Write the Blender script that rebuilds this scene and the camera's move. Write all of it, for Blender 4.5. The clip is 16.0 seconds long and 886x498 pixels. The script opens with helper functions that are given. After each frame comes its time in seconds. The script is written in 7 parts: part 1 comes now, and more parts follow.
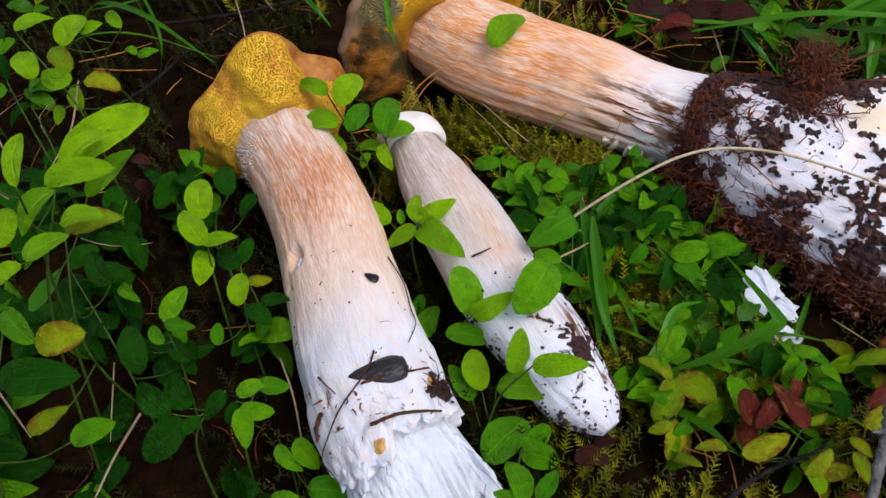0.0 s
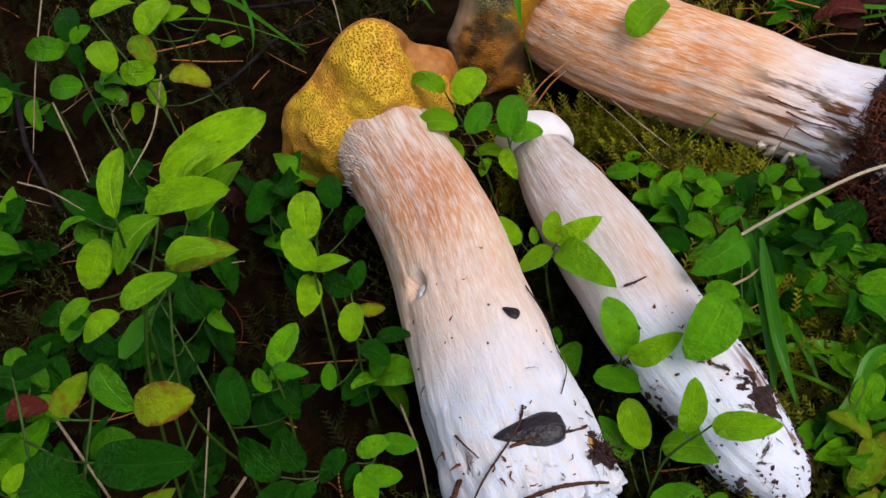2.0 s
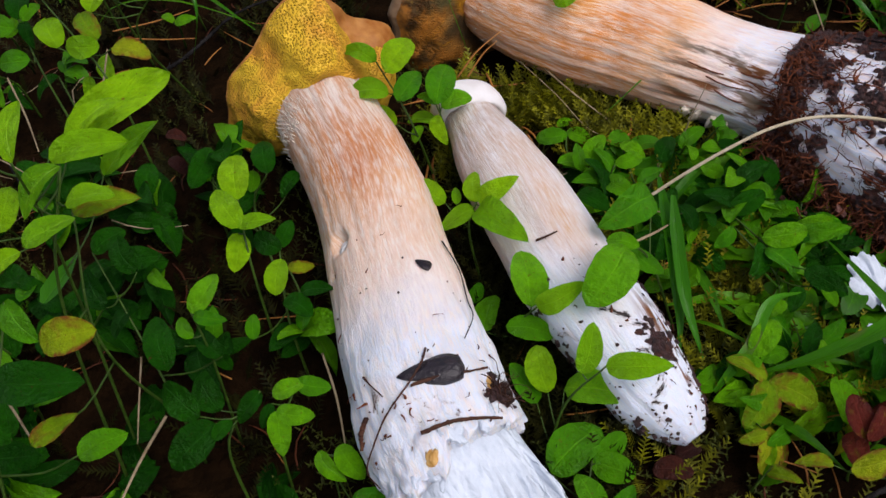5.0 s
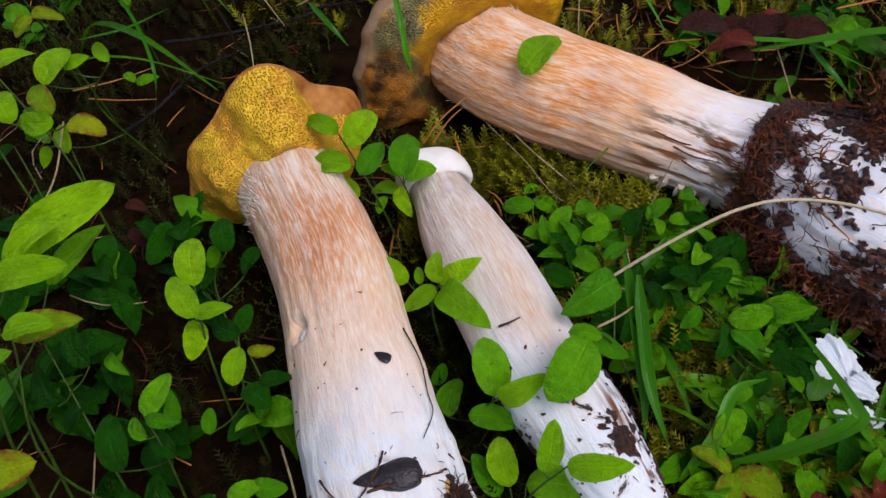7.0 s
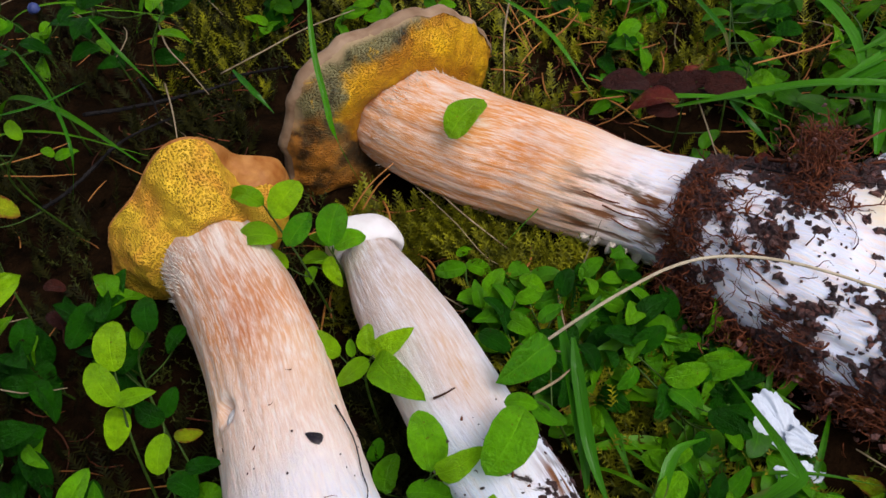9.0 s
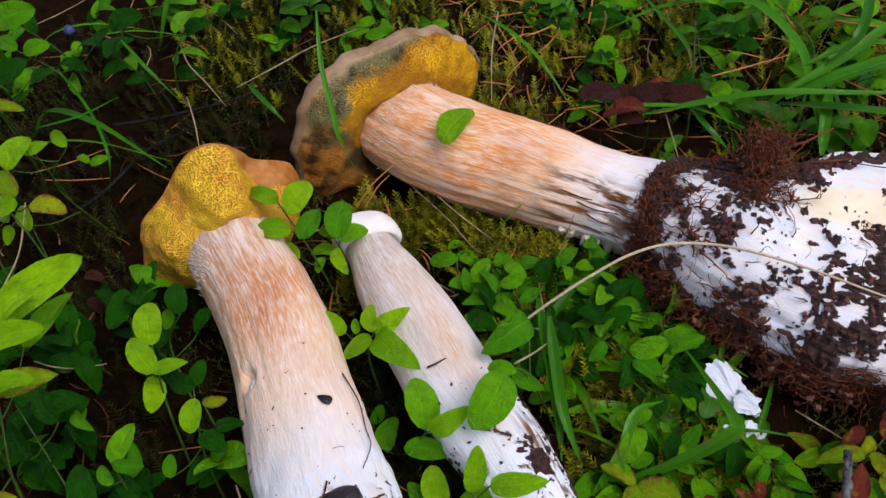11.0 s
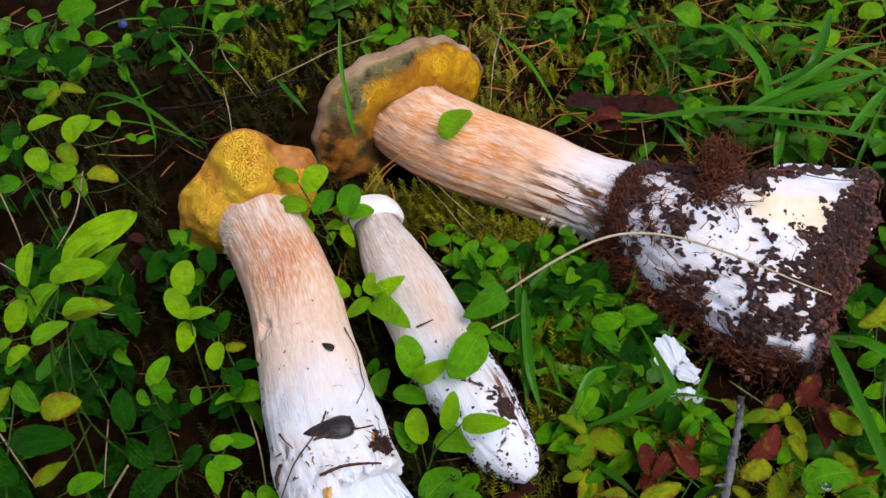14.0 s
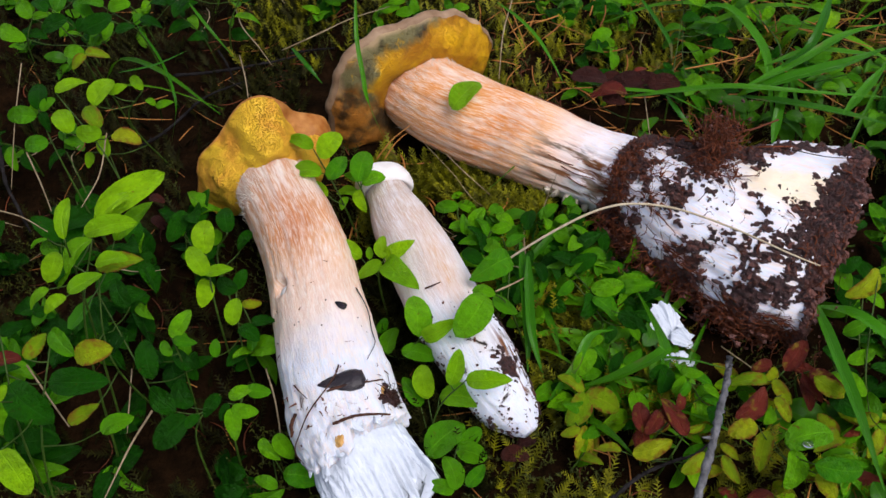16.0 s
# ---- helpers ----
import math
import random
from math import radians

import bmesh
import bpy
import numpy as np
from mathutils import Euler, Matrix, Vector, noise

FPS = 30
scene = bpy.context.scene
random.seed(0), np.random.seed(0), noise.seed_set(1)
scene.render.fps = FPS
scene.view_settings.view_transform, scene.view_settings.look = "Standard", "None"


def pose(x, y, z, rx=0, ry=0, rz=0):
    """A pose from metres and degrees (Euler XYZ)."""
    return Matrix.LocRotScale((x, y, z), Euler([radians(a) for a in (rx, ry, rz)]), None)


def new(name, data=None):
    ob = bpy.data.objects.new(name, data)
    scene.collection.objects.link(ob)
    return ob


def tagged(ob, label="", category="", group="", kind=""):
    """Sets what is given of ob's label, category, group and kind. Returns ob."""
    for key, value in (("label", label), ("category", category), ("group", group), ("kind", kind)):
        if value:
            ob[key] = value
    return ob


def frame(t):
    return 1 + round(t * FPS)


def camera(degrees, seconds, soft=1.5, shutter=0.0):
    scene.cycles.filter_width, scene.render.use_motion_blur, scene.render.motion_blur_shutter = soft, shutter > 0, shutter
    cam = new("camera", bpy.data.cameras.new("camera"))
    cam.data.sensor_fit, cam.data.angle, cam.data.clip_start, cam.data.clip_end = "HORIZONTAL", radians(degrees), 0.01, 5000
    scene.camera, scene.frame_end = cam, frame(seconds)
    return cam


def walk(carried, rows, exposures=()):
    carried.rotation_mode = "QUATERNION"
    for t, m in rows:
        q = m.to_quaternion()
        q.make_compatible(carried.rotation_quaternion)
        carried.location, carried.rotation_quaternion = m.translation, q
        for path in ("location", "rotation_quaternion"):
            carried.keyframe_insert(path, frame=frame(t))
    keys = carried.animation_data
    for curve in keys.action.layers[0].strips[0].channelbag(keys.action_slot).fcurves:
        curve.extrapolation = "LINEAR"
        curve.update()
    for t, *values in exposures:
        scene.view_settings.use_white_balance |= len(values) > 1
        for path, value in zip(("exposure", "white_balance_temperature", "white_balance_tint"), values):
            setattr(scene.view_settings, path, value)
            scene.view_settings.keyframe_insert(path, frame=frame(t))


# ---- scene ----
cam = camera(52.0, 16.0)
# seconds, eye (metres), yaw to the left of +y, pitch up, roll to the left (degrees)
PATH = [
    (0.0, -0.0000, -0.0000, 0.3554, 0.00, -50.28, -3.21),
    (0.5, -0.0162, 0.0238, 0.3324, 0.27, -50.44, -3.32),
    (1.0, -0.0215, 0.0321, 0.3185, 1.00, -50.70, -3.92),
    (1.5, -0.0306, 0.0461, 0.3218, 2.33, -50.94, -4.72),
    (2.0, -0.0402, 0.0520, 0.3202, 3.85, -50.99, -5.53),
    (2.5, -0.0404, 0.0455, 0.3333, 4.88, -51.16, -6.14),
    (3.0, -0.0251, 0.0387, 0.3287, 6.05, -51.17, -7.10),
    (3.5, -0.0055, 0.0278, 0.3247, 6.34, -51.14, -7.66),
    (3.7, -0.0008, 0.0209, 0.3232, 6.63, -51.11, -7.89),
    (5.8, -0.0031, 0.0326, 0.3238, 5.50, -51.56, -7.65),
    (6.0, -0.0066, 0.0321, 0.3255, 5.77, -51.65, -7.92),
    (6.5, -0.0094, 0.0302, 0.3244, 5.67, -51.63, -7.75),
    (7.0, 0.0108, 0.0613, 0.3402, 4.72, -51.81, -7.16),
    (7.5, 0.0292, 0.0928, 0.3513, 2.02, -50.80, -6.17),
    (8.0, 0.0282, 0.0923, 0.3541, 0.00, -49.53, -5.30),
    (8.5, 0.0182, 0.0796, 0.3483, -0.67, -49.19, -5.21),
    (9.0, 0.0178, 0.0718, 0.3399, -1.06, -49.16, -5.09),
    (9.2, 0.0216, 0.0730, 0.3365, -1.24, -49.16, -5.01),
    (11.3, 0.0205, 0.0183, 0.3787, -0.87, -48.40, -5.57),
    (11.5, 0.0183, 0.0113, 0.3815, -0.61, -48.38, -5.29),
    (12.0, 0.0198, -0.0119, 0.4075, 0.23, -48.21, -4.95),
    (12.5, 0.0308, -0.0318, 0.4204, 0.61, -48.21, -4.63),
    (13.0, 0.0338, -0.0346, 0.4232, 0.66, -48.26, -4.35),
    (13.5, 0.0331, -0.0308, 0.4186, 1.01, -48.33, -4.40),
    (14.0, 0.0329, -0.0282, 0.4185, 0.81, -48.23, -3.85),
    (14.5, 0.0329, -0.0358, 0.4202, 0.76, -48.66, -3.33),
    (15.0, 0.0316, -0.0447, 0.4323, 0.51, -48.91, -2.70),
    (15.5, 0.0300, -0.0484, 0.4348, 0.79, -49.48, -2.70),
    (16.0, 0.0288, -0.0461, 0.4331, 1.02, -49.94, -2.77),
]
walk(cam, [(t, pose(x, y, z, 0, 0, yaw) @ pose(0, 0, 0, 90 + pitch, 0, 0) @ pose(0, 0, 0, 0, 0, roll)) for t, x, y, z, yaw, pitch, roll in PATH],
     ((0.0, 0.14), (2.0, 0.10), (3.5, 0.09), (6.0, 0.03), (7.0, 0.0), (8.0, 0.05), (9.0, 0.12), (11.5, 0.14), (12.5, 0.18), (14.5, 0.23), (16.0, 0.23)))

# ==== world, light and exposure ====
SUN_UP, SUN_ROUND = 60.0, 125.0
world = bpy.data.worlds.new("overcast_sky")
scene.world = world
world.use_nodes = True
wt = world.node_tree
sky = wt.nodes.new("ShaderNodeTexSky")
sky.sky_type = "NISHITA"
sky.sun_disc = False
sky.sun_elevation, sky.sun_rotation = radians(SUN_UP), radians(SUN_ROUND)
sky.air_density, sky.dust_density = 1.0, 2.0
pale = wt.nodes.new("ShaderNodeHueSaturation")
pale.inputs["Saturation"].default_value = 0.62
wt.links.new(sky.outputs[0], pale.inputs["Color"])
wt.links.new(pale.outputs[0], wt.nodes["Background"].inputs["Color"])
wt.nodes["Background"].inputs["Strength"].default_value = 0.125
sun_data = bpy.data.lights.new("sun", "SUN")
sun_data.energy, sun_data.angle, sun_data.color = 2.1, radians(38), (1.0, 0.985, 0.96)
sun = new("sun", sun_data)
sun.rotation_euler = Euler((radians(90 - SUN_UP), 0, radians(180 - SUN_ROUND)))
scene.view_settings.use_white_balance = True
scene.view_settings.white_balance_tint = 16.4


# ==== node helpers ====
def material(name, rough=0.6, spec=0.4):
    m = bpy.data.materials.new(name)
    m.use_nodes = True
    b = m.node_tree.nodes["Principled BSDF"]
    b.inputs["Roughness"].default_value = rough
    b.inputs["Specular IOR Level"].default_value = spec
    return m, m.node_tree, b


def put(nt, socket, value):
    if isinstance(value, bpy.types.NodeSocket):
        nt.links.new(value, socket)
    elif isinstance(value, (tuple, list)) and len(value) == 3 and socket.type == "RGBA":
        socket.default_value = (*value, 1)
    else:
        socket.default_value = value


def coords(nt, which="Object"):
    return nt.nodes.new("ShaderNodeTexCoord").outputs[which]


def scaled(nt, vec, sx, sy, sz):
    n = nt.nodes.new("ShaderNodeMapping")
    nt.links.new(vec, n.inputs["Vector"])
    n.inputs["Scale"].default_value = (sx, sy, sz)
    return n.outputs[0]


def grain(nt, vec, scale, detail=4.0, rough=0.55, distort=0.0):
    n = nt.nodes.new("ShaderNodeTexNoise")
    nt.links.new(vec, n.inputs["Vector"])
    n.inputs["Scale"].default_value, n.inputs["Detail"].default_value = scale, detail
    n.inputs["Roughness"].default_value, n.inputs["Distortion"].default_value = rough, distort
    return n.outputs[0]


def cells(nt, vec, scale, feature="F1"):
    n = nt.nodes.new("ShaderNodeTexVoronoi")
    n.feature = feature
    nt.links.new(vec, n.inputs["Vector"])
    n.inputs["Scale"].default_value = scale
    return n.outputs["Distance"]


def ramp(nt, fac, *stops):
    n = nt.nodes.new("ShaderNodeValToRGB")
    nt.links.new(fac, n.inputs[0])
    e = n.color_ramp.elements
    while len(e) < len(stops):
        e.new(0.5)
    for k, (p, c) in enumerate(stops):
        e[k].position = p
        e[k].color = (*c, 1) if isinstance(c, tuple) else (c, c, c, 1)
    return n.outputs[0]


def blend(nt, fac, a, b, mode="MIX"):
    n = nt.nodes.new("ShaderNodeMix")
    n.data_type, n.blend_type = "RGBA", mode
    put(nt, n.inputs[0], fac)
    put(nt, n.inputs[6], a)
    put(nt, n.inputs[7], b)
    return n.outputs[2]


def calc(nt, op, a, b=0.0):
    n = nt.nodes.new("ShaderNodeMath")
    n.operation, n.use_clamp = op, True
    put(nt, n.inputs[0], a)
    put(nt, n.inputs[1], b)
    return n.outputs[0]


def free(nt, op, a, b=0.0):
    """A sum that may leave 0 to 1."""
    n = nt.nodes.new("ShaderNodeMath")
    n.operation = op
    put(nt, n.inputs[0], a)
    put(nt, n.inputs[1], b)
    return n.outputs[0]


def relief(nt, b, height, strength, depth):
    n = nt.nodes.new("ShaderNodeBump")
    n.inputs["Strength"].default_value, n.inputs["Distance"].default_value = strength, depth
    nt.links.new(height, n.inputs["Height"])
    nt.links.new(n.outputs[0], b.inputs["Normal"])


def split(nt, vec):
    n = nt.nodes.new("ShaderNodeSeparateXYZ")
    nt.links.new(vec, n.inputs[0])
    return n.outputs


def chance(nt):
    return nt.nodes.new("ShaderNodeObjectInfo").outputs["Random"]


# ==== materials ====
def leaf_material(name, light, dark, spot, spots=0.62, thin=0.25, rough=0.33, island=False, gloss=0.15, patch=(2.2, 0.05), edge=None):
    """A bilberry leaf: U across, V along; a paler midrib, side veins, blotches."""
    m, nt, b = material(name, rough, gloss)
    uv = coords(nt, "UV")
    u, v, _ = split(nt, uv)
    obj, rnd = coords(nt), chance(nt)
    if island:
        obj, rnd = scaled(nt, coords(nt), 60, 60, 60), nt.nodes.new("ShaderNodeNewGeometry").outputs["Random Per Island"]
    shifted = nt.nodes.new("ShaderNodeVectorMath")
    shifted.operation = "ADD"
    nt.links.new(obj, shifted.inputs[0])
    nt.links.new(calc(nt, "MULTIPLY", rnd, 1.0), shifted.inputs[1])
    wide = nt.nodes.new("ShaderNodeVectorMath")
    wide.operation = "SCALE"
    nt.links.new(shifted.outputs[0], wide.inputs[0])
    wide.inputs["Scale"].default_value = 3.0
    place = wide.outputs[0]
    tone = blend(nt, rnd, dark, light)
    tone = blend(nt, ramp(nt, grain(nt, place, 3.0), (0.35, 0.0), (0.7, 0.7)), tone, tuple(0.6 * d + 0.4 * l for d, l in zip(dark, light)))
    n2 = nt.nodes.new("ShaderNodeMath")
    n2.operation = "SUBTRACT"
    nt.links.new(u, n2.inputs[0])
    n2.inputs[1].default_value = 0.5
    n3 = nt.nodes.new("ShaderNodeMath")
    n3.operation = "ABSOLUTE"
    nt.links.new(n2.outputs[0], n3.inputs[0])
    mid = n3.outputs[0]
    rib = ramp(nt, mid, (0.0, 1.0), (0.035, 0.0))
    slant = nt.nodes.new("ShaderNodeMath")
    slant.operation = "MULTIPLY_ADD"
    nt.links.new(mid, slant.inputs[0])
    slant.inputs[1].default_value = -0.7
    nt.links.new(v, slant.inputs[2])
    wave = nt.nodes.new("ShaderNodeMath")
    wave.operation = "SINE"
    many = nt.nodes.new("ShaderNodeMath")
    many.operation = "MULTIPLY"
    nt.links.new(slant.outputs[0], many.inputs[0])
    many.inputs[1].default_value = 46.0
    nt.links.new(many.outputs[0], wave.inputs[0])
    vein = ramp(nt, wave.outputs[0], (0.86, 0.0), (1.0, 0.5))
    lines = calc(nt, "MAXIMUM", rib, calc(nt, "MULTIPLY", vein, 0.5))
    tone = blend(nt, calc(nt, "MULTIPLY", lines, 0.24), tone, tuple(min(1, 1.5 * c + 0.03) for c in light))
    blot = ramp(nt, grain(nt, place, patch[0], 3.0, 0.5, 0.6), (spots, 0.0), (spots + patch[1], 1.0))
    tone = blend(nt, blot, tone, spot)
    if edge:
        burnt = calc(nt, "MULTIPLY", ramp(nt, mid, (0.30, 0.0), (0.46, 1.0)), ramp(nt, grain(nt, place, 2.4, 3.0), (0.40, 0.0), (0.55, 1.0)))
        tone = blend(nt, burnt, tone, edge)
    tone = blend(nt, 1.0, tone, ramp(nt, grain(nt, place, 0.9, 4.0, 0.6, 0.5), (0.34, 0.74), (0.58, 1.0)), "MULTIPLY")
    tone = blend(nt, 1.0, tone, ramp(nt, grain(nt, place, 7.0, 3.0, 0.6), (0.38, 0.86), (0.58, 1.0)), "MULTIPLY")
    fleck = ramp(nt, grain(nt, place, 11.0, 1.0), (0.69, 0.0), (0.73, 0.8))
    tone = blend(nt, fleck, tone, tuple(0.5 * c for c in spot))
    put(nt, b.inputs["Base Color"], tone)
    put(nt, b.inputs["Roughness"], ramp(nt, grain(nt, place, 5.0), (0.3, rough - 0.06), (0.7, rough + 0.16)))
    relief(nt, b, calc(nt, "SUBTRACT", calc(nt, "ADD", calc(nt, "MULTIPLY", grain(nt, place, 1.6, 2.0), 0.7), calc(nt, "MULTIPLY", grain(nt, place, 8.0), 0.3)), calc(nt, "MULTIPLY", lines, 0.14)), 0.5, 0.025 if not island else 0.0008)
    back = nt.nodes.new("ShaderNodeBsdfTranslucent")
    nt.links.new(blend(nt, 0.6, tone, tuple(min(1, 1.6 * c) for c in light)), back.inputs["Color"])
    both = nt.nodes.new("ShaderNodeMixShader")
    both.inputs[0].default_value = thin
    nt.links.new(b.outputs[0], both.inputs[1])
    nt.links.new(back.outputs[0], both.inputs[2])
    nt.links.new(both.outputs[0], nt.nodes["Material Output"].inputs["Surface"])
    return m


def simple_material(name, a, c, scale, rough=0.7, spec=0.3, bump=0.5, depth=0.001, by_piece=False, deep=0.55):
    m, nt, b = material(name, rough, spec)
    o = coords(nt)
    tone = blend(nt, ramp(nt, grain(nt, o, scale, 5.0), (0.3, 0.0), (0.7, 1.0)), a, c)
    tone = blend(nt, ramp(nt, grain(nt, o, scale * 0.17), (0.35, 0.0), (0.7, deep)), tone, tuple(0.5 * x for x in a))
    if by_piece:
        geo = nt.nodes.new("ShaderNodeNewGeometry").outputs["Random Per Island"]
        tone = blend(nt, geo, blend(nt, 0.6, tone, a), blend(nt, 0.6, tone, c))
    put(nt, b.inputs["Base Color"], tone)
    relief(nt, b, grain(nt, o, scale * 2.3), bump, depth)
    return m


def stem_material(name, ramp_stops, pale, streak, rosy, fibre=(150.0, 27.0), soil=None, stain=None, clean=None, blotch=None):
    """Skin of a bolete's stem: U round it, V from neck to foot; long fibres, and soil that sticks on the foot."""
    m, nt, b = material(name, 0.55, 0.3)
    uv = coords(nt, "UV")
    obj = coords(nt)
    u, v, _ = split(nt, uv)
    bent = nt.nodes.new("ShaderNodeVectorMath")
    bent.operation = "ADD"
    nt.links.new(uv, bent.inputs[0])
    sway = nt.nodes.new("ShaderNodeVectorMath")
    sway.operation = "SCALE"
    nt.links.new(grain(nt, obj, 22.0, 2.0), sway.inputs[0])
    sway.inputs["Scale"].default_value = 0.018
    nt.links.new(sway.outputs[0], bent.inputs[1])
    long = scaled(nt, bent.outputs[0], fibre[0], fibre[1], 1)
    fine = grain(nt, long, 1.0, 5.0, 0.65, 0.3)
    wide = grain(nt, scaled(nt, bent.outputs[0], fibre[0] * 0.3, fibre[1] * 0.5, 1), 1.0, 3.0)
    along = nt.nodes.new("ShaderNodeMath")
    along.operation = "MULTIPLY_ADD"
    nt.links.new(grain(nt, obj, 30.0, 3.0), along.inputs[0])
    along.inputs[1].default_value = 0.22
    less = calc(nt, "SUBTRACT", v, 0.11)
    nt.links.new(less, along.inputs[2])
    tint = ramp(nt, along.outputs[0], *ramp_stops)
    tone = blend(nt, ramp(nt, fine, (0.46, 0.0), (0.62, 0.70)), tint, pale)
    tone = blend(nt, ramp(nt, wide, (0.5, 0.0), (0.70, 0.36)), tone, rosy)
    upper = ramp(nt, v, (0.30, 1.0), (0.55, 0.0))
    worn = ramp(nt, grain(nt, scaled(nt, bent.outputs[0], 26.0, 8.0, 1), 1.0, 5.0, 0.65), (0.48, 0.0), (0.66, 0.7))
    tone = blend(nt, calc(nt, "MULTIPLY", upper, worn), tone, pale)
    brown = ramp(nt, grain(nt, obj, 34.0, 4.0, 0.6, 0.4), (0.50, 0.0), (0.70, 0.38))
    tone = blend(nt, calc(nt, "MULTIPLY", upper, brown), tone, streak)
    dark = calc(nt, "MULTIPLY", ramp(nt, fine, (0.28, 1.0), (0.44, 0.0)), ramp(nt, v, (0.0, 0.50), (0.55, 0.26), (0.85, 0.06)))
    tone = blend(nt, dark, tone, streak)
    rough_h = calc(nt, "ADD", calc(nt, "MULTIPLY", fine, 0.7), calc(nt, "MULTIPLY", wide, 0.3))
    if blotch:
        v0, v1, u0, u1, colour = blotch
        vm, um = (v0 + v1) / 2, (u0 + u1) / 2
        near = calc(nt, "MULTIPLY", ramp(nt, along.outputs[0], (v0, 0.0), (vm, 1.0), (v1, 0.0)), ramp(nt, u, (u0, 0.0), (um, 1.0), (u1, 0.0)))
        tone = blend(nt, calc(nt, "MULTIPLY", near, ramp(nt, fine, (0.35, 0.95), (0.7, 0.25))), tone, colour)
    if stain:
        v0, v1, u0, u1 = stain
        box = calc(nt, "MULTIPLY", ramp(nt, v, (v0 - 0.05, 0.0), (v0, 1.0), (v1, 1.0), (v1 + 0.05, 0.0)), ramp(nt, u, (u0 - 0.05, 0.0), (u0, 1.0), (u1, 1.0), (u1 + 0.05, 0.0)))
        mark = ramp(nt, grain(nt, scaled(nt, bent.outputs[0], 34.0, 7.0, 1), 1.0, 5.0, 0.6), (0.50, 0.0), (0.58, 1.0))
        tone = blend(nt, calc(nt, "MULTIPLY", box, mark), tone, (0.17, 0.060, 0.016))
        pit = ramp(nt, grain(nt, scaled(nt, bent.outputs[0], 24.0, 12.0, 1), 1.0, 4.0), (0.54, 0.0), (0.62, 0.9))
        tone = blend(nt, calc(nt, "MULTIPLY", box, pit), tone, (0.14, 0.10, 0.065))
    if soil:
        start, colour, amount = soil
        where = ramp(nt, v, (start, 0.0), (start + 0.06, 1.0))
        lumps = grain(nt, obj, 66.0, 8.0, 0.72, 0.6)
        crowd = ramp(nt, v, (start, 0.02), (0.86, 0.02), (0.95, 0.10)) if clean else ramp(nt, v, (0.0, 0.0), (1.0, 0.02))
        thin = calc(nt, "SUBTRACT", lumps, crowd)
        mask = calc(nt, "MULTIPLY", where, ramp(nt, thin, (amount, 1.0), (amount + 0.03, 0.0)))
        if clean:
            v0, v1, u0, u1 = clean
            box = calc(nt, "MULTIPLY", ramp(nt, v, (v0 - 0.03, 0.0), (v0, 1.0), (v1, 1.0), (v1 + 0.03, 0.0)), ramp(nt, u, (u0 - 0.02, 0.0), (u0, 1.0), (u1, 1.0), (u1 + 0.02, 0.0)))
            where = calc(nt, "SUBTRACT", where, calc(nt, "MULTIPLY", box, 0.95))
            mask = calc(nt, "MULTIPLY", mask, where)
            tone = blend(nt, calc(nt, "MULTIPLY", box, 0.75), tone, (0.84, 0.70, 0.46))
        halo = calc(nt, "MULTIPLY", where, ramp(nt, thin, (amount + 0.02, 0.35), (amount + 0.07, 0.0)))
        tone = blend(nt, halo, tone, (0.40, 0.29, 0.20))
        tone = blend(nt, mask, tone, colour)
        rough_h = calc(nt, "ADD", rough_h, calc(nt, "MULTIPLY", mask, 0.6))
    put(nt, b.inputs["Base Color"], tone)
    b.inputs["Subsurface Weight"].default_value = 0.12
    b.inputs["Subsurface Radius"].default_value = (0.6, 0.35, 0.2)
    b.inputs["Subsurface Scale"].default_value = 0.004
    mealy = grain(nt, obj, 900.0, 4.0, 0.6)
    relief(nt, b, calc(nt, "ADD", calc(nt, "MULTIPLY", rough_h, 0.8), calc(nt, "MULTIPLY", mealy, 0.25)), 0.8, 0.0012)
    return m


def tubes(nt, round_about, along, density):
    """Mouths of fine tubes on a turned surface (its girth and length in metres): distance to the nearest mouth's middle."""
    wob = nt.nodes.new("ShaderNodeTexVoronoi")
    wob.voronoi_dimensions = "2D"
    wob.inputs["Scale"].default_value, wob.inputs["Randomness"].default_value = density, 0.8
    nt.links.new(scaled(nt, coords(nt, "UV"), round_about, along, 1), wob.inputs["Vector"])
    return wob.outputs["Distance"]


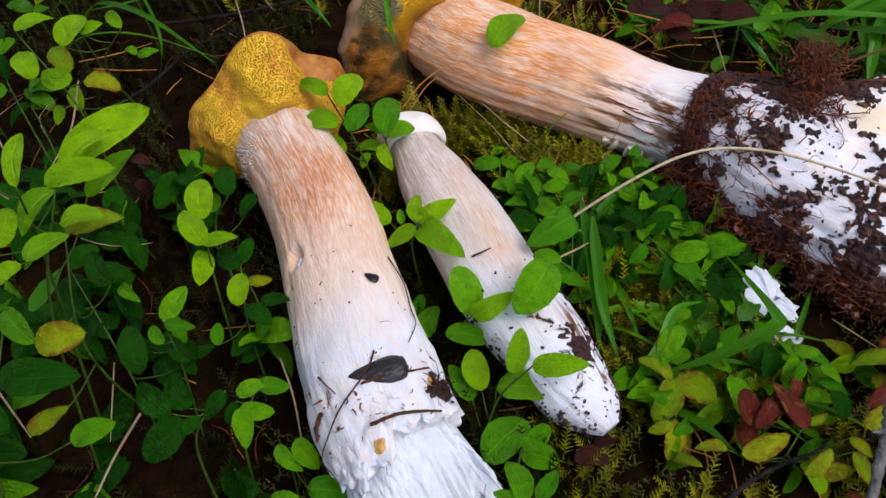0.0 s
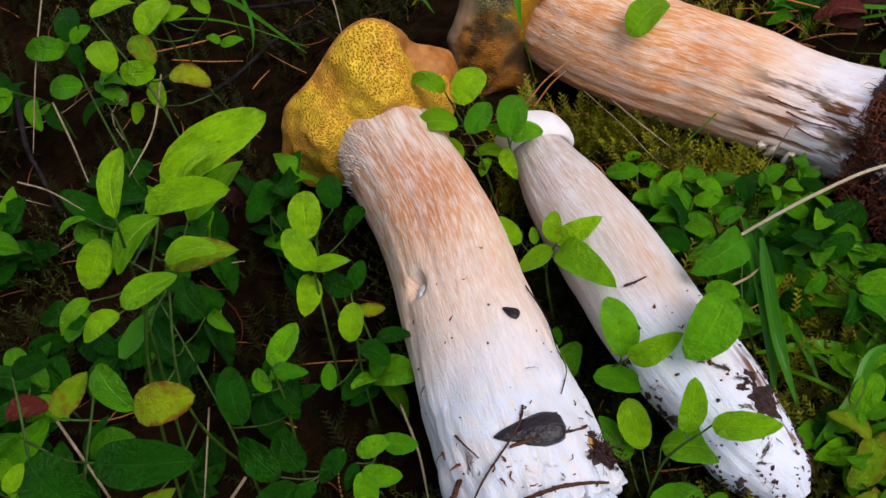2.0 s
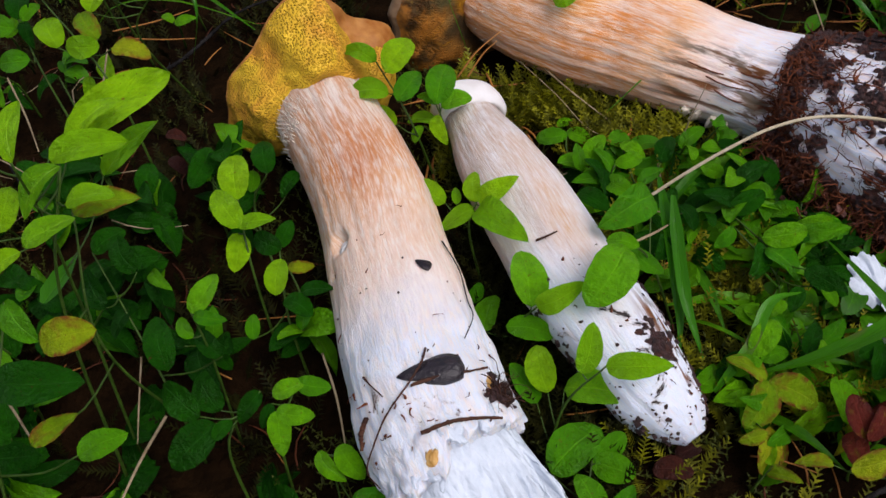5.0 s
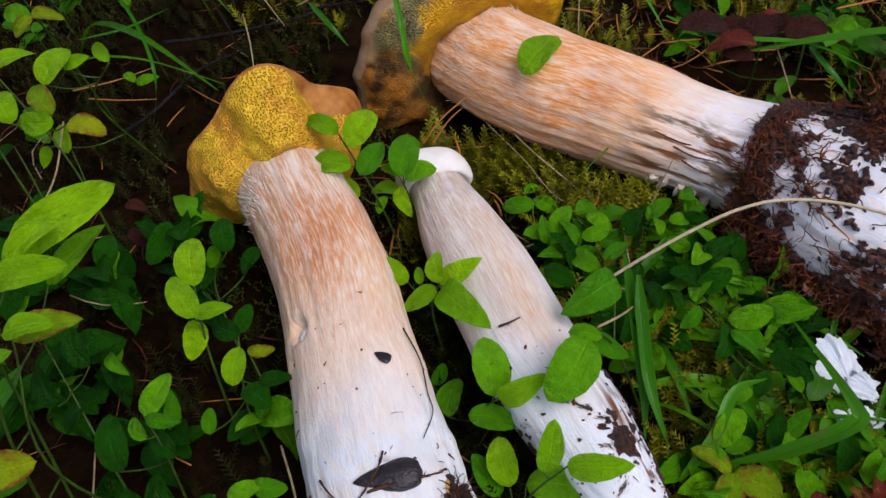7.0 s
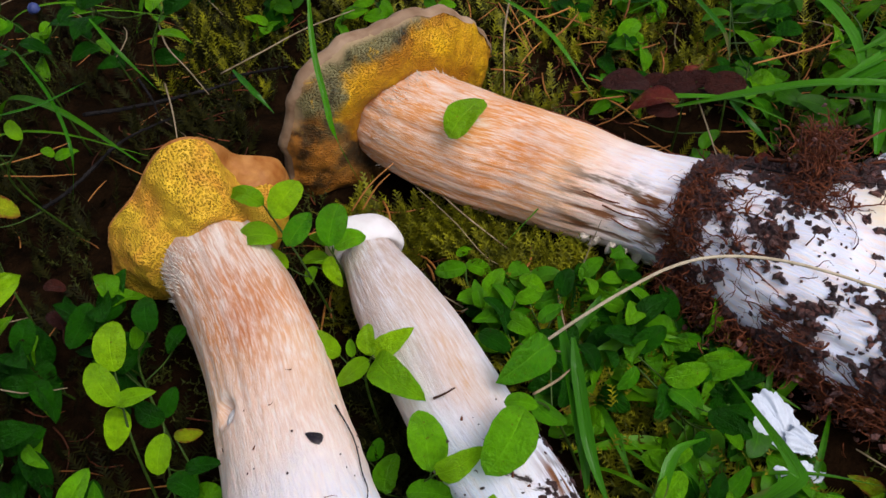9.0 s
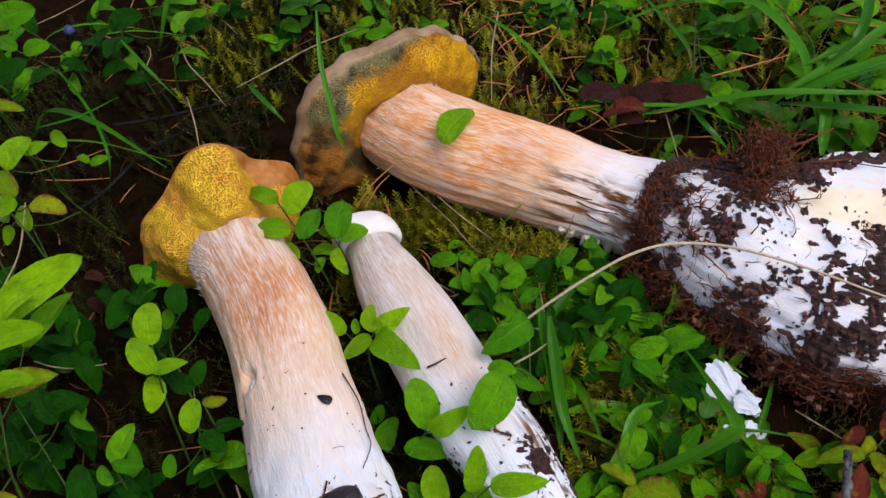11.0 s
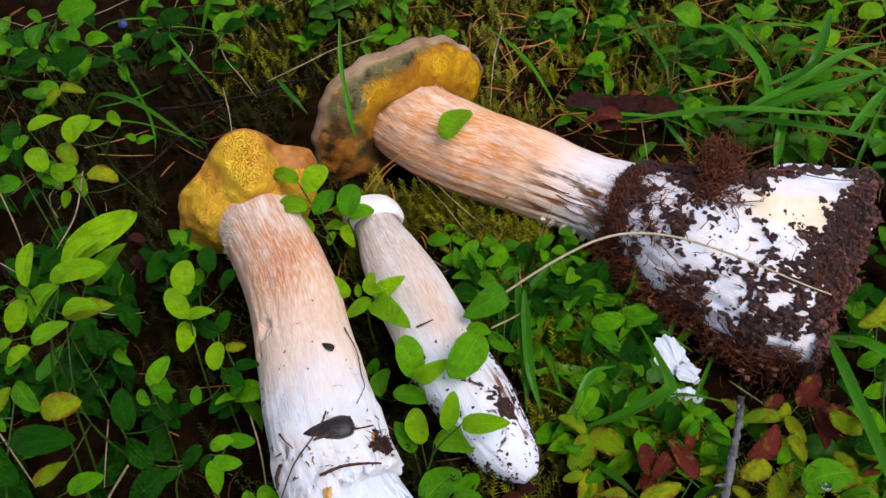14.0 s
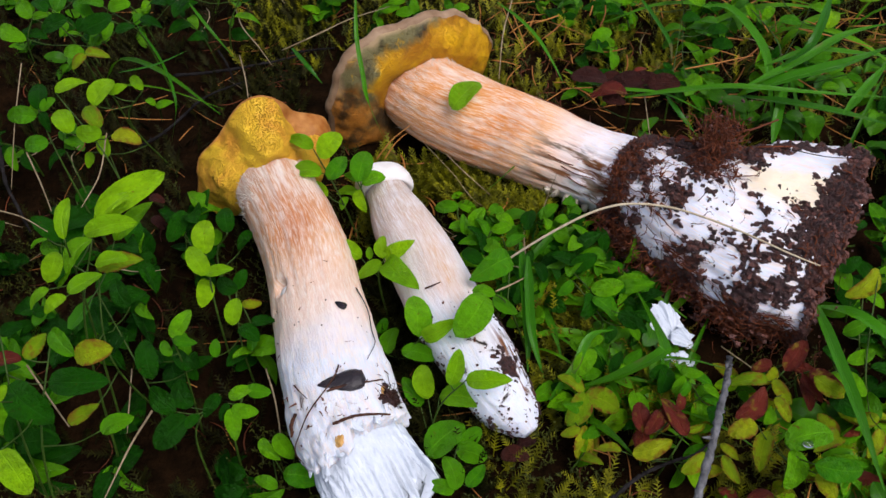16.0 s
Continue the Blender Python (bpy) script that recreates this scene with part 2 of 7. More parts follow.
def pore_material(name, girth, main, low, warm, stains=None):
    """Underside of the cap: a sponge of fine tubes. stains: colours of the old half (rim, green, black, rust)."""
    m, nt, b = material(name, 0.6, 0.25)
    o = coords(nt)
    pores = tubes(nt, girth, 0.055, 900.0)
    hole = calc(nt, "MULTIPLY", ramp(nt, pores, (0.10, 1.0), (0.44, 0.0)), ramp(nt, grain(nt, o, 200.0, 3.0, 0.6), (0.34, 0.35), (0.60, 1.0)))
    lump = grain(nt, o, 60.0, 4.0)
    tone = blend(nt, ramp(nt, lump, (0.35, 0.0), (0.65, 1.0)), low, main)
    tone = blend(nt, ramp(nt, grain(nt, o, 30.0, 5.0, 0.6, 0.5), (0.46, 0.0), (0.62, 0.85)), tone, warm)
    uv = split(nt, coords(nt, "UV"))
    if stains:
        rim, green, black, rust = stains
        jag = free(nt, "ADD", free(nt, "MULTIPLY", grain(nt, o, 45.0, 5.0), 0.3), free(nt, "SUBTRACT", uv[0], 0.15))
        keep = ramp(nt, uv[0], (0.0, 1.0), (0.13, 1.0), (0.19, 0.74), (0.34, 0.60), (0.44, 0.42), (0.53, 0.0), (0.86, 0.0), (0.94, 1.0))
        over = free(nt, "SUBTRACT", free(nt, "ADD", uv[1], free(nt, "MULTIPLY", grain(nt, o, 60.0, 5.0, 0.6), 0.5)), keep)
        side = ramp(nt, over, (0.22, 0.0), (0.34, 1.0))
        old = blend(nt, ramp(nt, grain(nt, o, 48.0, 5.0, 0.65), (0.46, 0.0), (0.60, 1.0)), green, black)
        old = blend(nt, ramp(nt, grain(nt, o, 85.0, 4.0, 0.6, 0.8), (0.60, 0.0), (0.68, 0.9)), old, tuple(0.8 * c for c in main))
        reach = nt.nodes.new("ShaderNodeMath")
        reach.operation = "MULTIPLY_ADD"
        nt.links.new(grain(nt, o, 40.0, 4.0), reach.inputs[0])
        reach.inputs[1].default_value = 0.5
        nt.links.new(calc(nt, "SUBTRACT", uv[1], 0.25), reach.inputs[2])
        old = blend(nt, ramp(nt, reach.outputs[0], (0.84, 0.0), (0.96, 0.9)), old, rim)
        rusty = blend(nt, ramp(nt, grain(nt, o, 70.0, 4.0, 0.6), (0.34, 0.0), (0.54, 1.0)), tuple(0.12 * c for c in rust), rust)
        low_side = ramp(nt, jag, (0.40, 0.0), (0.46, 0.9))
        old = blend(nt, calc(nt, "MULTIPLY", low_side, ramp(nt, reach.outputs[0], (0.36, 0.6), (0.5, 1.0))), old, rusty)
        old = blend(nt, ramp(nt, reach.outputs[0], (0.24, 0.9), (0.42, 0.0)), old, black)
        old = blend(nt, ramp(nt, grain(nt, o, 230.0, 6.0, 0.7), (0.54, 0.0), (0.68, 0.25)), old, tuple(0.5 * c for c in rim))
        tone = blend(nt, side, tone, old)
        smooth_rim = calc(nt, "MULTIPLY", ramp(nt, reach.outputs[0], (0.80, 0.0), (0.92, 0.9)), side)
        hole = calc(nt, "MULTIPLY", hole, calc(nt, "SUBTRACT", 1.0, smooth_rim))
    tone = blend(nt, calc(nt, "MULTIPLY", hole, 0.24), tone, tuple(0.42 * c for c in low))
    put(nt, b.inputs["Base Color"], tone)
    relief(nt, b, calc(nt, "ADD", calc(nt, "MULTIPLY", lump, 0.5), calc(nt, "MULTIPLY", calc(nt, "SUBTRACT", 1.0, hole), 0.5)), 1.0, 0.0022)
    return m


GREEN = leaf_material("bilberry_leaf", (0.155, 0.44, 0.001), (0.020, 0.165, 0.001), (0.14, 0.05, 0.010), 0.7, 0.22)
BRIGHT = leaf_material("young_leaf", (0.29, 0.56, 0.002), (0.090, 0.30, 0.001), (0.20, 0.11, 0.012), 0.72, 0.26)
# deep green leaf, darkened further: shade of the lower layers is in its colour
DEEP = leaf_material("dark_shade_leaf", (0.013, 0.105, 0.001), (0.003, 0.036, 0.0008), (0.06, 0.03, 0.008), 0.72, 0.16, 0.34, False, 0.08)
TURNING = leaf_material("turning_leaf", (0.40, 0.44, 0.008), (0.12, 0.30, 0.003), (0.22, 0.045, 0.012), 0.55, 0.26, 0.34, False, 0.12, (1.1, 0.22), (0.20, 0.04, 0.015))
REDDISH = leaf_material("red_leaf", (0.24, 0.038, 0.022), (0.085, 0.014, 0.010), (0.24, 0.20, 0.015), 0.58, 0.18, 0.34, False, 0.12, (1.1, 0.20), (0.07, 0.012, 0.01))
BROWN = leaf_material("dead_leaf", (0.060, 0.014, 0.008), (0.022, 0.005, 0.004), (0.03, 0.012, 0.008), 0.6, 0.1, 0.5)
BLADE = leaf_material("grass_leaf", (0.075, 0.31, 0.001), (0.010, 0.11, 0.001), (0.26, 0.19, 0.07), 0.76, 0.22, 0.28, False, 0.22)
MIXED = leaf_material("undergrowth_leaf", (0.085, 0.30, 0.001), (0.007, 0.065, 0.001), (0.12, 0.05, 0.012), 0.72, 0.2, 0.36, True)
GRASSY = leaf_material("tuft_leaf", (0.12, 0.35, 0.001), (0.014, 0.11, 0.001), (0.26, 0.19, 0.07), 0.74, 0.25, 0.34, True)
TWIG_GREEN = simple_material("green_stem", (0.022, 0.055, 0.004), (0.06, 0.12, 0.010), 300, 0.5)
STRAW = simple_material("dry_straw", (0.22, 0.15, 0.08), (0.44, 0.34, 0.21), 260, 0.65)
PALESTRAW = simple_material("bleached_straw", (0.46, 0.36, 0.22), (0.66, 0.56, 0.40), 260, 0.6, deep=0.2)
NEEDLE = simple_material("pine_needle", (0.16, 0.045, 0.010), (0.58, 0.24, 0.05), 200, 0.6, by_piece=True)
BARK = simple_material("dark_bark", (0.007, 0.006, 0.006), (0.034, 0.030, 0.030), 160, 0.85, 0.06, 0.9, 0.002)
GREYBARK = simple_material("grey_bark", (0.035, 0.035, 0.038), (0.24, 0.24, 0.25), 190, 0.8, 0.2, 0.9, 0.002)
SOIL, soil_tree, soil_bsdf = material("forest_soil", 0.50, 0.5)
soil_spot = coords(soil_tree)
soil_tone = blend(soil_tree, ramp(soil_tree, grain(soil_tree, soil_spot, 420.0, 5.0), (0.3, 0.0), (0.7, 1.0)), (0.011, 0.0055, 0.006), (0.105, 0.046, 0.042))
soil_tone = blend(soil_tree, ramp(soil_tree, grain(soil_tree, soil_spot, 130.0, 5.0, 0.65), (0.54, 0.0), (0.66, 0.8)), soil_tone, (0.13, 0.036, 0.016))
put(soil_tree, soil_bsdf.inputs["Base Color"], soil_tone)
relief(soil_tree, soil_bsdf, grain(soil_tree, soil_spot, 700.0, 6.0, 0.7), 1.0, 0.003)
CLOD = simple_material("soil_crumb", (0.010, 0.0045, 0.005), (0.19, 0.064, 0.044), 500, 0.5, 0.5, 1.0, 0.001, by_piece=True, deep=0.3)
ROOT = simple_material("root_fibre", (0.020, 0.006, 0.004), (0.22, 0.058, 0.020), 200, 0.7, 0.2, by_piece=True)
THREAD = simple_material("dry_rootlet", (0.020, 0.008, 0.006), (0.12, 0.045, 0.022), 240, 0.7, 0.2)
MOSS = simple_material("moss", (0.016, 0.024, 0.003), (0.075, 0.085, 0.006), 40, 0.7, 0.2, 0.3, 0.001, by_piece=True)
FEATHER = simple_material("feather_moss", (0.018, 0.022, 0.001), (0.40, 0.39, 0.005), 190, 0.6, 0.25, 0.2, 0.0006, deep=0.75)
# moss for the dim ground; the shade is put into this darker colour
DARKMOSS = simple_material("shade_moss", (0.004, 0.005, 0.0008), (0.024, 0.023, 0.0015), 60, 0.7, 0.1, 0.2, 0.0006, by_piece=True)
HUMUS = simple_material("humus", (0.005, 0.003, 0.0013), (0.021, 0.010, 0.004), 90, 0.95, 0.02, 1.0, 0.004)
FLESH = simple_material("torn_flesh", (0.55, 0.61, 0.69), (0.66, 0.71, 0.79), 240, 0.6, 0.3, 0.5, 0.001, deep=0.12)
CREAM = simple_material("cream_fibre", (0.72, 0.60, 0.48), (0.84, 0.76, 0.66), 300, 0.7, 0.1, 0.2, 0.0004)
HUSK = simple_material("wet_husk", (0.006, 0.004, 0.007), (0.026, 0.015, 0.020), 300, 0.26, 0.5, 0.8, 0.0010)
SKIN = simple_material("cap_skin", (0.32, 0.095, 0.010), (0.66, 0.31, 0.08), 120, 0.6, 0.3, 0.6, 0.001)
SKIN_C = simple_material("brown_cap_skin", (0.22, 0.12, 0.06), (0.46, 0.31, 0.19), 90, 0.6, 0.3, 0.6, 0.001)
BUTTON = simple_material("pale_skin", (0.70, 0.66, 0.64), (0.82, 0.80, 0.80), 120, 0.55, 0.3, 0.3, 0.0006, deep=0.2)
STEM_A = stem_material("stem_skin_tan", ((0.0, (0.53, 0.39, 0.32)), (0.14, (0.54, 0.29, 0.17)), (0.30, (0.64, 0.27, 0.10)), (0.42, (0.72, 0.42, 0.24)), (0.60, (0.77, 0.60, 0.51)), (0.74, (0.69, 0.73, 0.82))),
                       (0.81, 0.73, 0.66), (0.40, 0.17, 0.075), (0.75, 0.56, 0.45), soil=(0.80, (0.10, 0.045, 0.03), 0.33), blotch=(0.16, 0.54, 0.40, 0.64, (0.44, 0.12, 0.025)))
STEM_B = stem_material("stem_skin_pale", ((0.0, (0.56, 0.44, 0.36)), (0.25, (0.62, 0.48, 0.39)), (0.42, (0.74, 0.69, 0.69)), (0.55, (0.73, 0.78, 0.90))),
                       (0.80, 0.79, 0.82), (0.36, 0.21, 0.14), (0.72, 0.61, 0.56), soil=(0.50, (0.03, 0.02, 0.018), 0.345), stain=(0.64, 0.80, 0.35, 0.41), blotch=(0.18, 0.70, 0.34, 0.60, (0.62, 0.36, 0.18)))
STEM_C = stem_material("stem_skin_orange", ((0.0, (0.64, 0.42, 0.31)), (0.10, (0.74, 0.33, 0.11)), (0.28, (0.76, 0.27, 0.05)), (0.37, (0.84, 0.45, 0.22)), (0.45, (0.82, 0.77, 0.80)), (0.55, (0.73, 0.78, 0.90)), (0.9, (0.74, 0.78, 0.89))),
                       (0.86, 0.73, 0.63), (0.36, 0.12, 0.04), (0.78, 0.45, 0.29), soil=(0.56, (0.10, 0.055, 0.04), 0.31), stain=(0.40, 0.56, 0.59, 0.74), clean=(0.745, 0.865, 0.455, 0.50), fibre=(200.0, 38.0))
PORE_A = pore_material("pores_yellow", 0.22, (0.80, 0.50, 0.026), (0.62, 0.34, 0.020), (0.68, 0.28, 0.030))
PORE_C = pore_material("pores_stained", 0.26, (0.76, 0.42, 0.004), (0.50, 0.23, 0.004), (0.36, 0.13, 0.006), ((0.38, 0.26, 0.14), (0.17, 0.15, 0.060), (0.020, 0.021, 0.014), (0.58, 0.21, 0.022)))
OCHRE = simple_material("ochre_flesh", (0.50, 0.22, 0.03), (0.74, 0.50, 0.20), 260, 0.6, 0.3, 0.5, 0.001)


# ==== mesh helpers ====
def mesh_of(name, verts, faces, uvs=None, smooth=True):
    me = bpy.data.meshes.new(name)
    me.from_pydata([tuple(v) for v in verts], [], faces)
    if uvs is not None:
        layer = me.uv_layers.new(name="UVMap")
        loop_v = np.empty(len(me.loops), dtype=np.int32)
        me.loops.foreach_get("vertex_index", loop_v)
        layer.data.foreach_set("uv", np.asarray(uvs, dtype=np.float32)[loop_v].ravel())
    if smooth:
        me.shade_smooth()
    me.update()
    return me


def thing(name, label, category, group="", kind="", at=(0, 0, 0)):
    ob = new(name)
    ob.empty_display_size = 0.01
    ob.location = at
    return tagged(ob, label, category, group, kind)


def whole(name, me, mat, label, category, group="", kind=""):
    me.materials.append(mat)
    return tagged(new(name, me), label, category, group, kind)


def part(name, me, mat, parent, label="", m=None):
    if mat and not me.materials:
        me.materials.append(mat)
    ob = new(name, me)
    ob.parent = parent
    inv = Matrix.Translation(-Vector(parent.location)) if parent.parent is None else Matrix()
    ob.matrix_basis = inv @ (m or Matrix())
    return tagged(ob, label)


def smooth_line(points, n):
    """n points on a soft curve through the given ones (any number of columns)."""
    p = np.asarray(points, float)
    p = np.vstack([2 * p[0] - p[1], p, 2 * p[-1] - p[-2]])
    k = len(p) - 3
    out = []
    for s in np.linspace(0, k - 1e-6, n):
        i, f = int(s), s - int(s)
        a, b, c, d = p[i:i + 4]
        out.append(0.5 * (2 * b + (c - a) * f + (2 * a - 5 * b + 4 * c - d) * f**2 + (3 * b - a - 3 * c + d) * f**3))
    return np.array(out)


def frames_of(line):
    t = np.gradient(line, axis=0)
    t /= np.linalg.norm(t, axis=1)[:, None] + 1e-12
    side = np.cross(t, (0, 0, 1))
    bad = np.linalg.norm(side, axis=1) < 1e-3
    side[bad] = (1, 0, 0)
    side /= np.linalg.norm(side, axis=1)[:, None]
    return t, side, np.cross(side, t)


def tube_data(line, radii, sides=5, base=0):
    """Vertices and faces of a thin pipe along a line."""
    t, s, u = frames_of(line)
    a = np.linspace(0, 2 * math.pi, sides, endpoint=False)
    r = np.broadcast_to(np.asarray(radii, float), (len(line),))
    ring = line[:, None] + r[:, None, None] * (np.cos(a)[None, :, None] * s[:, None] + np.sin(a)[None, :, None] * u[:, None])
    f = []
    for i in range(len(line) - 1):
        for k in range(sides):
            k2 = (k + 1) % sides
            f.append((base + i * sides + k, base + i * sides + k2, base + (i + 1) * sides + k2, base + (i + 1) * sides + k))
    f.append(tuple(base + k for k in reversed(range(sides))))
    f.append(tuple(base + (len(line) - 1) * sides + k for k in range(sides)))
    return ring.reshape(-1, 3), f


def pipe(name, points, radii, n=14, sides=6):
    line = smooth_line(points, n)
    r = np.interp(np.linspace(0, 1, n), np.linspace(0, 1, len(radii)), radii)
    v, f = tube_data(line, r, sides)
    return mesh_of(name, v, f)


class Stalk:
    """A thick body along a spine of rows (x, y, z, half width, half height)."""

    def __init__(self, rows, rings=150, sides=96, lumps=0.0012, ridges=0.0006, seed=0.0, dents=()):
        self.dents, self.torn, self.reach = [], 0.0, 1.0
        self.rows = smooth_line(rows, rings)
        self.rings, self.sides, self.lumps, self.ridges, self.seed = rings, sides, lumps, ridges, seed
        self.t, self.s, self.u = frames_of(self.rows[:, :3])
        self.dents = [(self.at(v, a)[0], depth, size) for v, a, depth, size in dents]

    def at(self, v, a, lift=0.0):
        """The place on the skin at v (0 neck to 1 foot) and angle a (0 below, pi on top), and the way outwards."""
        x = min(max(v, 0), self.reach) * (self.rings - 1)
        i = min(int(x), self.rings - 2)
        f = x - i
        row = self.rows[i] * (1 - f) + self.rows[i + 1] * f
        s, u = self.s[i], self.u[i]
        c, d = -math.sin(a), -math.cos(a)
        out = s * c * row[4] + u * d * row[3]
        out = out / (np.linalg.norm(out) + 1e-9)
        p = row[:3] + s * c * row[3] + u * d * row[4]
        q = Vector(p)
        calm = 0.35 + 0.65 * min(1.0, max(0.0, (v - 0.5) * 4))
        h = calm * self.lumps * (noise.noise(q * 55 + Vector((self.seed, 0, 0))) + (0.5 * calm) * noise.noise(q * 140))
        h += self.ridges * noise.noise(Vector((math.cos(a) * 9, math.sin(a) * 9, v * 6 + self.seed)))
        if self.torn and v > self.torn:
            h += 0.0015 * min(1.0, (v - self.torn) / (1 - self.torn)) * (noise.noise(q * 160) + 0.7 * noise.noise(q * 330))
        for q0, depth, size in self.dents:
            h -= depth * math.exp(-(np.linalg.norm(p - q0) / size) ** 4)
        return p + out * (h + lift), out

    def mesh(self, name, end=None):
        """end(a): how far along v the body reaches at the angle a."""
        verts, uvs, faces = [], [], []
        n, k = self.rings, self.sides
        for i in range(n):
            for j in range(k + 1):
                a = 2 * math.pi * j / k
                v = i / (n - 1)
                if end:
                    v *= end(a)
                p, _ = self.at(v, a)
                verts.append(p)
                uvs.append((j / k, v))
        for i in range(n - 1):
            for j in range(k):
                q = i * (k + 1) + j
                faces.append((q, q + k + 1, q + k + 2, q + 1))
        for i, flip in ((0, False), (n - 1, True)):
            c = len(verts)
            verts.append(np.mean(verts[i * (k + 1):(i + 1) * (k + 1)], axis=0))
            uvs.append((0.5, i / (n - 1)))
            for j in range(k):
                q = i * (k + 1) + j
                faces.append((c, q + 1, q) if flip else (c, q, q + 1))
        return mesh_of(name, verts, faces, uvs)


def cap_mesh(name, profile, centre, axis, shape, lump=0.0015, floor=None, rings=60, sides=110, top=False):
    """A body turned round an axis from a profile of (radius, along). shape(a): how the radius changes round it; angle 0 is to the right, 90 up."""
    ax = Vector(axis).normalized()
    right = ax.cross(Vector((0, 0, 1))).normalized()
    up = right.cross(ax).normalized()
    if up.z < 0:
        up.negate()
    prof = smooth_line(profile, rings)
    verts, uvs, faces = [], [], []
    for i, (r, s) in enumerate(prof):
        for j in range(sides + 1):
            a = 2 * math.pi * j / sides
            k = shape(a) if r > 0.001 else 1.0
            rr = r * (1 + (k - 1) * min(1.0, max(0.0, (r - prof[0][0]) / (max(prof[:, 0]) - prof[0][0] + 1e-9)) if not top else 1.0))
            p = Vector(centre) + right * math.cos(a) * rr + up * math.sin(a) * rr + ax * s
            n = noise.noise(p * 60) * lump + noise.noise(p * 150) * lump * 0.5
            p = p + (right * math.cos(a) + up * math.sin(a)) * n * 0.7 - ax * n * 0.7
            if floor is not None and p.z < floor:
                p.z = floor + (p.z - floor) * 0.25
            verts.append(p)
            uvs.append((j / sides, i / (rings - 1)))
    for i in range(rings - 1):
        for j in range(sides):
            q = i * (sides + 1) + j
            faces.append((q, q + 1, q + sides + 2, q + sides + 1))
    return mesh_of(name, verts, faces, uvs)


# ==== ground ====
def ground_height(x, y):
    near = math.exp(-((x * x + (y - 0.3) ** 2) / 0.6))
    p = Vector((x, y, 0.0))
    h = 0.010 * noise.noise(p * 9) + 0.006 * noise.noise(p * 27)
    h += (1 - near) * 0.12 * noise.noise(p * 0.7)
    return h - 0.004


def ground_mesh():
    k = np.linspace(-1, 1, 241)
    c = 0.55 * k + 60 * np.sign(k) * np.abs(k) ** 9
    verts = [(x, y + 0.32, ground_height(x, y + 0.32)) for y in c for x in c]
    n = len(c)
    faces = [(j * n + i, j * n + i + 1, (j + 1) * n + i + 1, (j + 1) * n + i) for j in range(n - 1) for i in range(n - 1)]
    return mesh_of("ground", verts, faces)


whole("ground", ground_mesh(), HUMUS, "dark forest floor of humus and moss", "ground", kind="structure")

# ==== the mushrooms: spine rows (x, y, z, half width, half height) ====
SPINE_A = ((-0.086, 0.358, 0.030, 0.0225, 0.0225), (-0.080, 0.346, 0.031, 0.0240, 0.0240), (-0.064, 0.311, 0.031, 0.0248, 0.0240), (-0.054, 0.283, 0.031, 0.0253, 0.0240),
           (-0.047, 0.255, 0.031, 0.0256, 0.0240), (-0.040, 0.228, 0.032, 0.0268, 0.0245), (-0.034, 0.204, 0.033, 0.0280, 0.0250), (-0.028, 0.184, 0.033, 0.0288, 0.0250), (-0.020, 0.164, 0.032, 0.0285, 0.0245))
SPINE_B = ((-0.014, 0.352, 0.020, 0.0120, 0.0120), (-0.010, 0.343, 0.020, 0.0140, 0.0140), (0.001, 0.313, 0.022, 0.0190, 0.0180), (0.014, 0.280, 0.024, 0.0208, 0.0195),
           (0.026, 0.249, 0.024, 0.0208, 0.0195), (0.040, 0.222, 0.023, 0.0200, 0.0185), (0.052, 0.198, 0.020, 0.0170, 0.0160), (0.060, 0.187, 0.018, 0.0120, 0.0120), (0.065, 0.180, 0.016, 0.0040, 0.0050))
SPINE_C = ((0.000, 0.446, 0.027, 0.0250, 0.0250), (0.012, 0.433, 0.028, 0.0285, 0.0270), (0.026, 0.419, 0.029, 0.0292, 0.0275), (0.048, 0.402, 0.029, 0.0292, 0.0275), (0.071, 0.389, 0.028, 0.0287, 0.0270),
           (0.093, 0.375, 0.027, 0.0275, 0.0260), (0.114, 0.363, 0.025, 0.0255, 0.0250), (0.134, 0.350, 0.025, 0.0285, 0.0250), (0.156, 0.332, 0.028, 0.0370, 0.0290),
           (0.178, 0.314, 0.030, 0.0485, 0.0310), (0.2055, 0.3005, 0.030, 0.0640, 0.0310), (0.230, 0.2950, 0.028, 0.0745, 0.0290), (0.249, 0.2880, 0.026, 0.0800, 0.0270), (0.261, 0.2820, 0.025, 0.0800, 0.0230))
body_a = Stalk(SPINE_A, 210, 140, 0.0016, 0.0007, 3.0, ((0.482, 3.94, 0.0055, 0.0046), (0.53, 4.25, 0.0012, 0.0018), (0.93, 3.6, 0.0020, 0.006)))
body_a.torn, body_a.reach = 0.90, 1.2
body_b = Stalk(SPINE_B, 140, 96, 0.0012, 0.0006, 7.0)
body_c = Stalk(SPINE_C, 230, 150, 0.0024, 0.0010, 11.0, ((0.50, 4.05, 0.003, 0.006), (0.55, 4.3, 0.004, 0.006), (0.58, 4.6, 0.004, 0.007), (0.83, 3.1, 0.004, 0.016), (0.75, 3.5, 0.003, 0.010)))


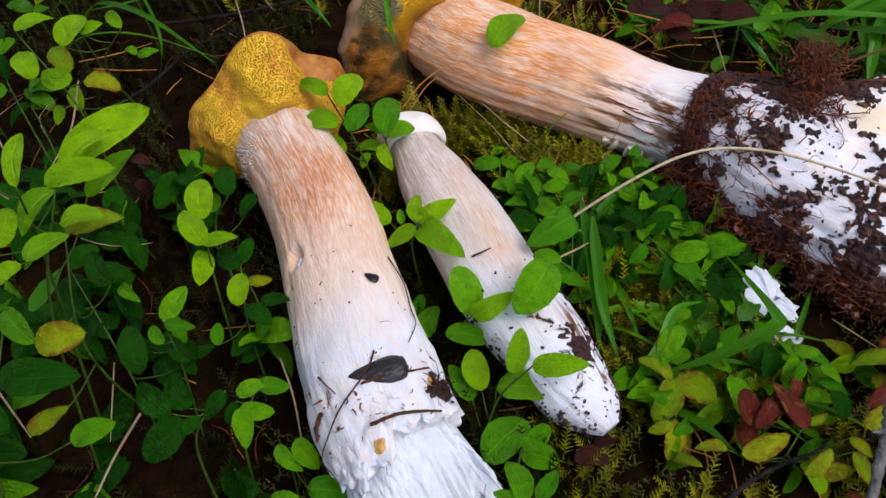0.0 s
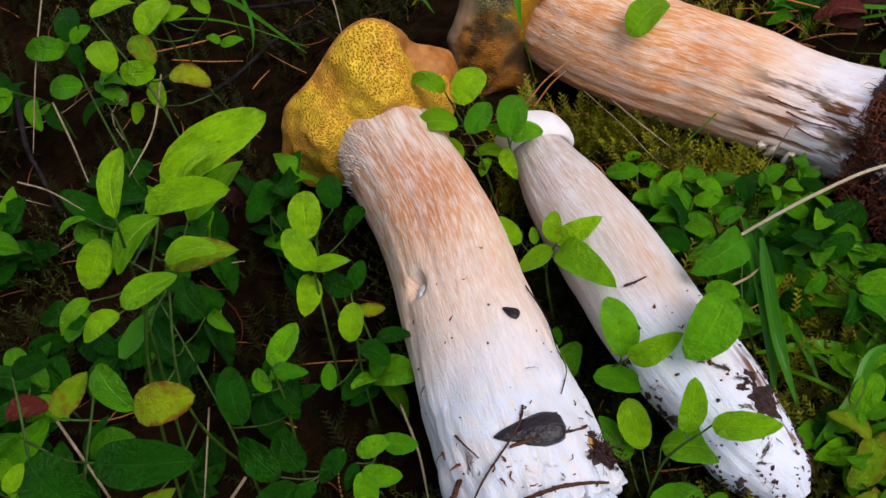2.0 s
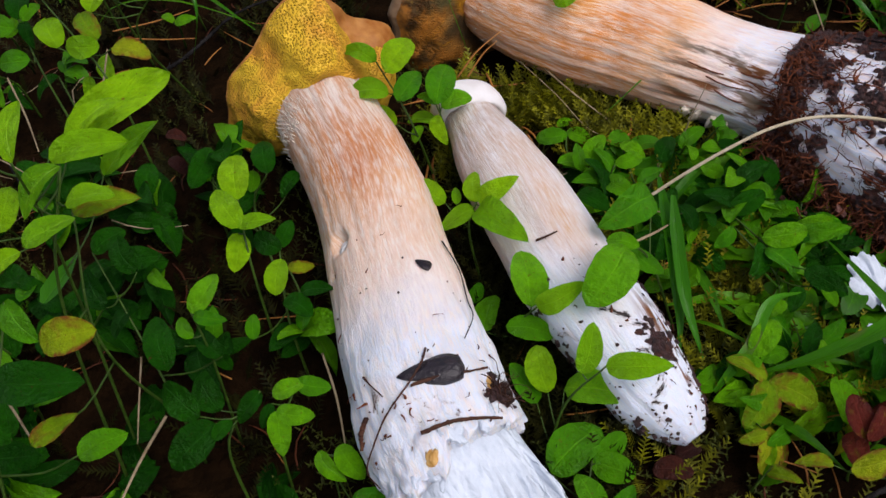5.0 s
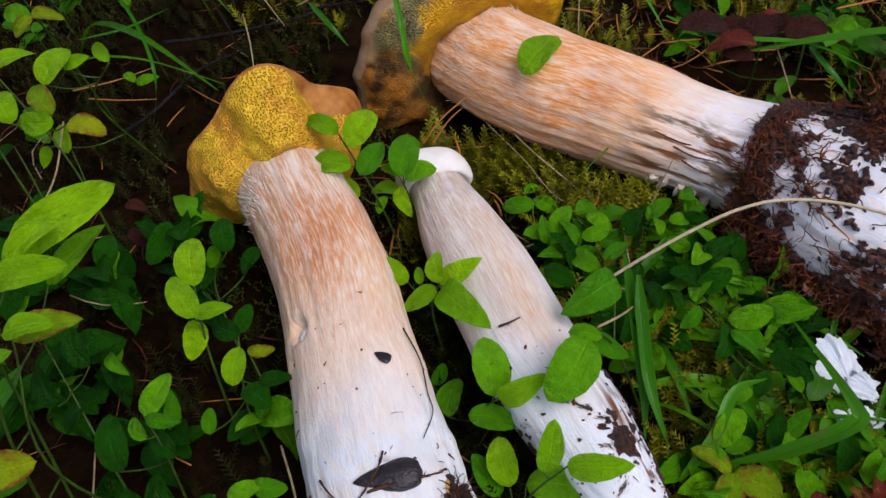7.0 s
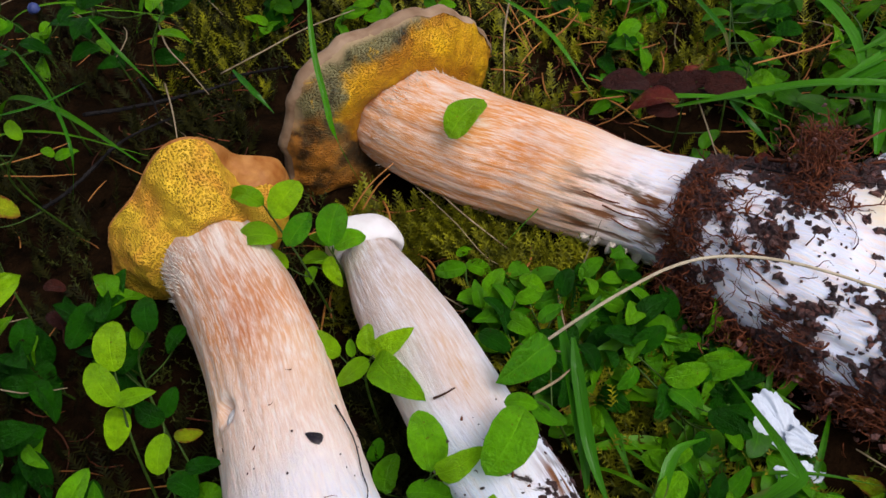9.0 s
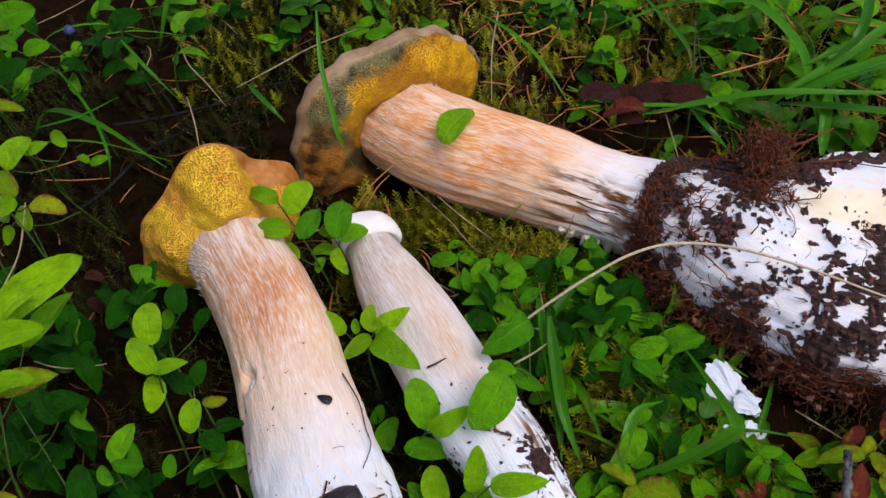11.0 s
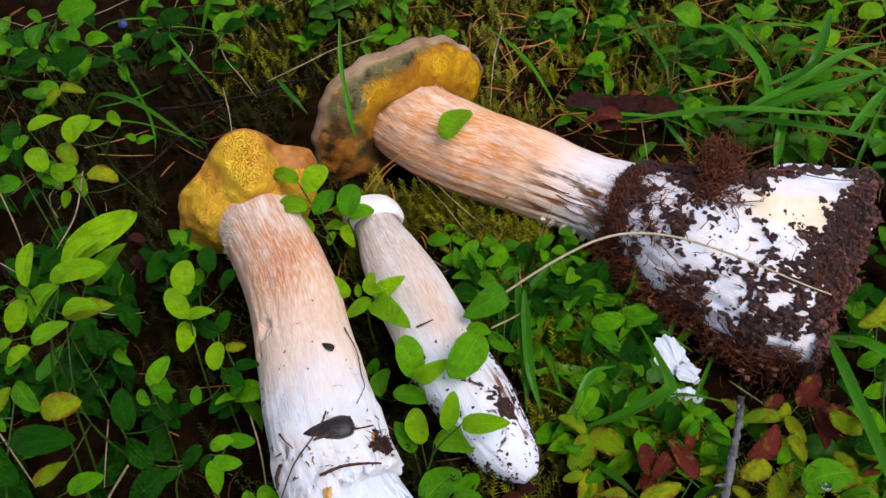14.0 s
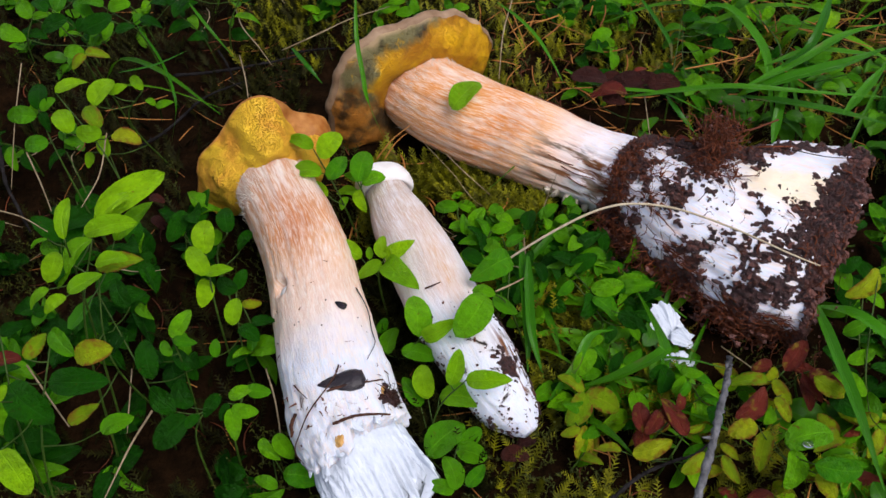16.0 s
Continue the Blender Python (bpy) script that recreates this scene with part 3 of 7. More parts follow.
def hem(name, body, count, length, v=0.02, rng=None, spread=math.pi, mid=math.pi, thick=0.0004):
    """The torn, hairy hem where the stem leaves the cap."""
    verts, faces = [], []
    for _ in range(count):
        a = mid + max(-1.4, min(1.4, rng.gauss(0, 0.55))) * spread
        p, out = body.at(v + rng.gauss(0, 0.020), a, -0.0005)
        back = -body.t[2] * rng.uniform(0.5, 1.2) + out * rng.uniform(0.1, 0.7) + body.s[2] * rng.uniform(-0.4, 0.4)
        back /= np.linalg.norm(back)
        ln = length * rng.uniform(0.2, 1.0) ** 1.3
        line = np.array([p, p + back * ln * 0.55 + np.array((0, 0, rng.uniform(-1, 1) * 0.0006)), p + back * ln])
        vv, ff = tube_data(line, [thick, thick * 0.8, thick * 0.25], 4, len(verts))
        verts.extend(vv)
        faces.extend(ff)
    return mesh_of(name, verts, faces)


FOOT = smooth_line(((-0.030, 0.186, 0.026, 0.0230, 0.0190), (-0.021, 0.168, 0.024, 0.0250, 0.0190), (-0.012, 0.152, 0.021, 0.0275, 0.0170), (-0.002, 0.136, 0.017, 0.0300, 0.0125), (0.005, 0.124, 0.013, 0.0310, 0.0070)), 80)


def torn_sheet(name, end, a0=0.0, a1=2 * math.pi, k=200):
    """Flesh torn lengthwise, with deep ridges; end(a) says how far it reaches at each angle."""
    t, s, u = frames_of(FOOT[:, :3])
    n = len(FOOT)
    verts, faces = [], []
    for j in range(k + 1):
        a = a0 + (a1 - a0) * j / k
        for i in range(n):
            v = i / (n - 1) * min(1.0, max(0.02, end(a)))
            q = int(min(v * (n - 1), n - 2))
            f = v * (n - 1) - q
            row = FOOT[q] * (1 - f) + FOOT[q + 1] * f
            c, d = -math.sin(a), -math.cos(a)
            skew = a + 0.5 * v
            e, h = math.sin(skew), math.cos(skew)
            g = 0.0045 * v * noise.noise(Vector((e * 3.5, h * 3.5, v * 1.8))) + 0.0015 * (0.25 + v) * noise.noise(Vector((e * 11, h * 11, v * 3.5))) + 0.0008 * noise.noise(Vector((e * 30, h * 30, v * 6.0))) + 0.0005 * noise.noise(Vector((e * 70, h * 70, v * 6.0)))
            thin = 1 - 0.80 * (i / (n - 1)) ** 5
            verts.append(row[:3] + s[q] * c * (row[3] + g) + u[q] * d * (row[4] + g) * thin)
    for j in range(k):
        for i in range(n - 1):
            b, c = j * n + i, (j + 1) * n + i
            faces.append((b, c, c + 1, b + 1))
    m = len(verts)
    verts.append(FOOT[-9][:3])
    for j in range(k):
        faces.append((j * n + n - 1, (j + 1) * n + n - 1, m))
    return mesh_of(name, verts, faces)


def tongue_end(a):
    x, y = math.cos(a), math.sin(a)
    return 0.70 - 0.16 * y + 0.13 * noise.noise(Vector((x * 5, y * 5, 4.0))) + 0.20 * noise.noise(Vector((x * 15, y * 15, 9.0))) + 0.08 * noise.noise(Vector((x * 40, y * 40, 2.0)))


def crumbs(name, spots, rng):
    """Crumbs of soil: small crooked lumps at (place, outwards, size)."""
    verts, faces = [], []
    for p, out, size in spots:
        o = Vector(out)
        turn = o.to_track_quat("Z", "Y").to_matrix()
        b = len(verts)
        sx, sy = rng.uniform(0.7, 1.7), rng.uniform(0.6, 1.1)
        spin = rng.uniform(0, math.pi)
        for h, r, n in ((-0.5, 0.9, 6), (0.45, 0.7, 6)):
            for j in range(n):
                a = spin + 2 * math.pi * j / n
                w = r * rng.uniform(0.45, 1.4)
                x, y = math.cos(a) * w * sx, math.sin(a) * w * sy
                x, y = x * math.cos(spin) - y * math.sin(spin), x * math.sin(spin) + y * math.cos(spin)
                verts.append(Vector(p) + turn @ Vector((x, y, h * rng.uniform(0.6, 1.2))) * size)
        for j in range(6):
            j2 = (j + 1) % 6
            faces.append((b + j, b + j2, b + 6 + j2, b + 6 + j))
        faces.append(tuple(b + 6 + j for j in range(6)))
    return mesh_of(name, verts, faces, smooth=False)


def fibres(name, runs, rng, r=0.00034, lines=()):
    """Crooked root fibres from (place, outwards, way, length), and along ready lines."""
    verts, faces, ready = [], [], list(lines)
    for p, out, way, ln in runs:
        n = 8
        line = [np.array(p)]
        d = np.array(way, float)
        for i in range(n):
            d = d + np.array([rng.uniform(-0.5, 0.5) for _ in range(3)]) - np.array(out) * 0.12 * i / n
            d /= np.linalg.norm(d)
            line.append(line[-1] + d * ln / n)
        ready.append(np.array(line))
    for line in ready:
        k = r * rng.choice((0.6, 0.8, 1.0, 1.0, 1.4, 2.2))
        vv, ff = tube_data(line, np.linspace(k, k * 0.35, len(line)), 4, len(verts))
        verts.extend(vv)
        faces.extend(ff)
    return mesh_of(name, verts, faces)


rng = random.Random(5)
# the big bolete with the yellow pores
bolete_a = thing("bolete", "uprooted bolete with yellow pores, tan stem and torn white foot", "mushroom", "picked boletes", at=(-0.05, 0.25, 0.0))


def ragged(a):
    """Where the skin of the stem breaks off: short on one side, a tongue of it reaching farther on the other."""
    x, y = math.cos(a), math.sin(a)
    edge = float(np.interp(a, (0.0, 1.9, 2.2, 3.0, 3.22, 3.34, 3.6, 4.0, 4.4, 4.8, 5.4, 6.3), (0.93, 0.960, 0.980, 0.980, 0.990, 1.035, 1.045, 1.045, 1.010, 0.970, 0.94, 0.93)))
    return edge + 0.026 * noise.noise(Vector((x * 9, y * 9, 1.5))) + 0.015 * noise.noise(Vector((x * 24, y * 24, 2.5))) + 0.007 * noise.noise(Vector((x * 60, y * 60, 4.5)))


part("stem", body_a.mesh("stem_a", ragged), STEM_A, bolete_a)
part("torn_foot", torn_sheet("torn_foot", tongue_end), FLESH, bolete_a, "torn white fibrous flesh")
AX_A = (-0.40, 0.90, 0.10)


def round_a(a):
    return 0.885 + 0.03 * math.cos(a) + 0.085 * max(0.0, math.sin(a)) ** 1.5 - 0.17 * math.exp(-((a - 2.30) / 0.42) ** 2) + 0.19 * math.exp(-((a - 3.75) / 0.42) ** 2) - 0.21 * math.exp(-((a - 0.85) / 0.40) ** 2) + 0.015 * math.sin(9 * a) + 0.025 * math.cos(4 * a + 0.4)


def pores_round_a(a):
    """The pores fall short of the cap's edge where it is torn."""
    d = abs((a - 0.50 + math.pi) % (2 * math.pi) - math.pi)
    gap = min(1.0, max(0.0, (0.80 - d) * 2.0)) + 0.10 * math.sin(13 * a) * (d < 0.7)
    return round_a(a) * (1 - 0.09 * gap)


cap_a = part("cap", cap_mesh("cap_a", ((0.030, 0.008), (0.036, 0.0115), (0.043, 0.0205), (0.0480, 0.0282), (0.0474, 0.0305), (0.042, 0.0325), (0.022, 0.034), (0.0, 0.034)), (-0.078, 0.3485, 0.032), AX_A, round_a, 0.0042, 0.0, 80, 130, top=True), SKIN, bolete_a, "orange-brown cap skin with a torn edge")
part("pore_layer", cap_mesh("pores_a", ((0.018, 0.010), (0.0215, 0.001), (0.027, -0.0015), (0.034, 0.003), (0.040, 0.0100), (0.045, 0.0190), (0.0480, 0.0275), (0.0475, 0.0300)), (-0.078, 0.3485, 0.032), AX_A, pores_round_a, 0.0040, 0.0, 90, 150, top=True), PORE_A, cap_a, "yellow spongy pores")
part("hem", hem("hem_a", body_a, 300, 0.0052, 0.160, rng, 0.60, math.pi * 1.36, 0.00026), CREAM, bolete_a, "ragged pale fringe")
part("fuzz", hem("fuzz_a", body_a, 240, 0.0019, 0.165, rng, 1.5, math.pi, 0.00022), CREAM, bolete_a, "short pale fuzz at the neck")

# the small pale bolete
bolete_b = thing("bolete", "small pale bolete with white stem and button cap", "mushroom", "picked boletes", at=(0.02, 0.26, 0.0))
part("stem", body_b.mesh("stem_b"), STEM_B, bolete_b)
part("cap", cap_mesh("cap_b", ((0.0100, -0.001), (0.0150, -0.0045), (0.0172, 0.001), (0.0152, 0.0090), (0.009, 0.0132), (0.0, 0.0142)), (-0.014, 0.353, 0.021), (-0.30, 0.92, 0.2), lambda a: 1 + 0.06 * math.cos(2 * a + 0.6) + 0.04 * math.cos(3 * a), 0.0022, top=True), BUTTON, bolete_b, "small whitish button cap")

# the bolete with the earthy foot
bolete_c = thing("bolete", "large orange-tan bolete with stained pores and soil-covered foot", "mushroom", "picked boletes", at=(0.12, 0.36, 0.0))


def foot_end(a):
    """How far the earthy foot reaches at each angle: shorter below, with a broken edge."""
    x, y = math.cos(a), math.sin(a)
    k = min(1.0, max(0.0, (a - 2.7) / 1.9))
    return 0.938 - 0.085 * k * k * (3 - 2 * k) + 0.020 * noise.noise(Vector((x * 6, y * 6, 3.0))) + 0.014 * noise.noise(Vector((x * 19, y * 19, 8.0)))


part("stem", body_c.mesh("stem_c", foot_end), STEM_C, bolete_c)
AX_C = (-0.52, 0.84, 0.06)


def round_c(a):
    b = (a + math.pi) % (2 * math.pi) - math.pi
    return 0.985 + 0.13 * math.exp(-((b - 0.12) / 0.42) ** 2) - 0.12 * math.exp(-((b - 1.35) / 0.60) ** 2) + 0.025 * math.cos(2 * a) + 0.025 * math.cos(5 * a + 1) + 0.014 * math.sin(11 * a) + 0.012 * math.sin(17 * a + 0.6) + 0.007 * math.cos(29 * a)


cap_c = part("cap", cap_mesh("cap_c", ((0.0595, 0.0085), (0.0615, 0.0110), (0.0605, 0.0150), (0.052, 0.0205), (0.030, 0.026), (0.0, 0.028)), (0.007, 0.433, 0.030), AX_C, round_c, 0.002, -0.002, top=True), SKIN_C, bolete_c, "brown cap skin with a pale rim")
part("pore_layer", cap_mesh("pores_c", ((0.018, 0.008), (0.025, 0.000), (0.032, -0.003), (0.041, -0.003), (0.050, 0.001), (0.057, 0.006), (0.0605, 0.0100)), (0.007, 0.433, 0.030), AX_C, round_c, 0.0026, -0.002, 90, 160, top=True), PORE_C, cap_c, "mustard pores stained grey-green and brown")
part("hem", hem("hem_c", body_c, 300, 0.0044, 0.112, rng, 1.4, math.pi, 0.00022), CREAM, bolete_c, "short tan fringe")

# where the white flesh of the foot shows through the soil: (v, a, reach in metres)
BARE = ((0.600, 4.70, 0.007), (0.600, 4.30, 0.006), (0.610, 3.95, 0.007), (0.598, 3.10, 0.007), (0.665, 4.24, 0.016), (0.725, 3.50, 0.022), (0.700, 3.78, 0.013), (0.735, 4.16, 0.011), (0.735, 4.68, 0.0085), (0.795, 4.58, 0.010), (0.805, 4.36, 0.008),
        (0.790, 3.38, 0.010), (0.635, 3.34, 0.010), (0.635, 3.72, 0.007), (0.780, 3.96, 0.006), (0.720, 3.04, 0.013), (0.760, 3.10, 0.016), (0.805, 2.85, 0.018), (0.845, 2.65, 0.017), (0.880, 2.45, 0.014), (0.830, 3.00, 0.009))
bare_spots = [(body_c.at(v, a)[0], r) for v, a, r in BARE]
# tangles of roots: (v, a, reach in v, reach in a, roots)
ROOT_PATCHES = ((0.570, 4.05, 0.020, 0.40, 240), (0.570, 3.35, 0.018, 0.28, 120), (0.685, 3.02, 0.022, 0.13, 130), (0.60, 4.95, 0.026, 0.16, 70), (0.66, 5.0, 0.022, 0.14, 80), (0.71, 4.95, 0.018, 0.14, 80), (0.77, 4.75, 0.026, 0.16, 150),
                (0.62, 3.40, 0.012, 0.12, 20), (0.64, 3.95, 0.012, 0.12, 30), (0.70, 4.40, 0.02, 0.12, 40), (0.90, 4.0, 0.030, 0.35, 60), (0.86, 3.6, 0.03, 0.2, 30), (0.94, 3.2, 0.012, 0.5, 26), (0.82, 4.8, 0.03, 0.12, 60))


def soil_field(v, a):
    """How deep the soil lies at a place of the foot: all over it but for the bare spots, with ragged edges."""
    if v > foot_end(a):
        return -1.0
    p = body_c.at(v, a)[0]
    bare = max(math.exp(-(float(np.dot(p - q, p - q)) / (r * r))) for q, r in bare_spots)
    w = Vector(p)
    calm = 1.0 - 0.75 * bare if a < 3.15 else 1.0
    g = 0.27 + 0.30 * min(1.0, max(0.0, (v - 0.84) / 0.05)) - 0.86 * bare + calm * (0.40 * noise.noise(w * 95) + 0.62 * noise.noise(w * 230) + 0.50 * noise.noise(w * 540))
    return g - max(0.0, (0.556 + 0.04 * noise.noise(w * 60) - v) / 0.018)


def crust_mesh(name, v0, v1, a0, a1, nv, na):
    """A crumbly skin of soil on the foot, with its own thickness and holes where the flesh shows."""
    field = np.array([[soil_field(v0 + (v1 - v0) * i / nv, a0 + (a1 - a0) * j / na) for j in range(na + 1)] for i in range(nv + 1)])
    index, verts, faces = {}, [], []

    def spot(i, j):
        if (i, j) not in index:
            v, a, g = v0 + (v1 - v0) * i / nv, a0 + (a1 - a0) * j / na, field[i, j]
            w = Vector(body_c.at(v, a)[0])
            lump = 0.35 + 1.2 * abs(noise.noise(w * 210)) + 0.7 * noise.noise(w * 430) + 0.5 * noise.noise(w * 900)
            index[(i, j)] = len(verts)
            verts.append(body_c.at(v, a, -0.0007 if g <= 0 else 0.0005 + 0.0046 * min(0.8, 0.25 + g) * max(0.12, lump))[0])
        return index[(i, j)]

    for i in range(nv):
        for j in range(na):
            if field[i:i + 2, j:j + 2].max() > 0:
                faces.append((spot(i, j), spot(i + 1, j), spot(i + 1, j + 1), spot(i, j + 1)))
    return mesh_of(name, verts, faces, smooth=False)


whole("soil_crust", crust_mesh("soil_crust", 0.52, 0.96, 2.2, 5.5, 250, 340), SOIL, "crust of dark crumbly soil on the white foot", "soil", kind="stuff")
spots = []
while len(spots) < 5200:
    v, a = rng.uniform(0.535, 0.95), rng.uniform(2.3, 5.4)
    g = soil_field(v, a)
    if g > 0.05:
        p, out = body_c.at(v, a, rng.uniform(0.0003, 0.0010 + 0.002 * min(1.0, g)))
        spots.append((p, out, rng.choice((0.0003, 0.0004, 0.0005, 0.0006, 0.0009, 0.0012, 0.0018))))
for _ in range(260):
    p, out = body_c.at(rng.uniform(0.58, 0.95), rng.uniform(2.9, 5.2), 0.0002)
    spots.append((p, out, rng.choice((0.00025, 0.0003, 0.0004, 0.0007))))
for _ in range(900):
    v = rng.uniform(0.56, 0.80)
    p, out = body_c.at(v, rng.gauss(5.10, 0.14), abs(rng.gauss(0, 0.006)))
    spots.append((p, out, rng.choice((0.0005, 0.0008, 0.0011, 0.0016, 0.0024))))
for _ in range(700):
    a = rng.uniform(2.2, 5.5)
    p, out = body_c.at(foot_end(a) - abs(rng.gauss(0, 0.012)) + 0.004, a, rng.uniform(0, 0.003))
    spots.append((p, out, rng.choice((0.0005, 0.0008, 0.0012, 0.0018, 0.0026))))
whole("soil_clods", crumbs("soil_clods", spots, rng), CLOD, "black crumbly soil stuck to the foot", "soil", kind="stuff")
runs, lines = [], []
for v0, a0, dv, da, count in ROOT_PATCHES:
    for _ in range(count):
        v, a, lift = rng.gauss(v0, dv * 0.75), rng.gauss(a0, da * 0.75), rng.uniform(0.0003, 0.0036)
        turn, step = rng.uniform(-3.14, 3.14), rng.uniform(0.0007, 0.0019)
        line = []
        for _ in range(8):
            line.append(body_c.at(min(v, foot_end(a)), a, lift)[0])
            turn += rng.gauss(0, 0.5)
            v += math.cos(turn) * step / 0.31
            a -= math.sin(turn) * step / 0.045
            lift = max(0.0002, lift + rng.gauss(0, 0.0007))
        lines.append(np.array(line))
for _ in range(900):
    v, a = rng.uniform(0.545, 0.92), rng.uniform(2.4, 5.1)
    if soil_field(v, a) > 0.1:
        p, out = body_c.at(v, a, rng.uniform(0.001, 0.004))
        runs.append((p, out, np.array([rng.uniform(-1, 1) for _ in range(3)]), rng.uniform(0.004, 0.012)))
clusters = [(rng.uniform(0.55, 0.80), rng.uniform(-1, 1)) for _ in range(26)]
for n in range(300):
    v, lean = clusters[n % 26]
    v += rng.gauss(0, 0.008)
    p, out = body_c.at(v, rng.gauss(5.0, 0.15), abs(rng.gauss(0, 0.006)))
    runs.append((p, out, out * rng.uniform(-0.2, 1.0) + body_c.t[120] * (0.6 * lean + rng.gauss(0, 0.7)) + np.array((rng.gauss(0, 0.3), rng.gauss(0, 0.3), rng.uniform(-0.7, 0.5))), rng.uniform(0.005, 0.013)))
for _ in range(90):
    p, out = body_c.at(rng.uniform(0.56, 0.95), rng.uniform(3.0, 5.0), 0.0008)
    runs.append((p, out, np.array([rng.uniform(-1, 1) for _ in range(3)]), rng.uniform(0.004, 0.014)))
for _ in range(420):
    p, out = body_c.at(rng.gauss(0.68, 0.016), rng.gauss(2.75, 0.16), 0.001)
    p = p + np.array((rng.gauss(0, 0.003), 0.008, 0.018)) * rng.random()
    way = np.array((rng.uniform(-1, 1), rng.uniform(-0.4, 1.2), rng.uniform(-0.2, 1.2)))
    runs.append((p, out, way, rng.uniform(0.005, 0.013)))
for _ in range(130):
    v, a = rng.gauss(0.765, 0.016), rng.gauss(5.0, 0.12)
    p, out = body_c.at(v, a, rng.uniform(0.0, 0.010))
    p[2] = max(p[2], 0.006)
    runs.append((p, out, np.array((rng.uniform(-1, 1), rng.uniform(-1, 0.6), rng.uniform(-0.3, 0.5))), rng.uniform(0.005, 0.015)))
for _ in range(240):
    p, out = body_c.at(rng.uniform(0.555, 0.72), rng.gauss(4.85, 0.16), rng.uniform(0.001, 0.008))
    runs.append((p, out, out * rng.uniform(0.2, 1.0) + np.array((rng.gauss(-0.2, 0.5), rng.gauss(0, 0.4), rng.uniform(-0.1, 0.6))), rng.uniform(0.005, 0.013)))
whole("root_fibres", fibres("root_fibres", runs, rng, 0.00026, lines), ROOT, "tangle of fine red-brown roots on the foot", "roots", kind="stuff")
spots = []
for _ in range(110):
    v, a = rng.uniform(0.5, 0.99), rng.uniform(1.6, 4.6)
    p, out = body_b.at(v, a, 0.0002)
    spots.append((p, out, rng.choice((0.0004, 0.0005, 0.0007, 0.0010))))
for _ in range(90):
    p, out = body_b.at(rng.gauss(0.70, 0.016), rng.gauss(2.78, 0.12), 0.0002)
    spots.append((p, out, rng.uniform(0.0006, 0.0024)))
for _ in range(170):
    v = rng.choice((0.58, 0.64, 0.72, 0.80, 0.90)) + rng.gauss(0, 0.022)
    p, out = body_b.at(v, rng.choice((1.75, 1.95, 4.75)) + rng.gauss(0, 0.20), 0.0002)
    spots.append((p, out, 0.0018 * rng.random() ** 2 + 0.0003))
for _ in range(34):
    p, out = body_a.at(rng.uniform(0.45, 0.93) ** 0.7, rng.uniform(1.7, 4.6), 0.0002)
    spots.append((p, out, rng.choice((0.00025, 0.0003, 0.0004, 0.0006))))
whole("soil_specks", crumbs("soil_specks", spots, rng), SOIL, "black specks of soil on the pale stems", "soil", kind="stuff")


# ==== plants ====
def leaf_mesh(name, width, fold, droop, tip, seed, rows=12, teeth=0.010):
    """A leaf one unit long along +y: oval with a drawn-out tip, folded on its midrib, bowed, slightly twisted, with a finely toothed edge."""
    r = random.Random(seed)
    verts, uvs, faces = [], [], []
    skew, twist, wave = r.uniform(-0.06, 0.06), r.uniform(-0.35, 0.35), r.uniform(0.012, 0.030)
    top = (0.5 / (0.5 + tip)) ** 0.5 * (tip / (0.5 + tip)) ** tip
    for i in range(rows):
        f = i / (rows - 1)
        v = 0.5 * f + 0.5 * (0.5 - 0.5 * math.cos(math.pi * f))
        w = width * 0.5 * v ** 0.5 * (1 - v) ** tip / top + (0.014 if i == 0 else 0.003)
        for c in (-1.0, -0.5, 0.0, 0.5, 1.0):
            x = c * w * (1 + (teeth / width * (1 if i % 2 else -1) if abs(c) == 1 else 0))
            z = fold * abs(c) * w * (1 - 0.40 * abs(c)) + wave * math.sin(8 * v + 2.5 * c + seed)
            t = twist * (v - 0.3)
            x, z = x * math.cos(t) - z * math.sin(t), x * math.sin(t) + z * math.cos(t)
            verts.append((x + skew * math.sin(math.pi * v), v, z - droop * v * v + 0.10 * math.sin(math.pi * v)))
            uvs.append((0.5 + 0.5 * c, v))
    for i in range(rows - 1):
        for c in range(4):
            q = i * 5 + c
            faces.append((q, q + 1, q + 6, q + 5))
    return mesh_of(name, verts, faces, uvs)


LEAVES = [leaf_mesh("leaf", w, f, d, p, s) for s, (w, f, d, p) in enumerate(((0.54, 0.45, 0.20, 0.62), (0.60, 0.35, 0.12, 0.55), (0.50, 0.60, 0.26, 0.70), (0.64, 0.42, 0.18, 0.58), (0.56, 0.28, 0.08, 0.66), (0.48, 0.52, 0.30, 0.75)))]
LEAF_OF = {}


def leaf_data(kind, mat):
    """The leaf mesh of that kind in that material; shared by all alike leaves."""
    key = (kind, mat.name)
    if key not in LEAF_OF:
        me = LEAVES[kind].copy()
        me.materials.append(mat)
        LEAF_OF[key] = me
    return LEAF_OF[key]


def leaf_pose(base, tip, roll, wide=1.0, face=(0.06, -0.46, 0.89)):
    b, t = Vector(base), Vector(tip)
    y = (t - b).normalized()
    x = y.cross(Vector(face))
    x = x.normalized() if x.length > 1e-3 else Vector((1, 0, 0))
    z = x.cross(y)
    m = Matrix((x, y, z)).transposed().to_4x4()
    ln = (t - b).length
    return Matrix.Translation(b) @ m @ Matrix.Rotation(roll, 4, "Y") @ Matrix.Diagonal((ln * wide, ln, ln, 1))


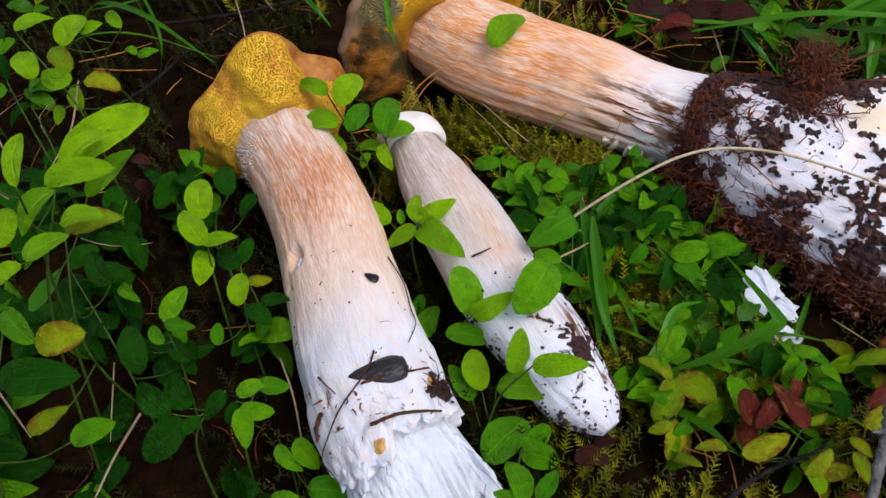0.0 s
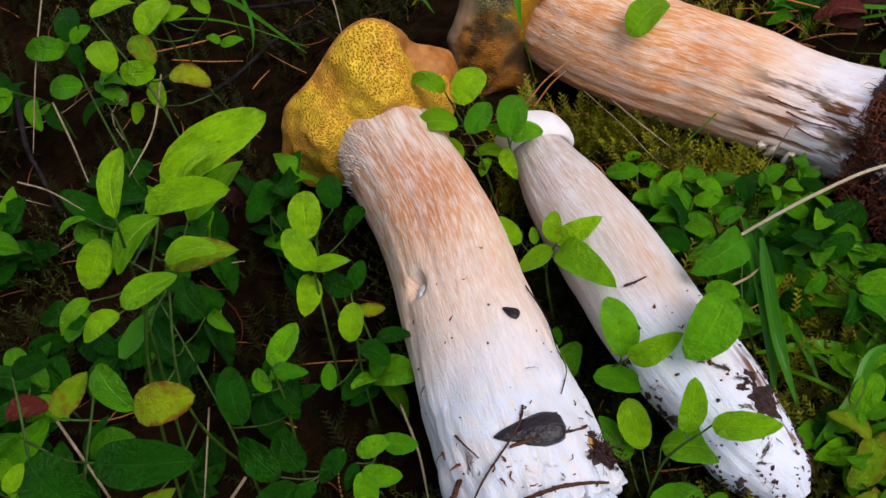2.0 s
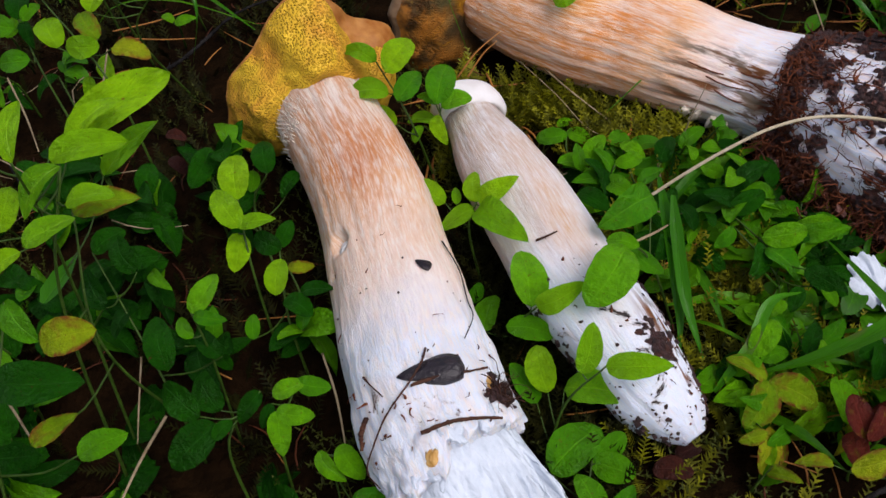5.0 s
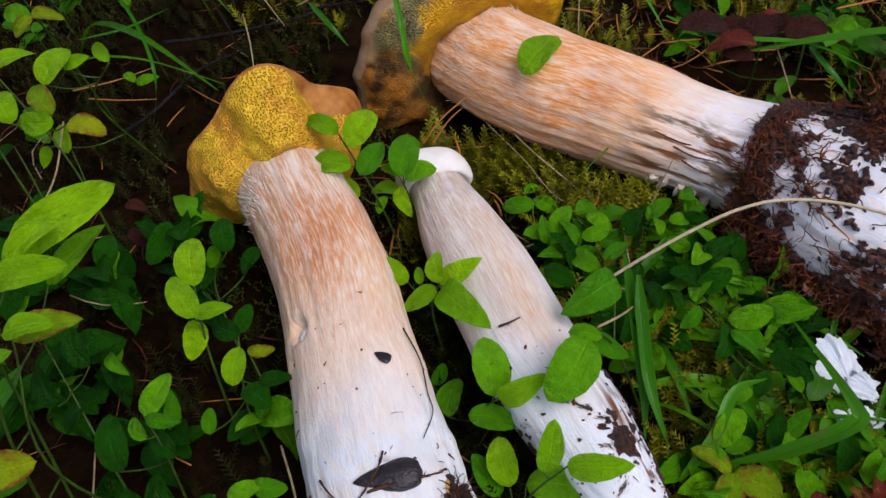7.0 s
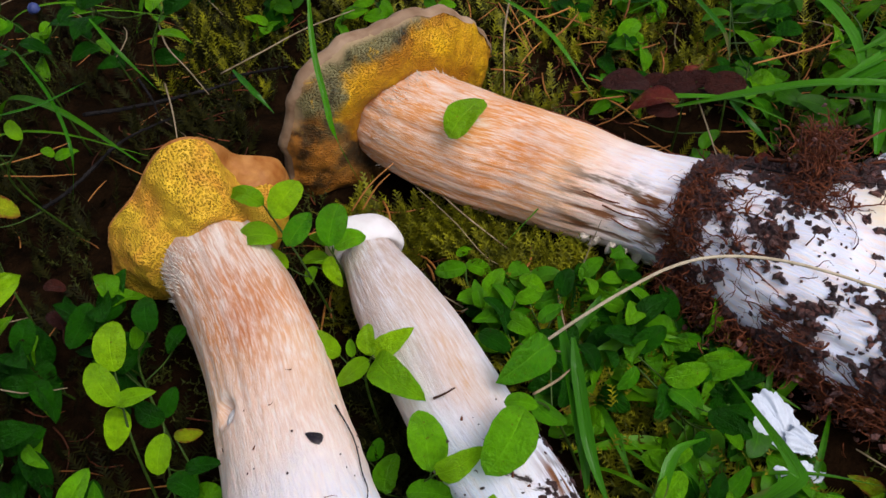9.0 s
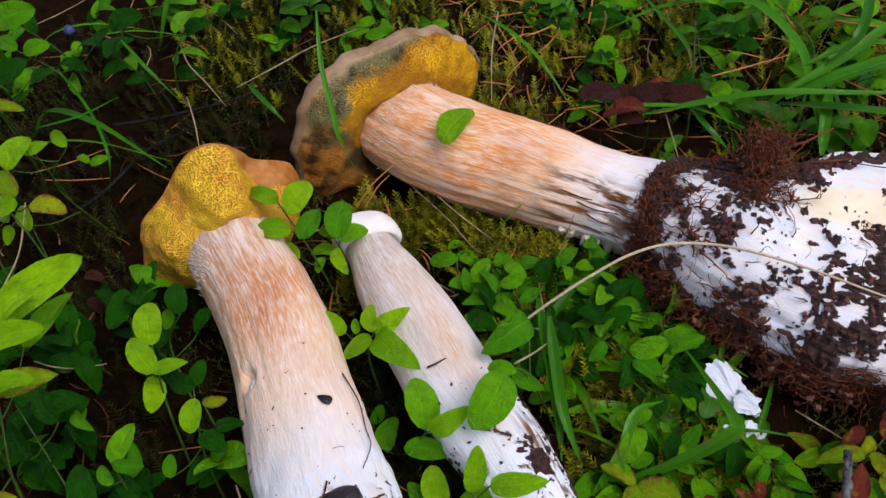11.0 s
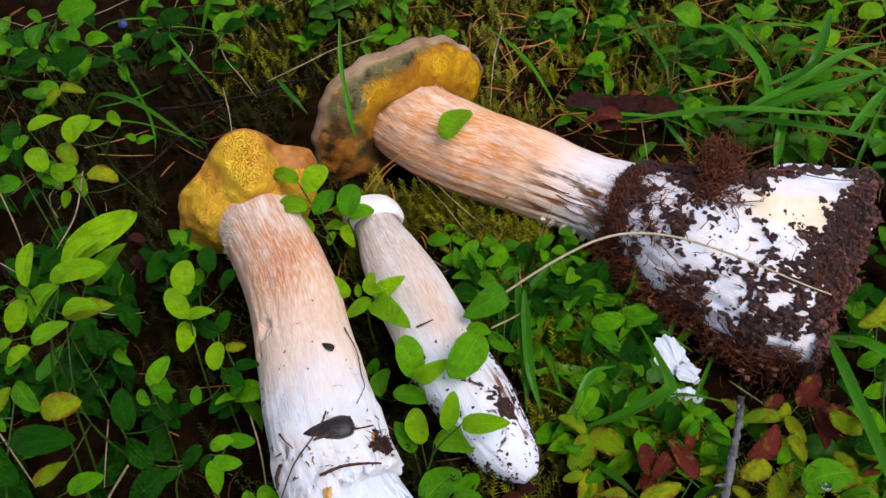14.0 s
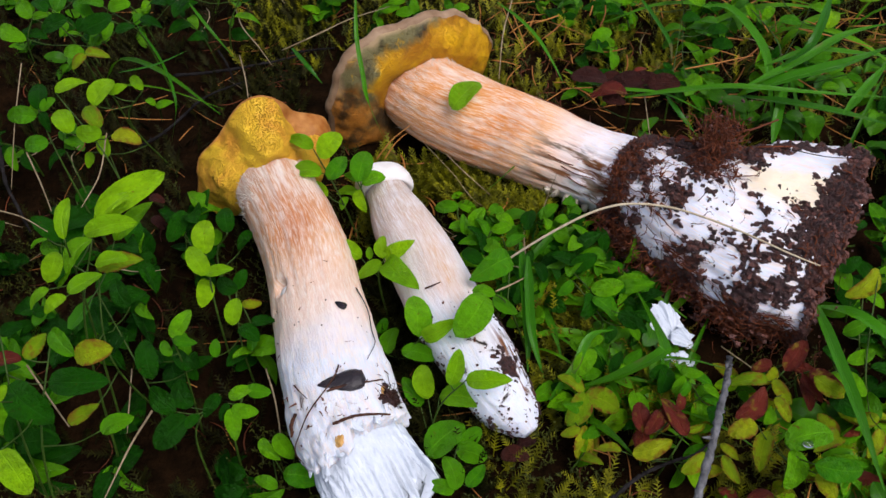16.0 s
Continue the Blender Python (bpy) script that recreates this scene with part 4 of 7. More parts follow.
def sprig(root, leaves, mats=(GREEN,), label="green bilberry sprig with oval leaves", seed=1, thick=0.0005, stem=None, wide=1.0, rolls=0.4):
    """A bilberry shoot: its stem runs from the root through the leaf bases. Leaves are rows of base and tip (x, y, z, x, y, z)."""
    r = random.Random(seed)
    plant = thing("bilberry_sprig", label, "bilberry", "bilberry sprigs", at=(root[0], root[1], ground_height(*root[:2])))
    foot = np.array((root[0], root[1], ground_height(*root[:2]) - 0.002))
    bases = np.array([row[:3] for row in leaves], float)
    top = bases[np.argmax(bases[:, 2] + 0.3 * bases[:, 1])]
    mid = foot + (bases.mean(axis=0) - foot) * 0.6 + np.array((r.uniform(-1, 1) * 0.003, r.uniform(-1, 1) * 0.003, 0.15 * top[2]))
    line = smooth_line((foot, mid, top), 16)
    verts, faces = tube_data(line, np.linspace(thick * 1.4, thick * 0.7, 16), 5)
    verts, faces = list(verts), list(faces)
    for b in bases:
        drop = b[2] - 0.6 * np.hypot(*(line[:, :2] - b[:2]).T)
        near = line[np.argmin(np.abs(line[:, 2] - drop) + 0.5 * np.linalg.norm(line - b, axis=1))]
        if np.linalg.norm(b - near) > 0.001:
            bend = (near + b) / 2 + np.array((0, 0, -0.12 * np.linalg.norm(b - near)))
            v2, f2 = tube_data(smooth_line((near, bend, b), 7), np.linspace(thick * 0.8, thick * 0.5, 7), 5, len(verts))
            verts.extend(v2)
            faces.extend(f2)
    part("stem", mesh_of("stem", verts, faces), stem or TWIG_GREEN, plant)
    for row in leaves:
        m = leaf_pose(row[:3], row[3:6], r.uniform(-rolls, rolls), wide * r.uniform(0.90, 1.1))
        part("leaf", leaf_data(r.randrange(6), r.choice(mats)), None, plant, "", m)
    return plant


def wild(x, y, height, count, mats, seed, size=0.018, label="green bilberry shoot among moss", lean=0.4, wide=0.92):
    """A bilberry shoot that grew by chance: leaves stand alternately along a leaning stem."""
    r = random.Random(seed)
    h0 = ground_height(x, y)
    yaw = r.uniform(0, 2 * math.pi)
    dx, dy = math.cos(yaw) * lean * height, math.sin(yaw) * lean * height
    rows = []
    for i in range(count):
        f = 0.30 + 0.70 * (i + 1) / count
        b = (x + dx * f * f, y + dy * f * f, h0 + height * f)
        a = yaw + (1 if i % 2 else -1) * r.uniform(0.6, 1.5) + (r.uniform(-2, 2) if i == count - 1 else 0)
        ln = size * r.uniform(0.65, 1.2)
        rise = r.uniform(-0.35, 0.85)
        rows.append((*b, b[0] + math.cos(a) * ln * math.cos(rise), b[1] + math.sin(a) * ln * math.cos(rise), b[2] + ln * math.sin(rise)))
    return sprig((x, y), rows, mats, label, seed, 0.0005, wide=wide, rolls=0.75)


def on_mushroom(x, y, room=0.006):
    for rows in (body_a.rows, body_b.rows, body_c.rows):
        d = np.hypot(rows[:, 0] - x, rows[:, 1] - y) - rows[:, 3]
        if d.min() < room:
            return True
    return (x + 0.10) ** 2 + (y - 0.39) ** 2 < 0.052 ** 2 or (x + 0.02) ** 2 + (y - 0.47) ** 2 < 0.060 ** 2 or (abs(x) < 0.03 and 0.12 < y < 0.17)


def loose_leaf(row, mat, label, kind=1, roll=0.0):
    ob = new("fallen_leaf", leaf_data(kind, mat))
    ob.matrix_basis = leaf_pose(row[:3], row[3:6], roll, 1.0, (0, -0.2, 1))
    return tagged(ob, label, "leaf", "fallen leaves")


def ribbon_mesh(name, points, width, n=26, fold=0.35):
    """A grass blade: a folded ribbon along a line, tapered at both ends."""
    line = smooth_line(points, n)
    t, s, u = frames_of(line)
    verts, uvs, faces = [], [], []
    for i in range(n):
        v = i / (n - 1)
        w = width * 0.5 * min(1.0, 0.35 + 3.0 * v, 0.12 + 2.2 * (1 - v))
        for c in (-1.0, -0.5, 0.0, 0.5, 1.0):
            verts.append(line[i] + s[i] * c * w + u[i] * abs(c) * w * fold)
            uvs.append((0.5 + 0.5 * c, v))
    for i in range(n - 1):
        for c in range(4):
            q = i * 5 + c
            faces.append((q, q + 1, q + 6, q + 5))
    return mesh_of(name, verts, faces, uvs)


def blade(name, points, width, mat, label, category):
    return whole(name, ribbon_mesh(name, points, width), mat, label, category, "grass blades")


def straw(name, points, radius, mat, label, category):
    r = radius * 0.48
    return whole(name, pipe(name, points, (r, r, r * 0.9, r * 0.5), 8 * len(points), 6), mat, label, category, "dry straws" if mat in (STRAW, PALESTRAW) else "pine needles")


def twig(name, points, radius, mat, label, category):
    """A crooked twig with knots and short stubs."""
    r = random.Random(int(points[0][0] * 9999))
    radius *= 0.52 if mat == BARK else 1.0
    line = smooth_line(points, 12 * len(points))
    line = line + np.array([[r.uniform(-1, 1) * radius * 0.14 for _ in range(3)] for _ in line])
    rad = [radius * (1.0 - 0.45 * i / len(line)) * r.uniform(0.80, 1.2) for i in range(len(line))]
    v, f = tube_data(line, rad, 8)
    v, f = list(v), list(f)
    for _ in range(4):
        i = r.randrange(3, len(line) - 3)
        d = np.array([r.uniform(-1, 1), r.uniform(-1, 1), r.uniform(0, 1)])
        vv, ff = tube_data(np.array([line[i], line[i] + d * radius * 1.5, line[i] + d * radius * 2.6]), [radius * 0.5, radius * 0.35, radius * 0.15], 5, len(v))
        v.extend(vv)
        f.extend(ff)
    return whole(name, mesh_of(name, v, f), mat, label, category, "twigs")


# ==== bilberry sprigs that stand out: leaf rows are base and tip ====
sprig((-0.150, 0.190), (
    (-0.127, 0.223, 0.142, -0.099, 0.243, 0.150), (-0.123, 0.214, 0.150, -0.109, 0.226, 0.155),
    (-0.126, 0.207, 0.150, -0.105, 0.212, 0.152), (-0.127, 0.229, 0.120, -0.112, 0.248, 0.128),
    (-0.125, 0.191, 0.165, -0.126, 0.208, 0.172), (-0.135, 0.196, 0.160, -0.142, 0.193, 0.159)),
    (BRIGHT, BRIGHT, GREEN,), "tall bilberry shoot with long bright green leaves", 1, wide=0.60)
sprig((-0.150, 0.175), (
    (-0.120, 0.194, 0.145, -0.107, 0.197, 0.146), (-0.128, 0.180, 0.145, -0.116, 0.188, 0.148),
    (-0.136, 0.182, 0.145, -0.145, 0.176, 0.142), (-0.128, 0.178, 0.145, -0.137, 0.172, 0.143),
    (-0.122, 0.204, 0.150, -0.134, 0.192, 0.145), (-0.138, 0.202, 0.145, -0.141, 0.190, 0.140)),
    (BRIGHT,), "leafy bilberry top with small bright leaves", 2)
sprig((-0.120, 0.200), (
    (-0.124, 0.201, 0.135, -0.106, 0.205, 0.137), (-0.130, 0.165, 0.120, -0.115, 0.168, 0.122),
    (-0.130, 0.140, 0.110, -0.119, 0.147, 0.113)),
    (TURNING,), "bilberry sprig with browning leaf tips", 3)
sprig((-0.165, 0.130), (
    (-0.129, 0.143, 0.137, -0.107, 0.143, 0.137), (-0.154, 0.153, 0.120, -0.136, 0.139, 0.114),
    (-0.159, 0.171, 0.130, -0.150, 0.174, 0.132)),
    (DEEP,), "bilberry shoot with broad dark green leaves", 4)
sprig((-0.160, 0.120), (
    (-0.148, 0.162, 0.125, -0.141, 0.172, 0.129), (-0.138, 0.173, 0.130, -0.129, 0.162, 0.126),
    (-0.154, 0.142, 0.125, -0.151, 0.148, 0.128), (-0.116, 0.136, 0.110, -0.103, 0.141, 0.112),
    (-0.143, 0.118, 0.130, -0.131, 0.103, 0.124)),
    (GREEN, BRIGHT, TURNING,), "bilberry sprig with light green leaves and red spots", 5)
sprig((-0.110, 0.195), (
    (-0.111, 0.210, 0.068, -0.103, 0.223, 0.074), (-0.110, 0.209, 0.068, -0.099, 0.207, 0.067),
    (-0.112, 0.205, 0.060, -0.118, 0.212, 0.063)),
    (GREEN,), "bilberry shoot with two pale upright leaves", 6)
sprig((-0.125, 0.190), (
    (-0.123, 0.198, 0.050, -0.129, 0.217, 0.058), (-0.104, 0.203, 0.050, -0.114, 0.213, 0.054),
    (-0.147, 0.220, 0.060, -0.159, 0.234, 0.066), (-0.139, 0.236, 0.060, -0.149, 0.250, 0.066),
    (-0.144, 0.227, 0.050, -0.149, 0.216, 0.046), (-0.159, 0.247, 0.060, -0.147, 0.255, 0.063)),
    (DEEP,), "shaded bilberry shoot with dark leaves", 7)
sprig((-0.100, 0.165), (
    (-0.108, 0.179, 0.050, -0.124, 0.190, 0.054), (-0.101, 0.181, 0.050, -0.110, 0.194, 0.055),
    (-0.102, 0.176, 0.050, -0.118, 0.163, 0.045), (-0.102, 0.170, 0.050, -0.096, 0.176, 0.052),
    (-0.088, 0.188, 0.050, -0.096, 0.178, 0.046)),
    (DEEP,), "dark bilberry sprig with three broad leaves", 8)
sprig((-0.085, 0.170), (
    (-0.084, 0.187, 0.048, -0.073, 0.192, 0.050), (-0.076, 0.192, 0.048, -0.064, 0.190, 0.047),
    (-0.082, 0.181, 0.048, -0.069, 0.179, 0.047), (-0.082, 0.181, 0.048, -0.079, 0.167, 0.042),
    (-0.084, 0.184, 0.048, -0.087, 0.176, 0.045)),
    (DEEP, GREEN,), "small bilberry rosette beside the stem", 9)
sprig((-0.098, 0.235), (
    (-0.105, 0.270, 0.060, -0.107, 0.289, 0.068), (-0.102, 0.255, 0.060, -0.113, 0.271, 0.066),
    (-0.103, 0.256, 0.060, -0.089, 0.259, 0.062), (-0.106, 0.261, 0.050, -0.107, 0.246, 0.044)),
    (GREEN, BRIGHT,), "bilberry sprig with three oval leaves by the cap", 10)
sprig((-0.085, 0.225), (
    (-0.091, 0.259, 0.042, -0.086, 0.270, 0.046), (-0.090, 0.258, 0.042, -0.102, 0.264, 0.045),
    (-0.090, 0.235, 0.042, -0.088, 0.249, 0.048), (-0.080, 0.236, 0.042, -0.067, 0.238, 0.043),
    (-0.086, 0.233, 0.042, -0.075, 0.227, 0.040), (-0.096, 0.215, 0.042, -0.096, 0.224, 0.046)),
    (GREEN, BRIGHT, DEEP,), "bilberry shoot with fresh leaves beside the stem", 11)
sprig((-0.078, 0.235), (
    (-0.090, 0.258, 0.030, -0.079, 0.258, 0.030),),
    (TURNING,), "yellowing bilberry leaf near the stem", 12)
sprig((-0.100, 0.270), (
    (-0.100, 0.298, 0.045, -0.102, 0.313, 0.051), (-0.089, 0.307, 0.035, -0.098, 0.298, 0.031),
    (-0.110, 0.310, 0.035, -0.111, 0.301, 0.031), (-0.140, 0.325, 0.030, -0.148, 0.333, 0.033),
    (-0.131, 0.310, 0.030, -0.141, 0.318, 0.033)),
    (DEEP, GREEN,), "dark leaves under the yellow cap", 13)
sprig((-0.190, 0.330), (
    (-0.212, 0.364, 0.085, -0.215, 0.382, 0.093), (-0.211, 0.358, 0.085, -0.232, 0.360, 0.086),
    (-0.198, 0.335, 0.085, -0.213, 0.335, 0.085), (-0.210, 0.363, 0.085, -0.203, 0.371, 0.088),
    (-0.209, 0.362, 0.085, -0.204, 0.351, 0.081)),
    (GREEN, GREEN, DEEP,), "bilberry shoot with light leaves in the undergrowth", 14)
sprig((-0.165, 0.330), (
    (-0.173, 0.350, 0.082, -0.183, 0.364, 0.088), (-0.171, 0.345, 0.082, -0.187, 0.346, 0.083),
    (-0.199, 0.367, 0.095, -0.183, 0.375, 0.099), (-0.165, 0.343, 0.082, -0.148, 0.339, 0.080),
    (-0.190, 0.346, 0.082, -0.198, 0.362, 0.088), (-0.183, 0.367, 0.060, -0.179, 0.354, 0.055)),
    (TURNING, BRIGHT,), "bilberry shoot with reddening edges", 15)
sprig((-0.160, 0.400), (
    (-0.180, 0.366, 0.085, -0.171, 0.383, 0.092), (-0.153, 0.379, 0.085, -0.163, 0.388, 0.089),
    (-0.174, 0.377, 0.085, -0.163, 0.382, 0.087), (-0.193, 0.364, 0.050, -0.193, 0.354, 0.046)),
    (GREEN, BRIGHT,), "bilberry shoot with small green leaves", 16)
sprig((-0.190, 0.330), (
    (-0.205, 0.360, 0.055, -0.217, 0.352, 0.051),),
    (GREEN, DEEP,), "bluish dark leaf close to the litter", 17)
sprig((-0.190, 0.430), (
    (-0.187, 0.396, 0.100, -0.201, 0.399, 0.101), (-0.186, 0.395, 0.100, -0.194, 0.387, 0.096),
    (-0.187, 0.397, 0.100, -0.173, 0.396, 0.099)),
    (TURNING, GREEN,), "bilberry shoot with a pair of speckled leaves", 18)
sprig((-0.210, 0.450), (
    (-0.210, 0.439, 0.095, -0.227, 0.433, 0.092), (-0.225, 0.447, 0.095, -0.235, 0.456, 0.099),
    (-0.233, 0.441, 0.095, -0.247, 0.456, 0.101), (-0.251, 0.432, 0.095, -0.235, 0.424, 0.092),
    (-0.197, 0.425, 0.095, -0.180, 0.435, 0.100), (-0.176, 0.423, 0.095, -0.165, 0.428, 0.097)),
    (GREEN, DEEP,), "bilberry bush top among dark stems", 19)
sprig((-0.170, 0.470), (
    (-0.193, 0.458, 0.090, -0.210, 0.465, 0.093), (-0.189, 0.455, 0.090, -0.175, 0.458, 0.092),
    (-0.190, 0.455, 0.080, -0.193, 0.443, 0.075), (-0.203, 0.446, 0.090, -0.206, 0.438, 0.086),
    (-0.166, 0.443, 0.090, -0.152, 0.439, 0.088), (-0.150, 0.456, 0.090, -0.143, 0.464, 0.094)),
    (GREEN, DEEP,), "bilberry shoot with pale leaves at the back", 20)
sprig((-0.010, 0.265), (
    (-0.024, 0.285, 0.034, -0.038, 0.295, 0.038), (-0.019, 0.282, 0.036, -0.019, 0.289, 0.039),
    (-0.012, 0.280, 0.036, -0.026, 0.272, 0.032), (-0.011, 0.279, 0.040, -0.011, 0.289, 0.048),
    (-0.010, 0.280, 0.040, 0.005, 0.280, 0.052), (-0.009, 0.277, 0.040, 0.006, 0.254, 0.050)),
    (BRIGHT,), "five-leaved bilberry sprig over the pale stem", 21)
sprig((0.000, 0.235), (
    (-0.010, 0.232, 0.014, -0.005, 0.246, 0.020), (-0.016, 0.248, 0.012, -0.010, 0.256, 0.015),
    (-0.001, 0.226, 0.026, 0.018, 0.222, 0.024), (0.009, 0.229, 0.034, 0.008, 0.250, 0.044),
    (0.011, 0.226, 0.038, 0.027, 0.226, 0.051)),
    (GREEN, BRIGHT,), "bilberry sprig leaning on the small stem", 22)
sprig((0.010, 0.175), (
    (0.009, 0.196, 0.018, -0.000, 0.211, 0.024), (0.013, 0.197, 0.024, 0.010, 0.214, 0.031),
    (0.019, 0.196, 0.028, 0.041, 0.193, 0.027), (0.025, 0.195, 0.040, 0.030, 0.208, 0.052),
    (0.033, 0.194, 0.046, 0.054, 0.190, 0.052)),
    (GREEN, GREEN, BRIGHT,), "bilberry sprig with broad leaves between the stems", 23)
sprig((0.020, 0.160), (
    (0.012, 0.168, 0.018, 0.031, 0.182, 0.024), (0.028, 0.171, 0.018, 0.040, 0.180, 0.022),
    (0.027, 0.172, 0.018, 0.042, 0.166, 0.016), (0.026, 0.149, 0.018, 0.022, 0.165, 0.024),
    (0.031, 0.151, 0.018, 0.041, 0.160, 0.022), (0.025, 0.148, 0.018, 0.012, 0.152, 0.020)),
    (GREEN,), "round-leaved bilberry shoot by the torn foot", 24)
sprig((0.070, 0.240), (
    (0.050, 0.254, 0.035, 0.062, 0.244, 0.031), (0.060, 0.272, 0.046, 0.041, 0.253, 0.052),
    (0.038, 0.242, 0.056, 0.050, 0.239, 0.056), (0.045, 0.239, 0.056, 0.029, 0.217, 0.052)),
    (GREEN,), "broad leaves hanging over the small stem", 25)
sprig((-0.030, 0.330), (
    (-0.046, 0.334, 0.035, -0.059, 0.342, 0.038), (-0.048, 0.338, 0.050, -0.068, 0.341, 0.051),
    (-0.044, 0.333, 0.050, -0.033, 0.348, 0.056), (-0.053, 0.351, 0.058, -0.070, 0.361, 0.062),
    (-0.048, 0.341, 0.060, -0.036, 0.356, 0.066)),
    (BRIGHT, GREEN,), "bilberry sprig in front of the yellow pores", 26)
sprig((-0.020, 0.335), (
    (-0.028, 0.339, 0.030, -0.042, 0.342, 0.031), (-0.028, 0.337, 0.036, -0.024, 0.324, 0.031),
    (-0.025, 0.338, 0.040, -0.011, 0.343, 0.042), (-0.026, 0.340, 0.040, -0.036, 0.346, 0.043),
    (-0.027, 0.335, 0.045, -0.021, 0.354, 0.053), (-0.035, 0.337, 0.030, -0.039, 0.330, 0.027)),
    (GREEN, BRIGHT,), "bilberry sprig beside the white button cap", 27)
sprig((0.040, 0.325), (
    (0.033, 0.339, 0.016, 0.018, 0.339, 0.016), (0.033, 0.342, 0.016, 0.044, 0.336, 0.013),
    (0.029, 0.352, 0.010, 0.037, 0.354, 0.011)),
    (GREEN,), "pair of small leaves in the moss", 28)
loose_leaf((0.031, 0.383, 0.057, 0.049, 0.400, 0.065), BRIGHT, "single green leaf lying on the orange stem")
sprig((0.110, 0.250), (
    (0.106, 0.259, 0.024, 0.119, 0.247, 0.019), (0.105, 0.262, 0.024, 0.100, 0.248, 0.018),
    (0.116, 0.262, 0.024, 0.126, 0.265, 0.025), (0.096, 0.271, 0.024, 0.087, 0.263, 0.021),
    (0.115, 0.239, 0.024, 0.110, 0.230, 0.020), (0.123, 0.239, 0.024, 0.128, 0.231, 0.021),
    (0.108, 0.232, 0.024, 0.099, 0.227, 0.022)),
    (DEEP, GREEN,), "bilberry shoot with shiny dark leaves near the roots", 30)
sprig((0.085, 0.195), (
    (0.095, 0.200, 0.020, 0.085, 0.184, 0.014), (0.095, 0.200, 0.020, 0.112, 0.191, 0.016),
    (0.094, 0.200, 0.020, 0.082, 0.210, 0.024), (0.094, 0.209, 0.020, 0.105, 0.212, 0.021),
    (0.090, 0.179, 0.020, 0.080, 0.176, 0.019)),
    (TURNING, GREEN,), "low bilberry sprig turning yellow", 31)
sprig((0.125, 0.180), (
    (0.121, 0.172, 0.026, 0.119, 0.187, 0.032), (0.141, 0.170, 0.026, 0.131, 0.188, 0.033),
    (0.139, 0.184, 0.026, 0.143, 0.193, 0.030)),
    (REDDISH,), "dark red bilberry leaves in the moss", 32, wide=0.82)
sprig((0.130, 0.165), (
    (0.142, 0.174, 0.024, 0.153, 0.176, 0.025), (0.113, 0.162, 0.024, 0.134, 0.167, 0.026),
    (0.135, 0.152, 0.024, 0.149, 0.159, 0.027), (0.108, 0.164, 0.024, 0.096, 0.166, 0.025),
    (0.157, 0.166, 0.024, 0.166, 0.159, 0.021), (0.157, 0.160, 0.024, 0.164, 0.147, 0.018)),
    (TURNING,), "yellow and red bilberry leaves above the moss", 33, wide=0.82)
sprig((0.190, 0.150), (
    (0.171, 0.166, 0.042, 0.157, 0.163, 0.041), (0.178, 0.166, 0.036, 0.171, 0.149, 0.029),
    (0.180, 0.154, 0.046, 0.204, 0.158, 0.048), (0.186, 0.153, 0.042, 0.180, 0.136, 0.035),
    (0.189, 0.141, 0.050, 0.213, 0.136, 0.048), (0.192, 0.140, 0.042, 0.199, 0.129, 0.038)),
    (GREEN, TURNING,), "bilberry sprig with large green leaves", 34)
sprig((0.190, 0.200), (
    (0.165, 0.176, 0.032, 0.185, 0.189, 0.037), (0.186, 0.196, 0.032, 0.167, 0.197, 0.033),
    (0.189, 0.197, 0.032, 0.197, 0.185, 0.027), (0.196, 0.202, 0.032, 0.210, 0.216, 0.038),
    (0.204, 0.198, 0.032, 0.207, 0.182, 0.026)),
    (REDDISH, REDDISH, TURNING,), "autumn-red bilberry sprig beside the earthy foot", 35, wide=0.82)
sprig((0.250, 0.190), (
    (0.204, 0.190, 0.045, 0.221, 0.180, 0.041), (0.254, 0.251, 0.050, 0.236, 0.238, 0.044),
    (0.227, 0.160, 0.045, 0.219, 0.148, 0.040)),
    (TURNING,), "pinkish bilberry leaves at the side", 36, wide=0.82)
sprig((0.150, 0.420), (
    (0.155, 0.413, 0.050, 0.131, 0.411, 0.049), (0.157, 0.408, 0.050, 0.179, 0.408, 0.050),
    (0.143, 0.400, 0.050, 0.120, 0.403, 0.051), (0.132, 0.413, 0.050, 0.109, 0.419, 0.053),
    (0.150, 0.420, 0.050, 0.159, 0.424, 0.052)),
    (BROWN, REDDISH,), "dark red-brown leaves in the grass", 37)
sprig((0.180, 0.430), (
    (0.180, 0.427, 0.040, 0.161, 0.429, 0.041), (0.196, 0.489, 0.040, 0.210, 0.490, 0.040),
    (0.211, 0.473, 0.040, 0.226, 0.475, 0.041), (0.211, 0.459, 0.040, 0.226, 0.458, 0.040),
    (0.179, 0.434, 0.040, 0.174, 0.440, 0.042), (0.182, 0.422, 0.040, 0.187, 0.418, 0.038),
    (0.114, 0.416, 0.040, 0.103, 0.412, 0.038)),
    (GREEN, DEEP,), "round green leaves among the grass", 38)
sprig((0.250, 0.450), (
    (0.260, 0.476, 0.045, 0.276, 0.475, 0.044), (0.243, 0.498, 0.045, 0.248, 0.486, 0.040),
    (0.289, 0.417, 0.045, 0.299, 0.412, 0.043), (0.269, 0.405, 0.045, 0.282, 0.406, 0.046),
    (0.260, 0.493, 0.045, 0.252, 0.484, 0.041), (0.287, 0.492, 0.045, 0.302, 0.482, 0.041)),
    (GREEN,), "round green leaves beside tall grass", 39)
